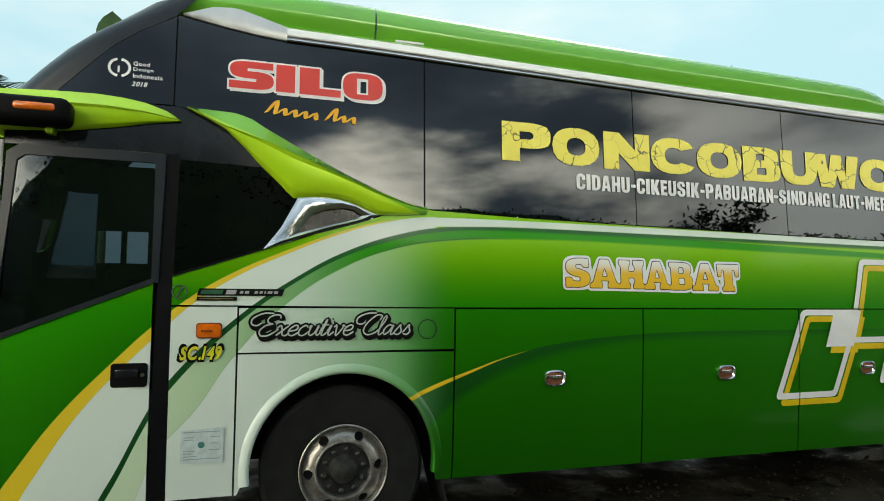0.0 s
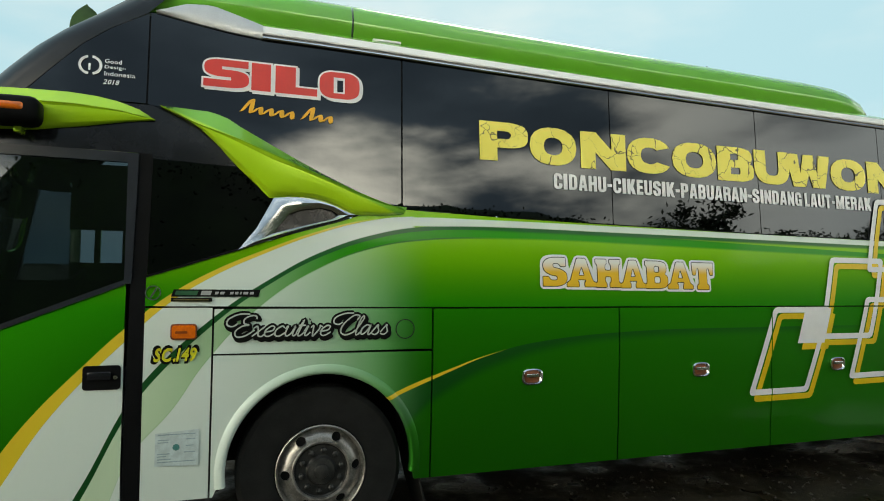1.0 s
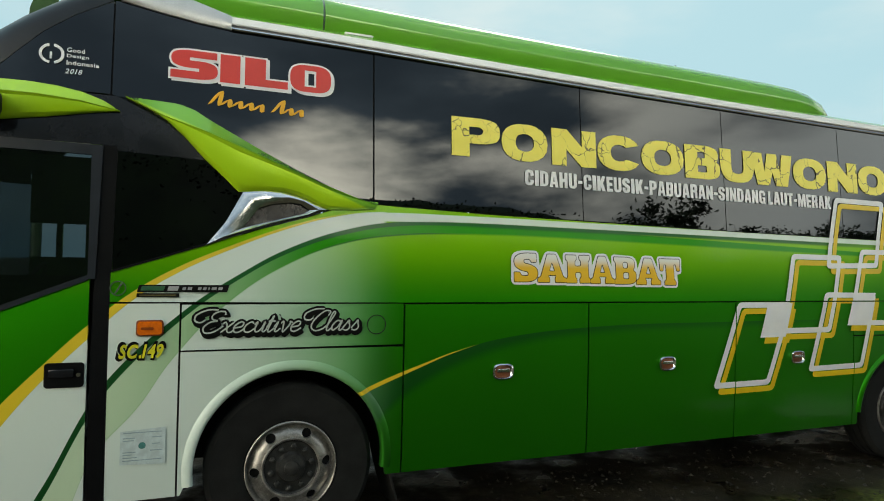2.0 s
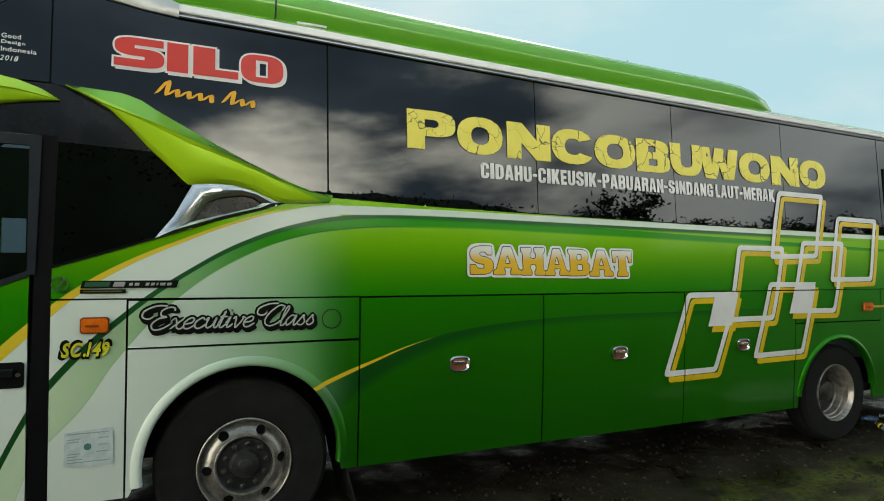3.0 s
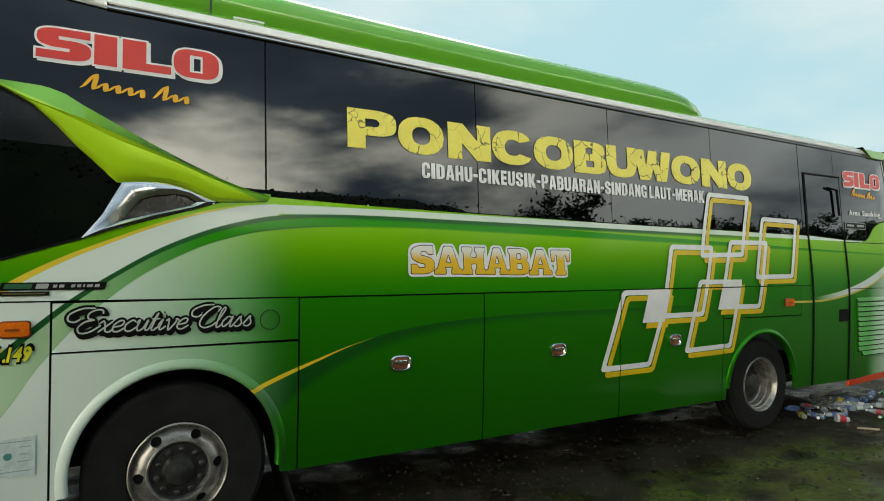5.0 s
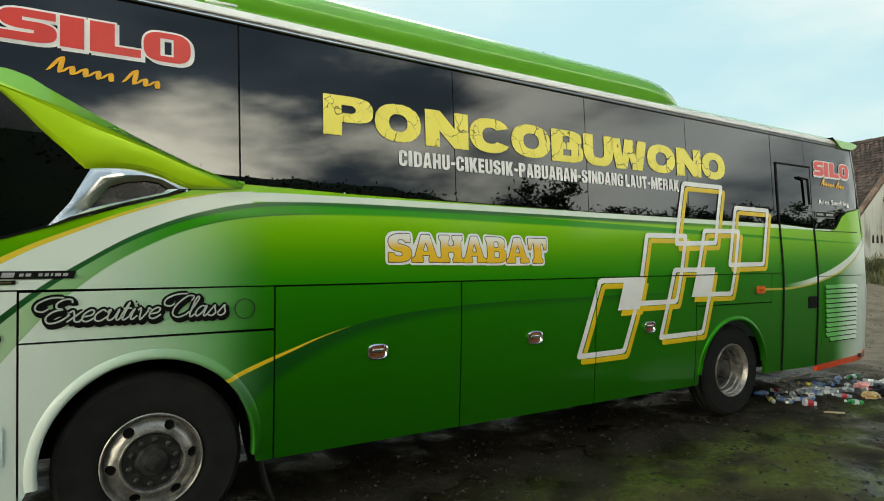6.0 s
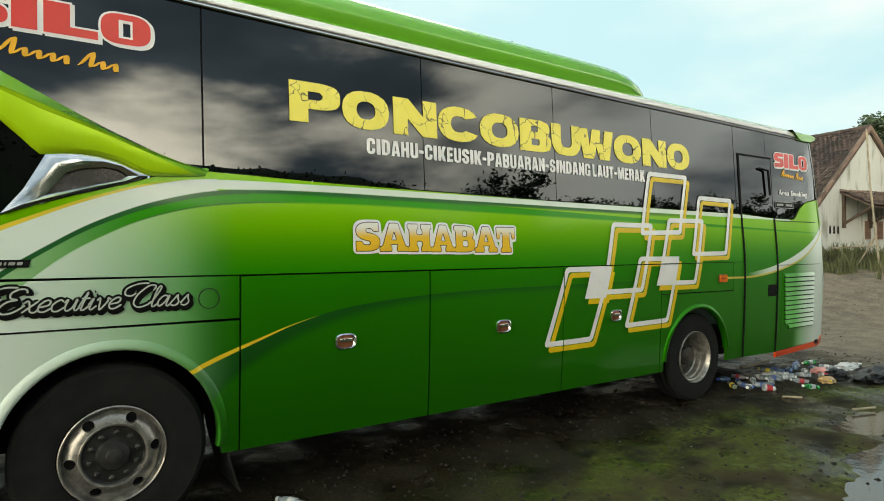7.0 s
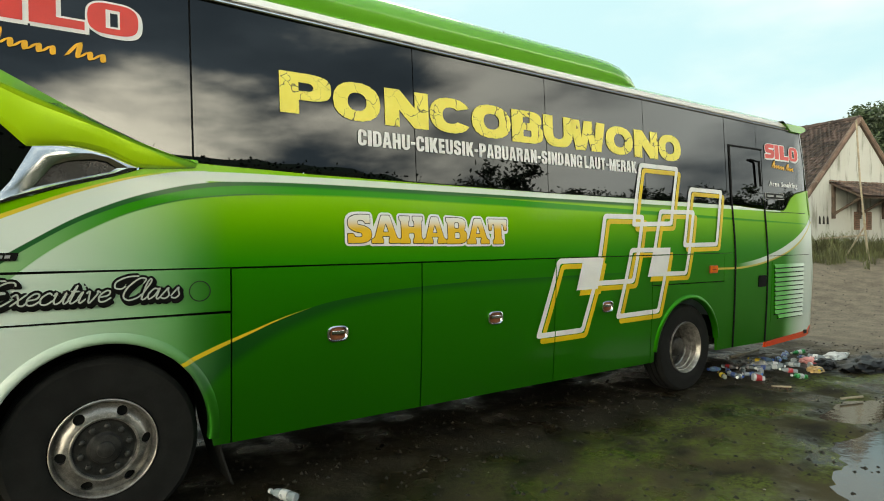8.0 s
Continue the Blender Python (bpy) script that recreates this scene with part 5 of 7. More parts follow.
# class lettering, fleet number, makers' plates
SOFT_GREY = plain("pale_grey_vinyl", (0.42, 0.47, 0.42), 0.35, vary=0.1)
PEN = {
    "E": (1.35, [(1.35, 1.70), (1.25, 2.0), (0.9, 2.05), (0.55, 1.75), (0.6, 1.3), (0.95, 1.15), (0.5, 1.0), (0.2, 0.5), (0.4, 0.0), (0.9, 0.05), (1.35, 0.5)], [(0.8, 2.2), (0.1, 2.2), (-0.5, 1.75), (-0.5, 1.2), (-0.1, 1.0), (0.2, 1.3)]),
    "C": (1.30, [(1.2, 1.5), (1.3, 1.95), (0.85, 2.0), (0.3, 1.2), (0.2, 0.4), (0.6, 0.0), (1.1, 0.2), (1.3, 0.5)], [(0.8, 2.25), (0.1, 2.2), (-0.5, 1.8), (-0.5, 1.25), (-0.1, 1.1), (0.15, 1.35)]),
    "x": (0.80, [(0.0, 0.8), (0.2, 1.0), (0.35, 0.6), (0.45, 0.1), (0.7, 0.0), (0.85, 0.25)], [(0.75, 1.0), (0.05, 0.0)]),
    "e": (0.70, [(0.0, 0.42), (0.5, 0.55), (0.58, 0.9), (0.35, 1.0), (0.05, 0.6), (0.1, 0.1), (0.4, 0.0), (0.75, 0.35)]),
    "c": (0.65, [(0.58, 0.8), (0.38, 1.0), (0.05, 0.6), (0.1, 0.1), (0.4, 0.0), (0.72, 0.35)]),
    "u": (0.85, [(0.0, 0.7), (0.15, 1.0), (0.1, 0.3), (0.25, 0.0), (0.5, 0.25), (0.65, 1.0), (0.62, 0.2), (0.75, 0.0), (0.92, 0.3)]),
    "t": (0.50, [(0.0, 0.3), (0.28, 1.6), (0.15, 0.2), (0.3, 0.0), (0.55, 0.35)], [(0.0, 1.05), (0.5, 1.05)]),
    "i": (0.42, [(0.0, 0.4), (0.2, 1.0), (0.12, 0.2), (0.25, 0.0), (0.48, 0.35)], [(0.2, 1.45), (0.27, 1.5)]),
    "v": (0.75, [(0.0, 0.8), (0.15, 1.0), (0.25, 0.1), (0.35, 0.0), (0.62, 0.7), (0.6, 1.0), (0.8, 0.85)]),
    "l": (0.45, [(0.0, 0.3), (0.38, 1.6), (0.3, 1.95), (0.15, 1.5), (0.1, 0.2), (0.25, 0.0), (0.5, 0.35)]),
    "a": (0.85, [(0.6, 0.9), (0.3, 1.0), (0.02, 0.5), (0.15, 0.02), (0.45, 0.35), (0.65, 1.0), (0.6, 0.2), (0.72, 0.0), (0.92, 0.3)]),
    "s": (0.68, [(0.0, 0.2), (0.35, 1.0), (0.4, 0.75), (0.55, 0.3), (0.35, 0.0), (0.05, 0.1)]),
}


def pen_line(bm, points, width, off, shift=(0.0, 0.0)):
    """A smooth ribbon through the points, rising a hair along its length so that it can cross itself."""
    pts = [Vector(p) for p in points]
    pts = [pts[0]] + pts + [pts[-1]]
    line = []
    for p0, p1, p2, p3 in zip(pts, pts[1:], pts[2:], pts[3:]):
        for k in range(6):
            f = k / 6
            line.append(0.5 * (2 * p1 + (p2 - p0) * f + (2 * p0 - 5 * p1 + 4 * p2 - p3) * f ** 2 + (3 * p1 - p0 - 3 * p2 + p3) * f ** 3))
    line.append(pts[-1])
    rows = []
    for i, p in enumerate(line):
        d = (line[min(i + 1, len(line) - 1)] - line[max(i - 1, 0)]).normalized()
        side = Vector((-d.y, d.x)) * width * (0.5 if 0 < i < len(line) - 1 else 0.3)
        x, z = p.x + shift[0], p.y + shift[1]
        y = side_y(x, z) - off - 0.0007 * i / len(line)
        rows.append([bm.verts.new((x + side.x * q, y, z + side.y * q)) for q in (-1, 1)])
    for p, q in zip(rows, rows[1:]):
        bm.faces.new((p[0], q[0], q[1], p[1]))


for word, x, ux in (("Executive", -0.575, 0.0925), ("Class", 0.098, 0.0885)):
    for k, c in enumerate(word):
        advance, *strokes = PEN[c]
        lines = [[(x + u * ux + 0.30 * 0.068 * v, 1.428 + 0.065 * v) for u, v in stroke] for stroke in strokes]
        for mat, passes, label in ((VINYL_BLACK, ((0.040, 0.0024, (0.010, -0.016)), (0.040, 0.0034, (0.005, -0.008)), (0.037, 0.0044, (0.0, 0.0))), "black body of a script letter"), (SOFT_GREY, ((0.0095, 0.0062, (0.0, 0.0)),), "pale pen line of a script letter")):
            bm = bmesh.new()
            for i, stroke in enumerate(lines):
                for width, off, shift in passes:
                    pen_line(bm, stroke, width, off + 0.0001 * (k % 2) + 0.0003 * i, shift)
            part("letter", bm, mat, coach, label)
        x += advance * ux
letters("SC.149", (-1.035, -0.755, 1.262, 1.385, 0.0), VINYL_BLACK, coach, "black edge of the fleet number", off=0.003, bold=0.09, shear=0.25, gap=-0.08)
letters("SC.149", (-1.018, -0.770, 1.280, 1.367, 0.0), plain("lemon_vinyl", (0.62, 0.60, 0.02), 0.4), coach, "yellow fleet number", off=0.006, bold=0.035, shear=0.25, gap=0.02)
bar(-0.93, -0.41, 1.683, 1.728, VINYL_BLACK, "black maker's plate", 0.3, r=0.003)
bar(-0.91, -0.78, 1.692, 1.720, plain("plate_green", (0.02, 0.09, 0.04), 0.3), "", 0.3, 0.006, r=0.003)
bar(-0.76, -0.70, 1.692, 1.720, VINYL_GREY, "", 0.3, 0.006, r=0.003)
for a, b in ((-0.675, -0.655), (-0.645, -0.62), (-0.585, -0.565), (-0.555, -0.535), (-0.525, -0.515), (-0.505, -0.475), (-0.465, -0.44)):
    bar(a, b, 1.697, 1.714, VINYL_GREY, "", 0.25, 0.006, r=0.002)
bar(-0.93, -0.69, 1.652, 1.676, VINYL_BLACK, "", 0.0, r=0.003)
bar(-0.915, -0.71, 1.660, 1.668, plain("plate_gold", (0.10, 0.08, 0.02), 0.4), "", 0.0, 0.006, r=0.002)
ring_mark(-1.032, 1.706, 0.045, 0.006, CHROME, label="chrome ring emblem", off=0.008, lift=0.006)
bar(-1.052, -1.040, 1.674, 1.736, CHROME, "", 0.55, 0.008, r=0.003)
ring_mark(0.572, 1.462, 0.068, 0.006, DEEP_LINE := plain("dark_green_joint", (0.004, 0.012, 0.006), 0.5), label="round fuel cap joint", off=0.003)

# amber side lamps
for x0, x1, z0, z1 in ((-0.918, -0.782, 1.425, 1.505), (6.40, 6.55, 1.375, 1.455)):
    lamp = panel("marker_lamp", rect(x0, x1, z0, z1, 0.018), AMBER, coach, "amber side marker lamp", thick=0.012, off=0.022, edge=0.008)
    panel("lamp_base", rect(x0 - 0.008, x1 + 0.008, z0 - 0.008, z1 + 0.008, 0.018), plain("lamp_base", (0.22, 0.05, 0.01), 0.4), lamp, "", thick=0.012, off=0.010, edge=0)
    panel("reflector", rect(x0 + 0.02, x1 - 0.045, z0 + 0.03, z1 - 0.035, 0.006), plain("lamp_core", (0.42, 0.10, 0.02), 0.2, 0.3), lamp, "", thick=0.002, off=0.024, edge=0)

# faded permit sheet
sheet = panel("permit_sticker", [(-0.995, 0.645), (-0.745, 0.635), (-0.745, 0.860), (-0.995, 0.845)], PAPER, coach, "faded pale blue permit sticker", thick=0.0015, off=0.004, edge=0)
STICKER_INK = plain("sticker_ink", (0.30, 0.40, 0.42), 0.6)
panel("print_mark", rect(-0.895, -0.855, 0.735, 0.775, 0.019), plain("sticker_teal", (0.06, 0.22, 0.20), 0.6), sheet, thick=0.001, off=0.006, edge=0)
for a, b, z in ((-0.98, -0.765, 0.832), (-0.98, -0.915, 0.80), (-0.98, -0.92, 0.785), (-0.98, -0.91, 0.715), (-0.98, -0.93, 0.70), (-0.98, -0.90, 0.682), (-0.82, -0.765, 0.80), (-0.82, -0.775, 0.76), (-0.83, -0.765, 0.72), (-0.98, -0.765, 0.665)):
    panel("print_line", rect(a, b, z, z + 0.006), STICKER_INK, sheet, thick=0.001, off=0.006, edge=0)


# the slab-serif word, white fading to gold
def white_to_gold():
    m, n = material("white_to_gold_vinyl")
    at = n.add("SeparateXYZ")
    n.put(at.inputs[0], n.add("NewGeometry").outputs["Position"])
    f = n.step(at.outputs[2], 1.865, 1.96)
    n.out(n.surface(n.mix(f, (0.72, 0.44, 0.006), (0.72, 0.72, 0.68)), 0.35, coat=0.3))
    return m


FADED_GOLD = white_to_gold()
SLABS = {
    "S": [[(0.02, 0, 0.04), (0.70, 0, 0.2), (1.0, 0.14, 0.2), (1.0, 0.48, 0.2), (0.72, 0.62, 0.2), (0.45, 0.66, 0.05), (0.45, 0.76, 0.05), (0.66, 0.76, 0.05), (0.72, 0.66, 0.05), (0.95, 0.66, 0.05), (0.95, 1, 0.06), (0.34, 1, 0.2), (0.03, 0.86, 0.2), (0.03, 0.54, 0.2), (0.30, 0.38, 0.2), (0.58, 0.34, 0.05), (0.58, 0.24, 0.05), (0.34, 0.24, 0.05), (0.28, 0.36, 0.05), (0.02, 0.36, 0.05)]],
    "A": [[(-0.08, 0), (0.42, 0), (0.42, 0.18), (0.35, 0.24), (0.66, 0.24), (0.60, 0.18), (0.60, 0), (1.08, 0), (1.08, 0.18), (0.96, 0.22), (0.68, 1.0), (0.32, 1.0), (0.04, 0.22), (-0.08, 0.18)], [(0.42, 0.42, 0.02), (0.59, 0.42, 0.02), (0.505, 0.66, 0.02)]],
    "H": [[(0, 0), (0.46, 0), (0.46, 0.18), (0.40, 0.22), (0.40, 0.37), (0.60, 0.37), (0.60, 0.22), (0.54, 0.18), (0.54, 0), (1, 0), (1, 0.18), (0.93, 0.22), (0.93, 0.78), (1, 0.82), (1, 1), (0.54, 1), (0.54, 0.82), (0.60, 0.78), (0.60, 0.62), (0.40, 0.62), (0.40, 0.78), (0.46, 0.82), (0.46, 1), (0, 1), (0, 0.82), (0.07, 0.78), (0.07, 0.22), (0, 0.18)]],
    "B": [[(0, 0), (0.74, 0, 0.2), (1, 0.1, 0.2), (1, 0.46, 0.12), (0.86, 0.53), (0.95, 0.62, 0.12), (0.95, 0.90, 0.2), (0.70, 1, 0.2), (0, 1), (0, 0.82), (0.07, 0.78), (0.07, 0.22), (0, 0.18)], [(0.42, 0.22), (0.64, 0.22), (0.64, 0.42), (0.42, 0.42)], [(0.42, 0.60), (0.60, 0.60), (0.60, 0.79), (0.42, 0.79)]],
    "T": [[(0.2, 0), (0.8, 0), (0.8, 0.18), (0.71, 0.22), (0.71, 0.76), (0.78, 0.76), (0.82, 0.52), (1, 0.52), (1.03, 1), (-0.03, 1), (0, 0.52), (0.18, 0.52), (0.22, 0.76), (0.29, 0.76), (0.29, 0.22), (0.2, 0.18)]],
}
HULLS = {
    "S": [[(0.0, 0, 0.1), (0.8, 0, 0.3), (1, 0.12, 0.3), (1, 0.55, 0.2), (0.95, 1, 0.08), (0.25, 1, 0.3), (0.02, 0.88, 0.3), (0.02, 0.5, 0.2)]],
    "A": [[(-0.08, 0), (1.08, 0), (1.08, 0.20), (0.68, 1.0), (0.32, 1.0), (-0.08, 0.20)]],
    "H": [[(0, 0), (1, 0), (1, 1), (0, 1)]],
    "B": [[(0, 0), (0.9, 0, 0.2), (1, 0.4, 0.2), (0.95, 0.95, 0.2), (0, 1)]],
    "T": [[(0.2, 0), (0.8, 0), (0.78, 0.48), (1.0, 0.50), (1.03, 1), (-0.03, 1), (0, 0.50), (0.22, 0.48)]],
}
edges_x = [1.63, 1.855, 2.09, 2.33, 2.545, 2.775, 3.005, 3.225]
for k, (c, a, b) in enumerate(zip("SAHABAT", edges_x, edges_x[1:])):
    at = (a + 0.004, b - 0.004, 1.761 - 0.003 * k, 1.989 - 0.003 * k)
    drawn(HULLS[c], at, 0.017, VINYL_WHITE, "white edge of a slab letter", 0.003 + 0.0002 * (k % 2), 0.06)
    drawn(SLABS[c], at, 0.0, VINYL_BLACK, "dark line round a slab letter", 0.005 + 0.0002 * (k % 2), 0.06)
    drawn(SLABS[c], at, -0.0055, FADED_GOLD, "slab letter, white fading to gold", 0.007, 0.06)

# interlocked slanted frames
def frame_graphic(corners, dx, dz, mat, off, wide=0.049, r=0.05):
    pts = [Vector((x + dx, z + dz)) for x, z in corners]

    def ring(inset):
        out = []
        cx, cz = sum((p.x for p in pts)) / 4, sum((p.y for p in pts)) / 4
        for i in range(4):
            p, a, b = pts[i], pts[i - 1], pts[(i + 1) % 4]
            da, db = (a - p).normalized(), (b - p).normalized()
            core = p + (da + db) * inset / max(0.4, abs(da.cross(db)))
            rr = max(0.008, r - inset * 0.6)
            for f in (0.0, 0.25, 0.5, 0.75, 1.0):
                u = core + da * rr * (1 - f) ** 2 + db * rr * f ** 2
                out.append(u)
        return out

    bm = bmesh.new()
    outer = [bm.verts.new((p.x, 0, p.y)) for p in ring(0.0)]
    inner = [bm.verts.new((p.x, 0, p.y)) for p in ring(wide)]
    k = len(outer)
    for i in range(k):
        bm.faces.new((outer[i], outer[(i + 1) % k], inner[(i + 1) % k], inner[i]))
    for axis, value in ((0, 3.825), (2, 1.605), (0, 5.315), (0, 6.72)):
        for d in (-0.006, 0.006):
            no = (1, 0, 0) if axis == 0 else (0, 0, 1)
            co = tuple((value + d) * c for c in no)
            bmesh.ops.bisect_plane(bm, geom=bm.verts[:] + bm.edges[:] + bm.faces[:], plane_co=co, plane_no=no, dist=1e-5)
    for z in np.arange(0.9, 2.7, 0.11):
        bmesh.ops.bisect_plane(bm, geom=bm.verts[:] + bm.edges[:] + bm.faces[:], plane_co=(0, 0, z), plane_no=(0, 0, 1), dist=1e-5)
    gone = []
    for f in bm.faces:
        c = f.calc_center_median()
        if abs(c.z - 1.605) < 0.0055 or (c.z < 1.6 and (abs(c.x - 3.825) < 0.0055 or abs(c.x - 5.315) < 0.0055)):
            gone.append(f)
    bmesh.ops.delete(bm, geom=gone, context="FACES")
    for v in bm.verts:
        v.co.y = side_y(v.co.x, v.co.z) - off
    back = bmesh.ops.extrude_face_region(bm, geom=bm.faces[:])
    for g in back["geom"]:
        if isinstance(g, bmesh.types.BMVert):
            g.co.y += 0.001
    part("frame_graphic", bm, mat, coach, "slanted rounded frame graphic")


FRAMES = [
    [(3.85, 1.60), (4.50, 1.60), (4.22, 0.86), (3.57, 0.855)],
    [(4.54, 2.045), (5.20, 2.045), (4.99, 1.315), (4.34, 1.315)],
    [(5.165, 2.61), (5.87, 2.605), (5.69, 1.93), (4.975, 1.915)],
    [(5.47, 2.11), (6.145, 2.115), (5.93, 1.365), (5.215, 1.375)],
    [(6.065, 2.385), (6.755, 2.375), (6.565, 1.69), (5.86, 1.685)],
    [(4.93, 1.69), (5.63, 1.685), (5.43, 0.965), (4.70, 0.955)],
]
for k, corners in enumerate(FRAMES):
    frame_graphic(corners, 0.05, -0.055, VINYL_GOLD, 0.0030 + 0.0002 * k)
for k, corners in enumerate(FRAMES):
    frame_graphic(corners, 0.0, 0.0, VINYL_WHITE, 0.0050 + 0.0002 * k)
for q in ([(4.20, 1.59), (4.50, 1.59), (4.41, 1.285), (4.105, 1.285)], [(5.325, 1.685), (5.625, 1.685), (5.485, 1.375), (5.215, 1.375)]):
    for dx, dz, mat, off in ((0.045, -0.055, VINYL_GOLD, 0.0046), (0, 0, VINYL_WHITE, 0.0068)):
        panel("fill_graphic", [(x + dx, z + dz) for x, z in reversed(q)], mat, coach, "filled slanted square graphic", thick=0.001, off=off, edge=0, gaps_z=(1.605,))

# ---- cabin seen through the entrance door ----
bm = bmesh.new()
box(bm, (-2.45, 0.25, 0.95), (-2.0, 2.3, 1.55), 0.08, 3)
part("dashboard", bm, CABIN, coach, "grey plastic dashboard")
bm = bmesh.new()
for k in range(24):
    a, b = 2 * math.pi * k / 24, 2 * math.pi * (k + 1) / 24
    tube(bm, [(-1.90 + 0.09 * math.sin(t), 1.85 + 0.22 * math.cos(t), 1.68 + 0.20 * math.sin(t)) for t in (a, b)], 0.016, 6)
tube(bm, [(-1.90, 1.85, 1.68), (-2.15, 1.85, 1.45)], 0.03, 8)
part("steering_wheel", bm, BLACK, coach, "black steering wheel")


def seat(x, y, z):
    ob = new("coach_seat")
    ob.parent = coach
    ob.location = (x, y, z)
    tagged(ob, "dark cloth coach seat")
    bm = bmesh.new()
    box(bm, (-0.24, -0.24, 0.35), (0.24, 0.24, 0.48), 0.05, 3)
    part("seat_cushion", bm, CLOTH, ob)
    bm = bmesh.new()
    box(bm, (0.17, -0.24, 0.45), (0.31, 0.24, 1.12), 0.05, 3)
    for v in bm.verts:
        v.co.x += 0.18 * (v.co.z - 0.45)
    part("seat_back", bm, CLOTH, ob)
    bm = bmesh.new()
    box(bm, (-0.18, -0.18, 0.0), (0.18, 0.18, 0.36), 0.02)
    part("seat_base", bm, CABIN, ob)


seat(-1.35, 1.85, 0.86)
for k in range(9):
    for y in (0.55, 1.02, 1.95):
        seat(-0.3 + 0.92 * k, y, 1.30)
bm = bmesh.new()
for x in (-1.05,):
    tube(bm, [(x, 0.75, 0.86), (x, 0.75, 2.2)], 0.018, 8)
part("grab_pole", bm, CHROME, coach)


# ---- surroundings ----
LEAF = plain("dark_leaves", (0.028, 0.050, 0.014), 0.55, vary=0.5, scale=0.8, grain=9.0, relief=0.0)
LEAF_FAR = plain("far_leaves", (0.045, 0.075, 0.030), 0.6, vary=0.45, scale=0.6, grain=7.0, relief=0.0)
PALM_LEAF = plain("palm_leaves", (0.035, 0.085, 0.018), 0.4, vary=0.4, scale=2.0, relief=0.0)
BARK = plain("bark", (0.09, 0.07, 0.05), 0.9, vary=0.4, scale=8.0, relief=0.5)


def foliage_tree(label, height, spread, seed, leaf=0.34, clumps=46, per=85, mat=LEAF, bare=0.35, name="tree"):
    """A tapered trunk with limbs and a crown of leaf clumps with gaps between them."""
    rng = random.Random(seed)
    tree = thing(name, label, "tree", group="trees round the yard")
    bm = bmesh.new()
    top = Vector((rng.uniform(-0.3, 0.3), rng.uniform(-0.3, 0.3), height * 0.72))
    trunk = [Vector((0, 0, -0.6)), Vector((0.05, 0.02, height * 0.2)), Vector((top.x * 0.4, top.y * 0.5, height * 0.42)), top]
    tube(bm, trunk, height * 0.026, 8, 0.35)
    tips = [top]
    for k in range(9):
        a = 2 * math.pi * (k + rng.random() * 0.7) / 9
        start = trunk[2].lerp(top, rng.uniform(-0.2, 0.8))
        end = start + Vector((math.cos(a) * spread * rng.uniform(0.55, 0.95), math.sin(a) * spread * rng.uniform(0.55, 0.95), height * rng.uniform(0.05, 0.28)))
        tube(bm, [start, start.lerp(end, 0.5) + Vector((0, 0, 0.15)), end], height * 0.011, 5, 0.3)
        tips += [end, start.lerp(end, 0.6)]
    part("trunk", bm, BARK, tree, "brown trunk and limbs")
    verts, faces = [], []
    for c in range(clumps):
        tip = rng.choice(tips)
        mid = tip + Vector((rng.gauss(0, spread * 0.24), rng.gauss(0, spread * 0.24), rng.gauss(0.1, height * 0.085)))
        mid.z = max(mid.z, height * bare)
        size = rng.uniform(0.28, 0.62) * spread * 0.42
        for _ in range(per):
            d = Vector((rng.gauss(0, 1), rng.gauss(0, 1), rng.gauss(0, 0.7)))
            p = mid + d * size * 0.55
            u = Vector((rng.gauss(0, 1), rng.gauss(0, 1), rng.gauss(0, 0.6))).normalized()
            v = u.cross(Vector((rng.gauss(0, 1), rng.gauss(0, 1), rng.gauss(0, 1)))).normalized()
            s = leaf * rng.uniform(0.6, 1.2)
            i = len(verts)
            verts += [p - u * s * 0.5, p + v * s * 0.22, p + u * s * 0.5, p - v * s * 0.22]
            faces.append((i, i + 1, i + 2, i + 3))
    me = bpy.data.meshes.new("crown")
    me.from_pydata([tuple(q) for q in verts], [], faces)
    me.materials.append(mat)
    crown = new("crown", me)
    crown.parent = tree
    tagged(crown, "leafy crown")
    return tree


def copies(base, places):
    """The same tree again, turned and sized a little differently."""
    for x, y, z, s, turn in places:
        base.scale = (s, s, s)
        copy_thing(base, pose(x, y, z, 0, 0, turn))
    base.scale = (1, 1, 1)


rng = random.Random(5)
dense = foliage_tree("dense dark broadleaf tree at the edge of the yard", 8.0, 3.3, 11, 0.26, 150, 330, bare=0.03)
dense.location = (-6.0, -21.5, 0)
# thick undergrowth under those trees
HEDGE = [(-32.0, 5.0), (-12.0, 6.0), (-8.8, 9.2), (-4.6, 9.4), (-1.5, 9.0), (0.6, 8.1), (2.6, 7.3), (10.0, 7.1), (13.5, 6.8), (16.0, 6.0), (30.0, 5.0), (62.0, 5.0)]
hedge = thing("hedge", "dark overgrown thicket along the yard's edge", "hedge", kind="stuff")
hr = random.Random(8)
bm = bmesh.new()
lines = []
for x in np.arange(-32.0, 62.0, 0.8):
    h = along(HEDGE, x) + 0.3 * noise.noise(Vector((x * 0.3, 3.1, 0))) + 0.10 * noise.noise(Vector((x * 1.7, 7.7, 0))) - 0.35
    lines.append([bm.verts.new((x + hr.uniform(-0.2, 0.2), -18.0 + y + hr.uniform(-0.15, 0.15), h * f)) for y, f in ((0.9, -0.1), (1.0, 0.3), (0.8, 0.7), (0.3, 0.95), (-0.4, 1.0), (-0.9, 0.7), (-1.0, -0.1))])
for r0, r1 in zip(lines, lines[1:]):
    for k in range(6):
        bm.faces.new((r0[k], r0[k + 1], r1[k + 1], r1[k]))
part("thicket", bm, LEAF, hedge)
verts, faces = [], []
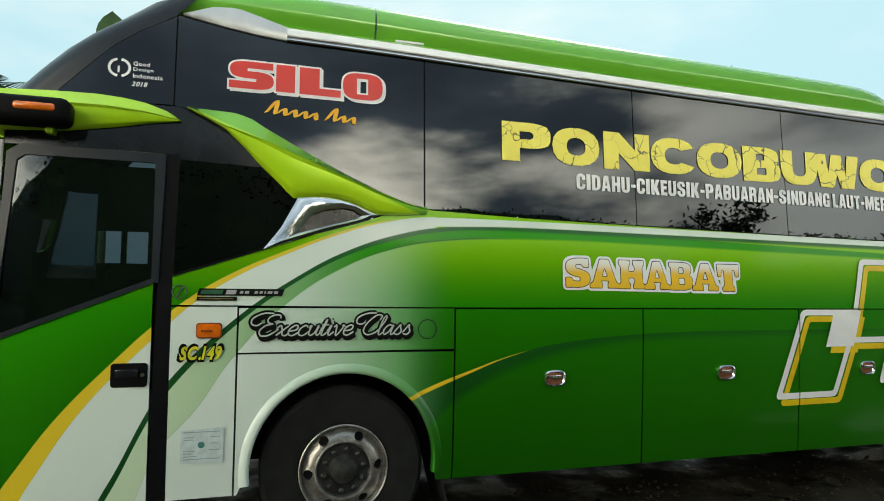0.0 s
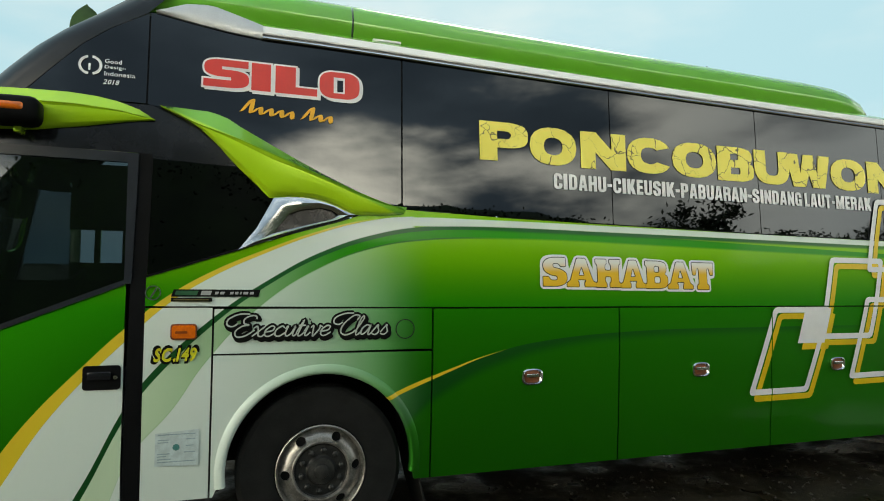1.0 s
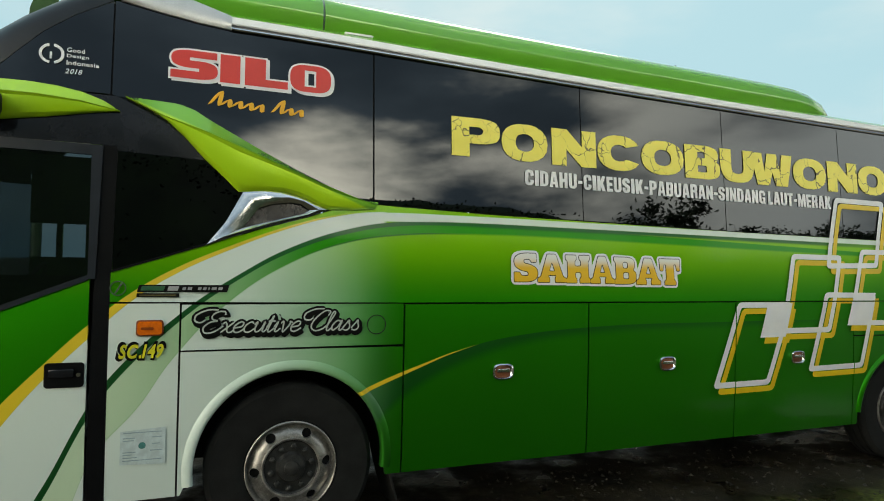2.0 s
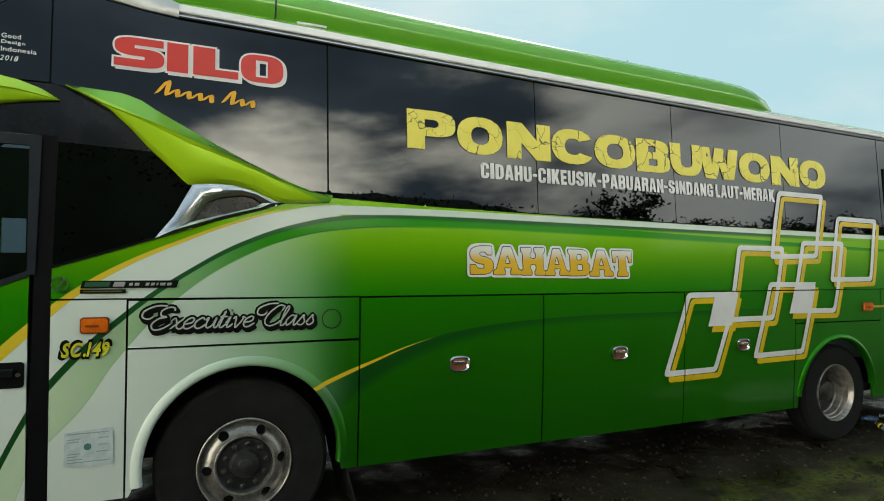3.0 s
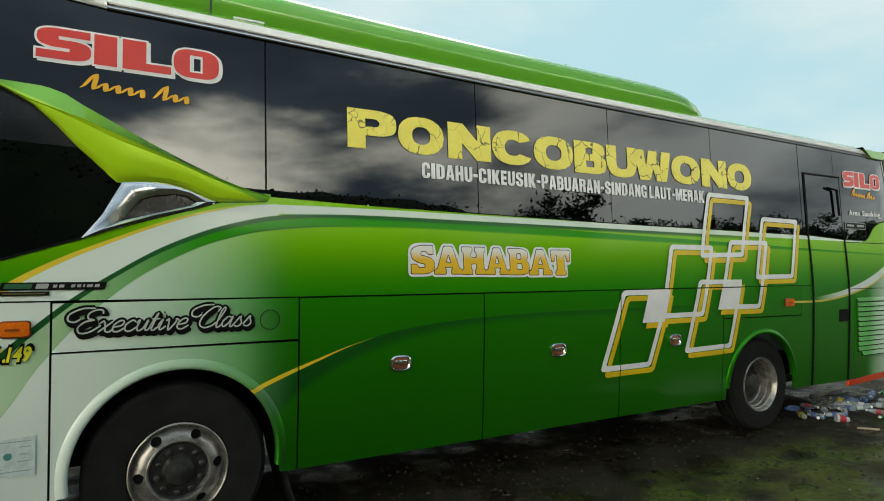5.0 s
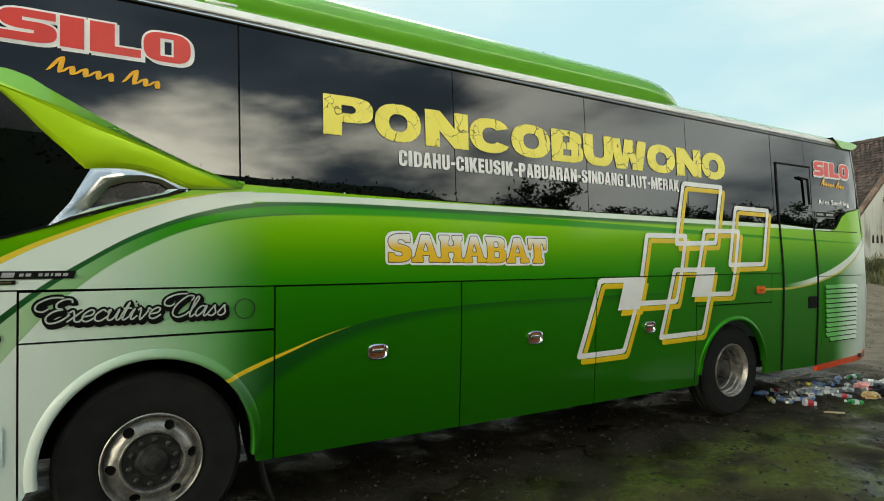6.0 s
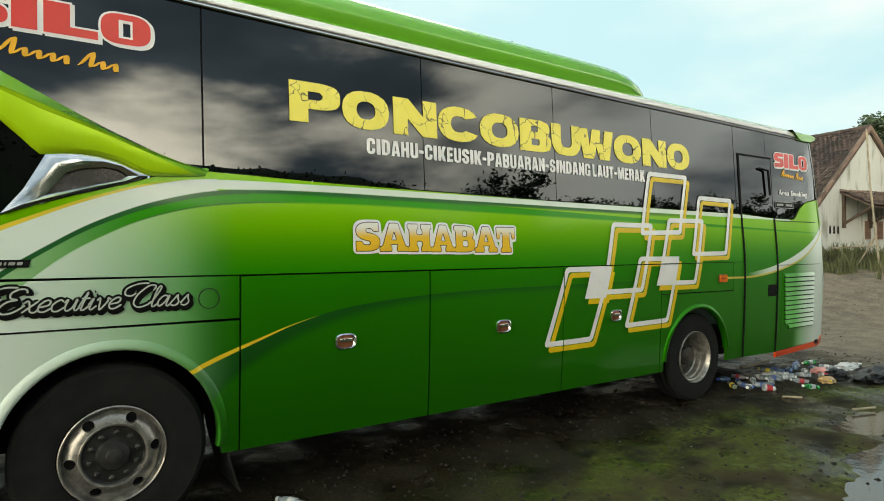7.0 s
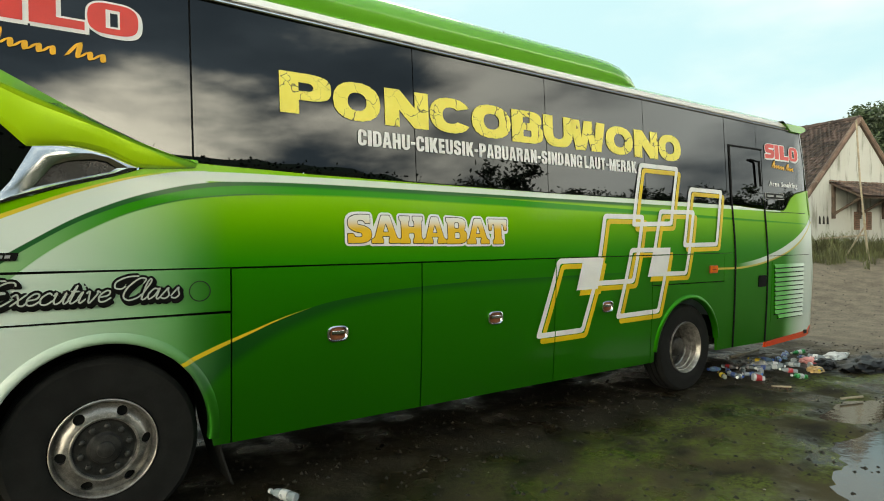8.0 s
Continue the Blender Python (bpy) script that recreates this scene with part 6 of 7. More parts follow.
for _ in range(22000):
    x = hr.uniform(-32, 62)
    h = along(HEDGE, x) + 0.3 * noise.noise(Vector((x * 0.3, 3.1, 0))) + 0.10 * noise.noise(Vector((x * 1.7, 7.7, 0))) - 0.35
    p = Vector((x, -18.0 + hr.uniform(-1.0, 1.1), h * (hr.uniform(0.2, 1.0) if hr.random() < 0.5 else hr.uniform(0.80, 0.96)) + hr.gauss(0, 0.03)))
    u = Vector((hr.gauss(0, 1), hr.gauss(0, 1), hr.gauss(0, 0.8))).normalized() * hr.uniform(0.05, 0.11)
    v = u.orthogonal().normalized() * hr.uniform(0.03, 0.07)
    i = len(verts)
    verts += [tuple(p - u), tuple(p + v), tuple(p + u), tuple(p - v)]
    faces.append((i, i + 1, i + 2, i + 3))
me = bpy.data.meshes.new("leaves")
me.from_pydata(verts, [], faces)
me.materials.append(LEAF)
leaves = new("leaves", me)
leaves.parent = hedge
tagged(leaves, "loose leafy shoots")
airy = foliage_tree("broadleaf tree with an open crown", 9.6, 3.6, 23, 0.30, 40, 130, bare=0.34)
airy.location = (22.0, -20.0, 0)
copies(dense, [(x + rng.uniform(-0.6, 0.6), -20.0 + rng.uniform(-0.8, 0.8), 0, rng.uniform(1.0, 1.1) * (0.66 if x > -5 else 0.5), rng.uniform(0, 360)) for x in np.arange(-30.0, 1.5, 2.3)])
copies(dense, [(x + rng.uniform(-0.6, 0.6), -21.0 + rng.uniform(-0.8, 0.8), 0, rng.uniform(0.72, 0.86) * (0.84 if x < 17 else 1.0), rng.uniform(0, 360)) for x in np.arange(2.5, 60.0, 2.2)])
copies(dense, [(x + rng.uniform(-0.6, 0.6), -25.0 + rng.uniform(-0.8, 0.8), 0, rng.uniform(0.75, 0.85), rng.uniform(0, 360)) for x in np.arange(-32.0, 62.0, 3.4)])
copies(airy, [(29.0, -21.0, 0, 0.72, 80), (36.0, -19.0, 0, 0.75, 200), (47.0, -22.0, 0, 0.8, 140), (-16.0, -24.0, 0, 0.8, 20), (33.0, -22.0, 0, 0.9, 300), (41.0, -21.0, 0, 0.95, 40), (44.5, -20.0, 0, 0.85, 170), (51.0, -21.0, 0, 0.95, 250), (57.0, -22.0, 0, 1.0, 110)])
wood = foliage_tree("big leafy tree behind the old house", 9.6, 3.0, 37, 0.28, 70, 220, LEAF_FAR, 0.15)
wood.location = (39.6, 10.2, 0.0)
copies(wood, [(41.5, 7.6, 0.0, 1.0, 130), (39.2, 12.7, 0.0, 0.86, 20), (43.5, 9.5, 0.0, 1.05, 60), (45.0, 3.0, 0.0, 0.95, 250)])


def frond(bm, base, tip_dir, length, droop, leaflets=18, wide=0.55):
    """One feathered palm leaf."""
    base, d = Vector(base), Vector(tip_dir).normalized()
    side = d.cross(Vector((0, 0, 1))).normalized()
    line = []
    for i in range(leaflets + 1):
        f = i / leaflets
        line.append(base + d * length * f + Vector((0, 0, -droop * f * f)))
    tube(bm, line[::3], 0.03, 5, 0.2)
    for i in range(2, leaflets + 1):
        f = i / leaflets
        long = wide * (0.45 + math.sin(math.pi * min(1, f * 0.9 + 0.08))) * 0.75
        along_d = (line[i] - line[i - 1]).normalized()
        for s in (-1, 1):
            out = (side * s + along_d * 0.75 + Vector((0, 0, -0.35))).normalized()
            a, b = line[i], line[i] + out * long
            v = [bm.verts.new(c) for c in (a, a + along_d * 0.05, b, a.lerp(b, 0.5) - along_d * 0.035)]
            bm.faces.new(v)


def palm(label, at, height, fronds, length, seed, lift=0.6):
    rng = random.Random(seed)
    tree = thing("palm_tree", label, "palm", at, group="palms behind the coach")
    bm = bmesh.new()
    tube(bm, [(0, 0, -0.5), (0.1, 0, height * 0.4), (0.0, 0.1, height * 0.75), (0, 0, height)], 0.17, 10, 0.6)
    part("trunk", bm, BARK, tree, "slender ringed trunk")
    for k in range(fronds):
        a = 2 * math.pi * (k + 0.4 * rng.random()) / fronds
        bm = bmesh.new()
        frond(bm, (0, 0, height), (math.cos(a), math.sin(a), lift + rng.uniform(-0.3, 0.3)), length * rng.uniform(0.85, 1.1), length * 0.42)
        part("frond", bm, PALM_LEAF, tree)
    return tree


palm("coconut palm behind the coach", (-7.2, 14.0, 0), 6.5, 13, 2.1, 3, 0.45)


def banana(at, height, leaves):
    plant = thing("banana_plant", "tall banana plant with broad torn leaves", "plant", at)
    bm = bmesh.new()
    tube(bm, [(0, 0, -0.3), (0.02, 0, height * 0.5), (0, 0, height)], 0.16, 10, 0.6)
    part("stem", bm, PALM_LEAF, plant, "pale green stem")
    for az, lift, length, wide in leaves:
        bm = bmesh.new()
        d = Vector((math.cos(radians(az)), math.sin(radians(az)), lift)).normalized()
        side = d.cross(Vector((0, 1, 0.2))).normalized()
        rows = []
        for i in range(11):
            f = i / 10
            c = Vector((0, 0, height - 0.1)) + d * length * f + Vector((0, 0, -0.25 * f * f * (1 - lift * 0.25)))
            half = wide * 0.5 * math.sin(math.pi * min(1.0, 0.06 + f * 0.94)) ** 0.6 * (1 + 0.12 * math.sin(9 * f))
            rows.append([bm.verts.new(c + side * half * s + Vector((0, 0, -0.05 * abs(s)))) for s in (-1, -0.5, 0, 0.5, 1)])
        for r0, r1 in zip(rows, rows[1:]):
            for k in range(4):
                bm.faces.new((r0[k], r0[k + 1], r1[k + 1], r1[k]))
        bmesh.ops.solidify(bm, geom=bm.faces[:], thickness=0.006)
        part("leaf", bm, PALM_LEAF, plant, "broad green leaf")


banana((-4.95, 15.8, 0), 8.1, ((95, 4.5, 2.15, 0.95), (10, 0.25, 1.5, 0.55), (172, 0.5, 1.5, 0.4), (250, 0.2, 1.6, 0.5), (320, 0.1, 1.5, 0.5)))

# unseen wall, added to keep low sky light from reaching under the coach
bm = bmesh.new()
box(bm, (-14.0, 8.0, -0.3), (19.0, 8.2, 2.1))
tagged(finish("light_stop_wall", bm, plain("old_render", (0.30, 0.29, 0.26), 0.9, vary=0.4, scale=1.2)), "plain rendered wall, unseen, added to block low sky light", "wall", kind="structure")

# ---- old house on the bank ----
HX, HY, HZ = 25.42, 5.71, 1.15
U, V = Vector((0.983, -0.175, 0)), Vector((0.175, 0.985, 0))
house = thing("old_house", "old whitewashed house with a steep brown tiled roof", "house", (0, 0, 0))


def hp(u, v, z):
    p = Vector((HX, HY, HZ)) + U * u + V * v
    return (p.x, p.y, p.z + z)


def house_box(bm, lo, hi):
    v = [bm.verts.new(hp(*c)) for c in ((lo[0], lo[1], lo[2]), (hi[0], lo[1], lo[2]), (hi[0], hi[1], lo[2]), (lo[0], hi[1], lo[2]), (lo[0], lo[1], hi[2]), (hi[0], lo[1], hi[2]), (hi[0], hi[1], hi[2]), (lo[0], hi[1], hi[2]))]
    for f in ((0, 1, 2, 3), (4, 5, 6, 7), (0, 1, 5, 4), (1, 2, 6, 5), (2, 3, 7, 6), (3, 0, 4, 7)):
        bm.faces.new([v[i] for i in f])


def limewash():
    m, n = material("stained_limewash")
    drip = n.noise(1.6, 6.0, 0.62, stretch=(2.2, 2.2, 0.35))
    blot = n.noise(0.9, 5.0, 0.6)
    c = n.mix(n.step(drip, 0.50, 0.68), (0.42, 0.44, 0.42), (0.19, 0.20, 0.17))
    c = n.mix(n.math("MULTIPLY", n.step(blot, 0.5, 0.7), 0.5), c, (0.37, 0.38, 0.35))
    n.out(n.surface(c, 0.85, normal=n.bump(n.noise(14.0, 5.0), 0.3, 0.02)))
    return m


LIME_WASH = limewash()


def old_tile(name, low, high, lichen):
    """Clay tiles, each with its own tone, darkened by weather and spotted with lichen."""
    m, n = material(name)
    tone = n.add("NewGeometry").outputs["Random Per Island"]
    c = n.mix(tone, low, high)
    c = n.mix(n.math("MULTIPLY", n.step(n.noise(1.3, 5.0, 0.6), 0.45, 0.65), 0.55), c, tuple(v * 0.4 for v in low))
    c = n.mix(n.math("MULTIPLY", n.step(n.noise(6.0, 5.0, 0.65), 0.56, 0.7), 0.6), c, lichen)
    n.out(n.surface(c, 0.88, normal=n.bump(n.noise(22.0, 4.0), 0.5, 0.02)))
    return m


TILE = old_tile("weathered_roof_tile", (0.030, 0.022, 0.020), (0.115, 0.078, 0.066), (0.20, 0.19, 0.17))
TILE_RED = old_tile("orange_brown_tile", (0.085, 0.06, 0.05), (0.22, 0.145, 0.11), (0.24, 0.22, 0.19))
OLD_WOOD = plain("old_dark_wood", (0.085, 0.06, 0.045), 0.8, vary=0.4)
SHUTTER = plain("brown_shutter", (0.16, 0.085, 0.055), 0.7, vary=0.3)
RIDGE, SLOPE, HALF, DEEP_H = 5.02, 0.97, 3.4, 9.0
eave = RIDGE - SLOPE * HALF
bm = bmesh.new()
for v0, v1 in ((0.0, 0.25), (DEEP_H - 0.25, DEEP_H)):
    ring = [(-HALF + 0.1, 0 - 0.6), (HALF - 0.1, 0 - 0.6), (HALF - 0.1, eave + 0.05), (0, RIDGE - 0.05), (-HALF + 0.1, eave + 0.05)]
    a = [bm.verts.new(hp(u, v0, z)) for u, z in ring]
    b = [bm.verts.new(hp(u, v1, z)) for u, z in ring]
    bm.faces.new(a), bm.faces.new(b)
    for i in range(5):
        bm.faces.new((a[i], a[(i + 1) % 5], b[(i + 1) % 5], b[i]))
house_box(bm, (-HALF + 0.1, 0.25, -0.6), (-HALF + 0.35, DEEP_H - 0.25, eave))
house_box(bm, (HALF - 0.35, 0.25, -0.6), (HALF - 0.1, DEEP_H - 0.25, eave))
part("wall", bm, LIME_WASH, house, "stained whitewashed gable wall")


def tiled_slope(name, corner, across, down, n_across, n_down, mat, label):
    """A roof slope of overlapping tile courses, each tile a small curved plate with its own tilt."""
    rng = random.Random(n_across)
    verts, faces = [], []
    corner, across, down = Vector(corner), Vector(across), Vector(down)
    up = across.cross(down).normalized()
    if up.z < 0:
        up = -up
    da, dd = across / n_across, down / n_down
    for j in range(n_down):
        for i in range(n_across):
            o = corner + da * (i + (0.5 if j % 2 else 0.0)) + dd * j + up * rng.uniform(0.0, 0.02)
            k = len(verts)
            for row, lift in ((0.0, 0.0), (1.25, 0.05)):
                for col, bow in ((0.0, 0.0), (0.5, 0.035), (0.98, 0.0)):
                    verts.append(tuple(o + da * col + dd * row + up * (lift + bow + rng.uniform(-0.006, 0.006))))
            faces += [(k, k + 1, k + 4, k + 3), (k + 1, k + 2, k + 5, k + 4)]
    me = bpy.data.meshes.new(name)
    me.from_pydata(verts, [], faces)
    me.materials.append(mat)
    ob = new(name, me)
    ob.parent = house
    tagged(ob, label, kind="stuff")
    return ob


edge = HALF + 0.25
for s in (-1, 1):
    bm = bmesh.new()
    corners = [(0, -0.1, RIDGE), (s * edge, -0.1, RIDGE - SLOPE * edge), (s * edge, DEEP_H + 0.1, RIDGE - SLOPE * edge), (0, DEEP_H + 0.1, RIDGE)]
    a = [bm.verts.new(hp(*c)) for c in corners]
    b = [bm.verts.new(hp(c[0], c[1], c[2] - 0.12)) for c in corners]
    bm.faces.new(a), bm.faces.new(b)
    for i in range(4):
        bm.faces.new((a[i], a[(i + 1) % 4], b[(i + 1) % 4], b[i]))
    part("roof", bm, OLD_WOOD, house)
    tiled_slope("roof_tiles", hp(0, -0.1, RIDGE + 0.02), Vector(hp(0, DEEP_H + 0.1, RIDGE)) - Vector(hp(0, -0.1, RIDGE)), Vector(hp(s * edge, 0, RIDGE - SLOPE * edge)) - Vector(hp(0, 0, RIDGE)), 52, 30, TILE, "weathered dark brown roof tiles")
    # verge tiles along the gable, ridge caps
    for k in range(15):
        f = (k + 0.5) / 15
        bm = bmesh.new()
        u0, u1 = s * edge * k / 15, s * edge * (k + 1.15) / 15
        tube(bm, [hp(u0, -0.06, RIDGE - SLOPE * abs(u0) + 0.06), hp(u1, -0.06, RIDGE - SLOPE * abs(u1) + 0.03)], 0.085, 8)
        part("verge_tile", bm, TILE_RED, house)
for k in range(18):
    bm = bmesh.new()
    tube(bm, [hp(0, -0.1 + k * 0.51, RIDGE + 0.05), hp(0, -0.1 + (k + 1.1) * 0.51, RIDGE + 0.03)], 0.11, 8)
    part("ridge_tile", bm, TILE, house)
bm = bmesh.new()
tube(bm, [hp(-0.1, 4.5, RIDGE + 0.1), hp(-2.4, 4.5, RIDGE - SLOPE * 2.4 + 0.12)], 0.06, 6)
part("valley_strip", bm, LIME_WASH, house, "pale mortar strip on the roof")
# porch roof with brackets
P0, P1, PZ, PD = -1.65, 5.0, 2.68, 1.15
bm = bmesh.new()
corners = [(P0, 0.02, PZ), (P1, 0.02, PZ), (P1, -PD, PZ - 0.6), (P0, -PD, PZ - 0.6)]
a = [bm.verts.new(hp(*c)) for c in corners]
b = [bm.verts.new(hp(c[0], c[1], c[2] - 0.07)) for c in corners]
bm.faces.new(a), bm.faces.new(b)
for i in range(4):
    bm.faces.new((a[i], a[(i + 1) % 4], b[(i + 1) % 4], b[i]))
part("porch_roof", bm, OLD_WOOD, house)
tiled_slope("porch_tiles", hp(P0 - 0.05, 0.02, PZ + 0.03), Vector(hp(P1, 0, PZ)) - Vector(hp(P0, 0, PZ)), Vector(hp(0, -PD - 0.1, PZ - 0.64)) - Vector(hp(0, 0.02, PZ)), 27, 6, TILE_RED, "orange brown porch roof tiles")
for u in (P0 + 0.15, 0.0, 1.5, 3.0):
    bm = bmesh.new()
    house_box(bm, (u - 0.05, -0.1, 1.35), (u + 0.05, -0.005, PZ - 0.08))
    part("bracket_post", bm, OLD_WOOD, house)
    bm = bmesh.new()
    tube(bm, [hp(u, -0.05, 1.5), hp(u, -PD + 0.15, PZ - 0.64)], 0.05, 6)
    part("bracket_brace", bm, OLD_WOOD, house)
for u in (-0.10, 0.62):
    win = new("shutter_window")
    win.parent = house
    tagged(win, "narrow brown shuttered window")
    bm = bmesh.new()
    house_box(bm, (u - 0.15, -0.04, 0.95), (u + 0.15, -0.004, 1.62))
    part("shutter", bm, SHUTTER, win)
    for k in range(7):
        bm = bmesh.new()
        house_box(bm, (u - 0.11, -0.055, 1.01 + 0.08 * k), (u + 0.11, -0.041, 1.05 + 0.08 * k))
        part("slat", bm, OLD_WOOD, win)
for k in range(3):
    bm = bmesh.new()
    u = -2.2 + 0.22 * k
    pts = [hp(u - 0.06, -0.006, 1.15), hp(u + 0.06, -0.006, 1.15), hp(u + 0.05, -0.006, 1.38), hp(u, -0.006, 1.46), hp(u - 0.05, -0.006, 1.38)]
    f = bm.faces.new([bm.verts.new(p) for p in pts])
    bmesh.ops.solidify(bm, geom=bm.faces[:], thickness=0.02)
    part("air_vent", bm, UNDER, house, "small arched vent opening")

# bamboo pole and rail in front of the house
bm = bmesh.new()
tube(bm, [(21.83, 4.38, 5.57), (21.97, 4.33, 3.7), (22.17, 4.21, 1.57), (22.24, 4.16, 0.95)], 0.026, 8, 1.5)
tagged(finish("bamboo_pole", bm, plain("dry_bamboo", (0.33, 0.28, 0.20), 0.6, vary=0.3)), "tall leaning dry bamboo pole in the grass", "pole")
bm = bmesh.new()
tube(bm, [(22.6, 5.80, 1.78), (22.2, 4.25, 1.88)], 0.026, 6)
tube(bm, [(22.35, 5.0, 1.0), (22.2, 4.25, 2.2)], 0.026, 6)
tagged(finish("bamboo_rail", bm, bpy.data.materials["dry_bamboo"]), "short bamboo rail tied to the pole", "rail")

# grass on the bank
def tufts(name, count, where, height, mat, label, seed):
    rng = random.Random(seed)
    verts, faces = [], []
    for _ in range(count):
        x, y = where(rng)
        z = ground_z(x, y)
        tall = max(0.15, 0.75 + 1.1 * noise.noise(Vector((x * 0.9, y * 0.9, 2.0))) + rng.gauss(0, 0.2))
        for _ in range(9):
            a, h = rng.uniform(0, 2 * math.pi), height * tall * rng.uniform(0.35, 1.25)
            w4 = 0.012 + 0.01 * h
            bx, by = x + rng.gauss(0, 0.07), y + rng.gauss(0, 0.07)
            lx, ly = math.cos(a) * h * 0.4, math.sin(a) * h * 0.4
            sx, sy = -math.sin(a) * w4, math.cos(a) * w4
            k = len(verts)
            verts += [(bx - sx, by - sy, z - 0.03), (bx + sx, by + sy, z - 0.03), (bx + lx * 0.35 + sx * 0.7, by + ly * 0.35 + sy * 0.7, z + h * 0.6), (bx + lx * 0.35 - sx * 0.7, by + ly * 0.35 - sy * 0.7, z + h * 0.6), (bx + lx, by + ly, z + h)]
            faces += [(k, k + 1, k + 2, k + 3), (k + 3, k + 2, k + 4)]
    me = bpy.data.meshes.new(name)
    me.from_pydata(verts, [], faces)
    me.materials.append(mat)
    tagged(new(name, me), label, "grass", kind="stuff")


GRASS = plain("dry_grass", (0.115, 0.125, 0.052), 0.8, vary=0.55, scale=1.6, grain=25.0, relief=0.0)


def bank(rng):
    d = 22.4 - abs(rng.gauss(0, 1.1))
    lat = rng.uniform(11.0, 19.5)
    return (-0.454 + 0.575 * d + 0.818 * lat, -4.233 + 0.818 * d - 0.575 * lat)


tufts("bank_grass", 2600, bank, 0.52, GRASS, "tall half-dry grass and weeds on the bank", 4)


# ---- litter by the rear wheel ----
def clear_plastic(name, tint):
    m, n = material(name)
    n.out(n.surface(tint, 0.12, 0.0, 0.0, n.bump(n.noise(40.0, 3.0), 0.25, 0.01), 0.6, Transmission_Weight=0.6))
    return m


PET = clear_plastic("clear_pet", (0.50, 0.58, 0.62))
PET_BLUE = clear_plastic("blue_pet", (0.30, 0.48, 0.72))
PET_GREEN = clear_plastic("green_pet", (0.05, 0.45, 0.12))
CAPS = [plain("cap_blue", (0.03, 0.12, 0.5), 0.4), plain("cap_white", (0.7, 0.7, 0.7), 0.4), plain("cap_yellow", (0.7, 0.5, 0.03), 0.4)]
BANDS = [plain("band_blue", (0.04, 0.08, 0.26), 0.5), plain("band_red", (0.34, 0.02, 0.025), 0.5), plain("band_white", (0.45, 0.47, 0.48), 0.5), plain("band_yellow", (0.62, 0.48, 0.04), 0.5)]


def lathe_x(bm, profile, sides=14, dent=0.0, seed=0):
    rings = []
    for x, r in profile:
        rings.append([bm.verts.new((x, r * math.cos(a) * (1 + dent * noise.noise(Vector((x * 30, a, seed)))), r * math.sin(a) * (1 + dent * noise.noise(Vector((x * 30, a + 4, seed)))))) for a in (2 * math.pi * k / sides for k in range(sides))])
    for r0, r1 in zip(rings, rings[1:]):
        for k in range(sides):
            bm.faces.new((r0[k], r0[(k + 1) % sides], r1[(k + 1) % sides], r1[k]))
    bm.faces.new(rings[0]), bm.faces.new(rings[-1])
    return bm


def bottle(label, body_mat, cap_mat, band_mat, seed, size=1.0):
    ob = thing("plastic_bottle", label, "bottle", group="litter by the rear wheel")
    s = size
    bm = lathe_x(bmesh.new(), [(-0.11 * s, 0.022 * s), (-0.105 * s, 0.030 * s), (-0.06 * s, 0.032 * s), (-0.05 * s, 0.029 * s), (-0.01 * s, 0.032 * s), (0.02 * s, 0.032 * s), (0.06 * s, 0.026 * s), (0.085 * s, 0.013 * s), (0.10 * s, 0.013 * s)], 14, 0.22, seed)
    part("bottle_body", bm, body_mat, ob)
    bm = lathe_x(bmesh.new(), [(0.098 * s, 0.0155 * s), (0.116 * s, 0.0155 * s)], 12)
    part("cap", bm, cap_mat, ob)
    bm = lathe_x(bmesh.new(), [(-0.048 * s, 0.0335 * s), (-0.046 * s, 0.0345 * s), (0.008 * s, 0.0345 * s), (0.010 * s, 0.0335 * s)], 14, 0.1, seed)
    part("sleeve", bm, band_mat, ob, "printed sleeve")
    return ob


def cup(label, mat, band, seed):
    ob = thing("paper_cup", label, "cup", group="litter by the rear wheel")
    bm = lathe_x(bmesh.new(), [(-0.07, 0.032), (-0.05, 0.036), (0.05, 0.05), (0.06, 0.052), (0.065, 0.055), (0.068, 0.052)], 18, 0.08, seed)
    part("cup_body", bm, mat, ob)
    bm = lathe_x(bmesh.new(), [(-0.035, 0.0395), (-0.034, 0.0405), (0.035, 0.0495), (0.036, 0.0485)], 18, 0.06, seed)
    part("sleeve", bm, band, ob)
    return ob


KINDS = [
    bottle("crushed clear plastic bottle with a blue sleeve in the mud", PET, CAPS[0], BANDS[0], 1),
    bottle("crushed clear plastic bottle with a white sleeve in the mud", PET, CAPS[1], BANDS[2], 2, 1.1),
    bottle("pale blue plastic bottle lying in the mud", PET_BLUE, CAPS[0], BANDS[0], 3, 1.2),
    bottle("green plastic bottle lying in the mud", PET_GREEN, CAPS[1], BANDS[2], 4),
    bottle("clear plastic bottle with a red sleeve in the mud", PET, CAPS[1], BANDS[1], 5),
    bottle("clear plastic bottle with a yellow cap in the mud", PET, CAPS[2], BANDS[3], 6),
    cup("crushed white and red paper cup in the mud", BANDS[2], BANDS[1], 7),
]
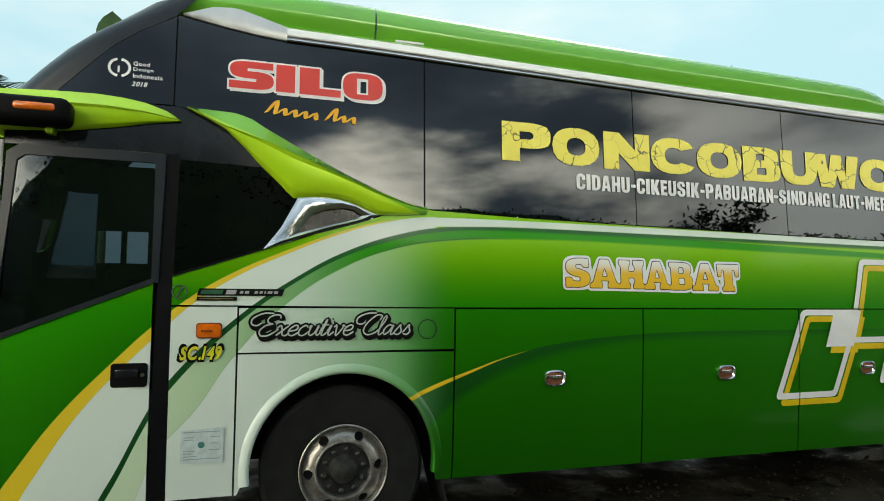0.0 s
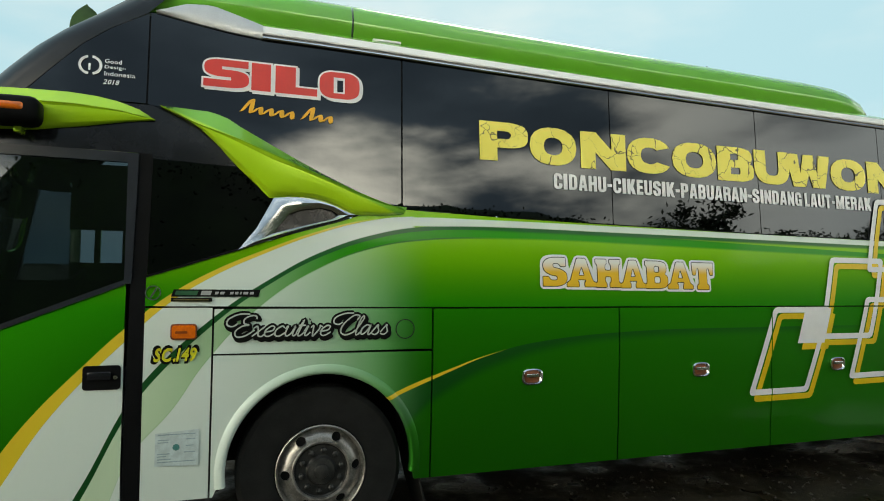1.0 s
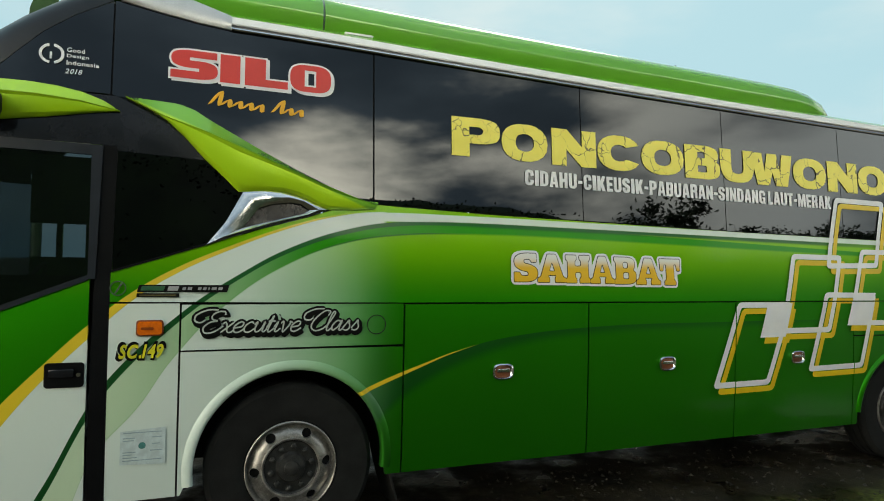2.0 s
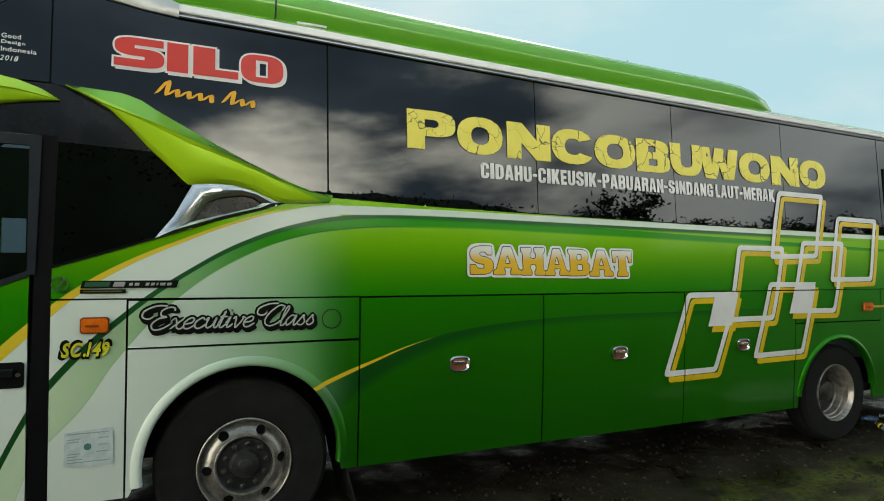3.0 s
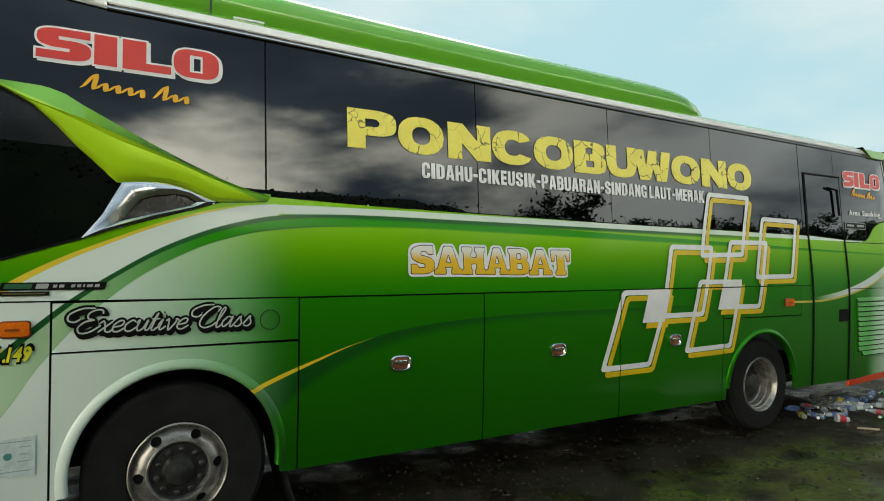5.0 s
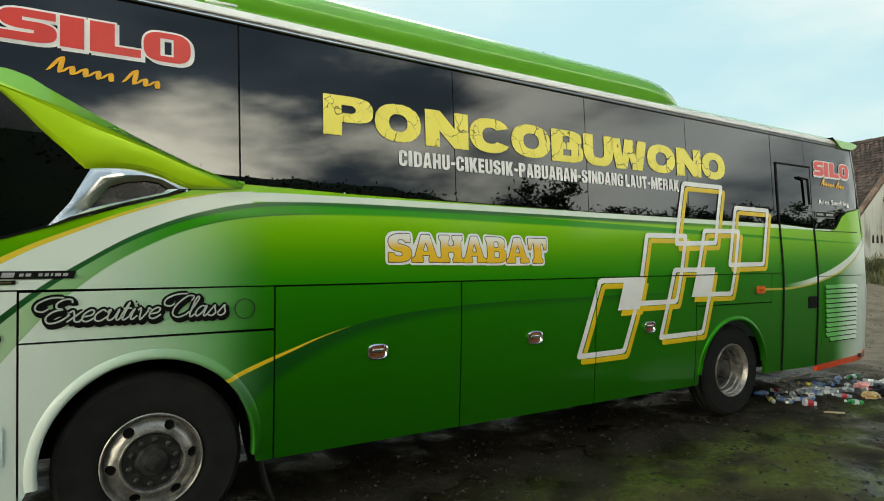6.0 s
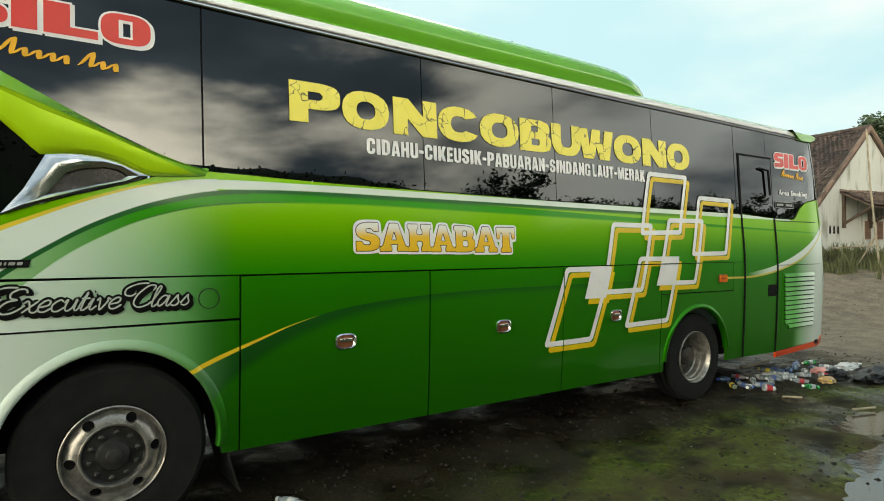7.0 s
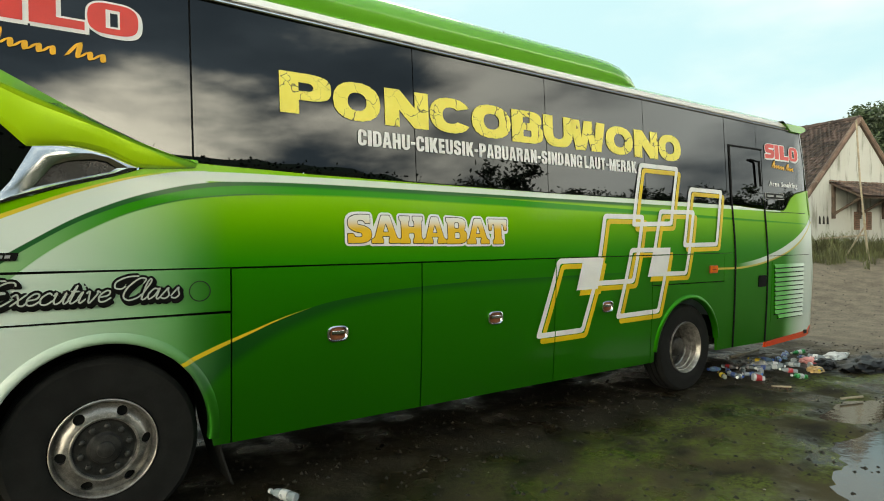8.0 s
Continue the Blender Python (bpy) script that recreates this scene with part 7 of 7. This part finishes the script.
SPOTS = [(7.07, 0.22, 5), (7.31, 0.48, 2), (7.12, 0.02, 1), (7.25, -0.16, 6), (7.18, 0.10, 0), (7.35, 0.30, 0), (7.5, 0.18, 1), (7.6, 0.42, 4), (7.8, 0.24, 1), (7.7, 0.05, 1), (7.9, 0.13, 0), (8.07, 0.04, 1), (7.95, -0.19, 4), (7.75, -0.42, 3), (8.7, 0.31, 2), (8.5, 0.42, 2), (9.0, 0.38, 2), (9.24, 0.46, 0), (9.47, 0.40, 3), (8.8, 0.15, 1), (9.02, -0.04, 4), (8.31, -0.42, 5), (8.35, 0.45, 5), (9.1, 0.18, 0), (8.45, 0.02, 1), (8.25, 0.16, 1), (9.3, 0.05, 1), (7.42, 0.0, 0), (8.6, -0.22, 6), (9.83, -0.12, 1), (9.6, -0.05, 1), (1.09, -0.10, 1)]
rng = random.Random(9)
used = set()
for x, y, kind in SPOTS:
    m4 = pose(x, y, ground_z(x, y) + 0.028, rng.uniform(0, 360), rng.uniform(-8, 8), rng.uniform(0, 360))
    if kind in used:
        copy_thing(KINDS[kind], m4)
    else:
        KINDS[kind].matrix_basis = m4
        used.add(kind)


def crumple(name, label, at, size, mat, seed, category):
    """A collapsed bag: a lumpy flattened shell."""
    bm = bmesh.new()
    bmesh.ops.create_icosphere(bm, subdivisions=4, radius=1.0)
    for v in bm.verts:
        d = v.co.normalized()
        k = 1 + 0.35 * noise.noise(d * 2.2 + Vector((seed, 0, 0))) + 0.16 * noise.noise(d * 6 + Vector((0, seed, 0)))
        v.co = Vector((d.x * size[0] * k, d.y * size[1] * k, max(-0.25, d.z) * size[2] * k))
    ob = finish(name, bm, mat)
    ob.location = (at[0], at[1], ground_z(*at) + 0.25 * size[2])
    return tagged(ob, label, category, group="litter by the rear wheel")


BLACK_BAG = plain("black_bag_plastic", (0.008, 0.009, 0.011), 0.5, vary=0.3, relief=0.3, spec=0.25)
crumple("rubbish_bag", "collapsed black plastic rubbish bag in the mud", (8.95, -0.72), (0.42, 0.22, 0.13), BLACK_BAG, 1.3, "bag")
crumple("rubbish_bag", "small black plastic bag beside the bottles", (8.75, -0.30), (0.20, 0.13, 0.09), BLACK_BAG, 4.1, "bag")
crumple("food_wrapper", "pink crumpled food wrapper", (8.98, 0.02), (0.16, 0.10, 0.05), plain("pink_wrap", (0.55, 0.22, 0.2), 0.4), 2.2, "wrapper")
crumple("food_wrapper", "pale orange crumpled wrapper", (8.30, -0.36), (0.13, 0.09, 0.06), plain("orange_wrap", (0.55, 0.36, 0.16), 0.4), 6.4, "wrapper")
crumple("food_wrapper", "white crumpled plastic wrapper", (9.55, -0.10), (0.22, 0.12, 0.07), BANDS[2], 8.8, "wrapper")
crumple("food_wrapper", "white crumpled plastic wrapper", (8.15, 0.30), (0.16, 0.09, 0.04), BANDS[2], 9.9, "wrapper")
for pts, r in (([(8.35, 0.84, 0.02), (8.7, 0.80, 0.035), (9.05, 0.79, 0.06)], 0.022), ([(7.0, -0.45, 0.015), (7.12, -0.62, 0.02)], 0.012), ([(7.0, -1.2, 0.015), (7.3, -1.3, 0.015)], 0.013)):
    bm = bmesh.new()
    tube(bm, pts, r, 6)
    tagged(finish("dry_stick", bm, bpy.data.materials["dry_bamboo"]), "dry bare stick lying on the mud", "stick")

# clods, chips and dead leaves scattered on the mud
def scatter(name, count, mat, label, seed, size, flat):
    rng = random.Random(seed)
    verts, faces = [], []
    for _ in range(count):
        x, y = (rng.uniform(0.5, 11.0), rng.uniform(-3.2, 1.0)) if rng.random() < 0.86 else (rng.uniform(10.0, 20.0), rng.uniform(-1.5, 4.5))
        z = ground_z(x, y)
        s = size * rng.uniform(0.4, 1.6)
        k = len(verts)
        a0 = rng.uniform(0, 6.28)
        for i in range(5):
            a = a0 + 2 * math.pi * i / 5
            verts.append((x + s * math.cos(a) * rng.uniform(0.7, 1.2), y + s * math.sin(a) * rng.uniform(0.7, 1.2), z - 0.004))
        verts.append((x + rng.uniform(-0.3, 0.3) * s, y + rng.uniform(-0.3, 0.3) * s, z + s * flat))
        faces += [(k + i, k + (i + 1) % 5, k + 5) for i in range(5)]
    me = bpy.data.meshes.new(name)
    me.from_pydata(verts, [], faces)
    me.materials.append(mat)
    tagged(new(name, me), label, "debris", kind="stuff")


scatter("mud_clods", 2600, plain("clod_soil", (0.012, 0.010, 0.007), 0.9), "small dark clods of mud", 1, 0.018, 0.6)
scatter("pale_chips", 380, plain("pale_chip", (0.24, 0.22, 0.17), 0.8), "pale chips and dead leaf bits on the mud", 2, 0.012, 0.25)
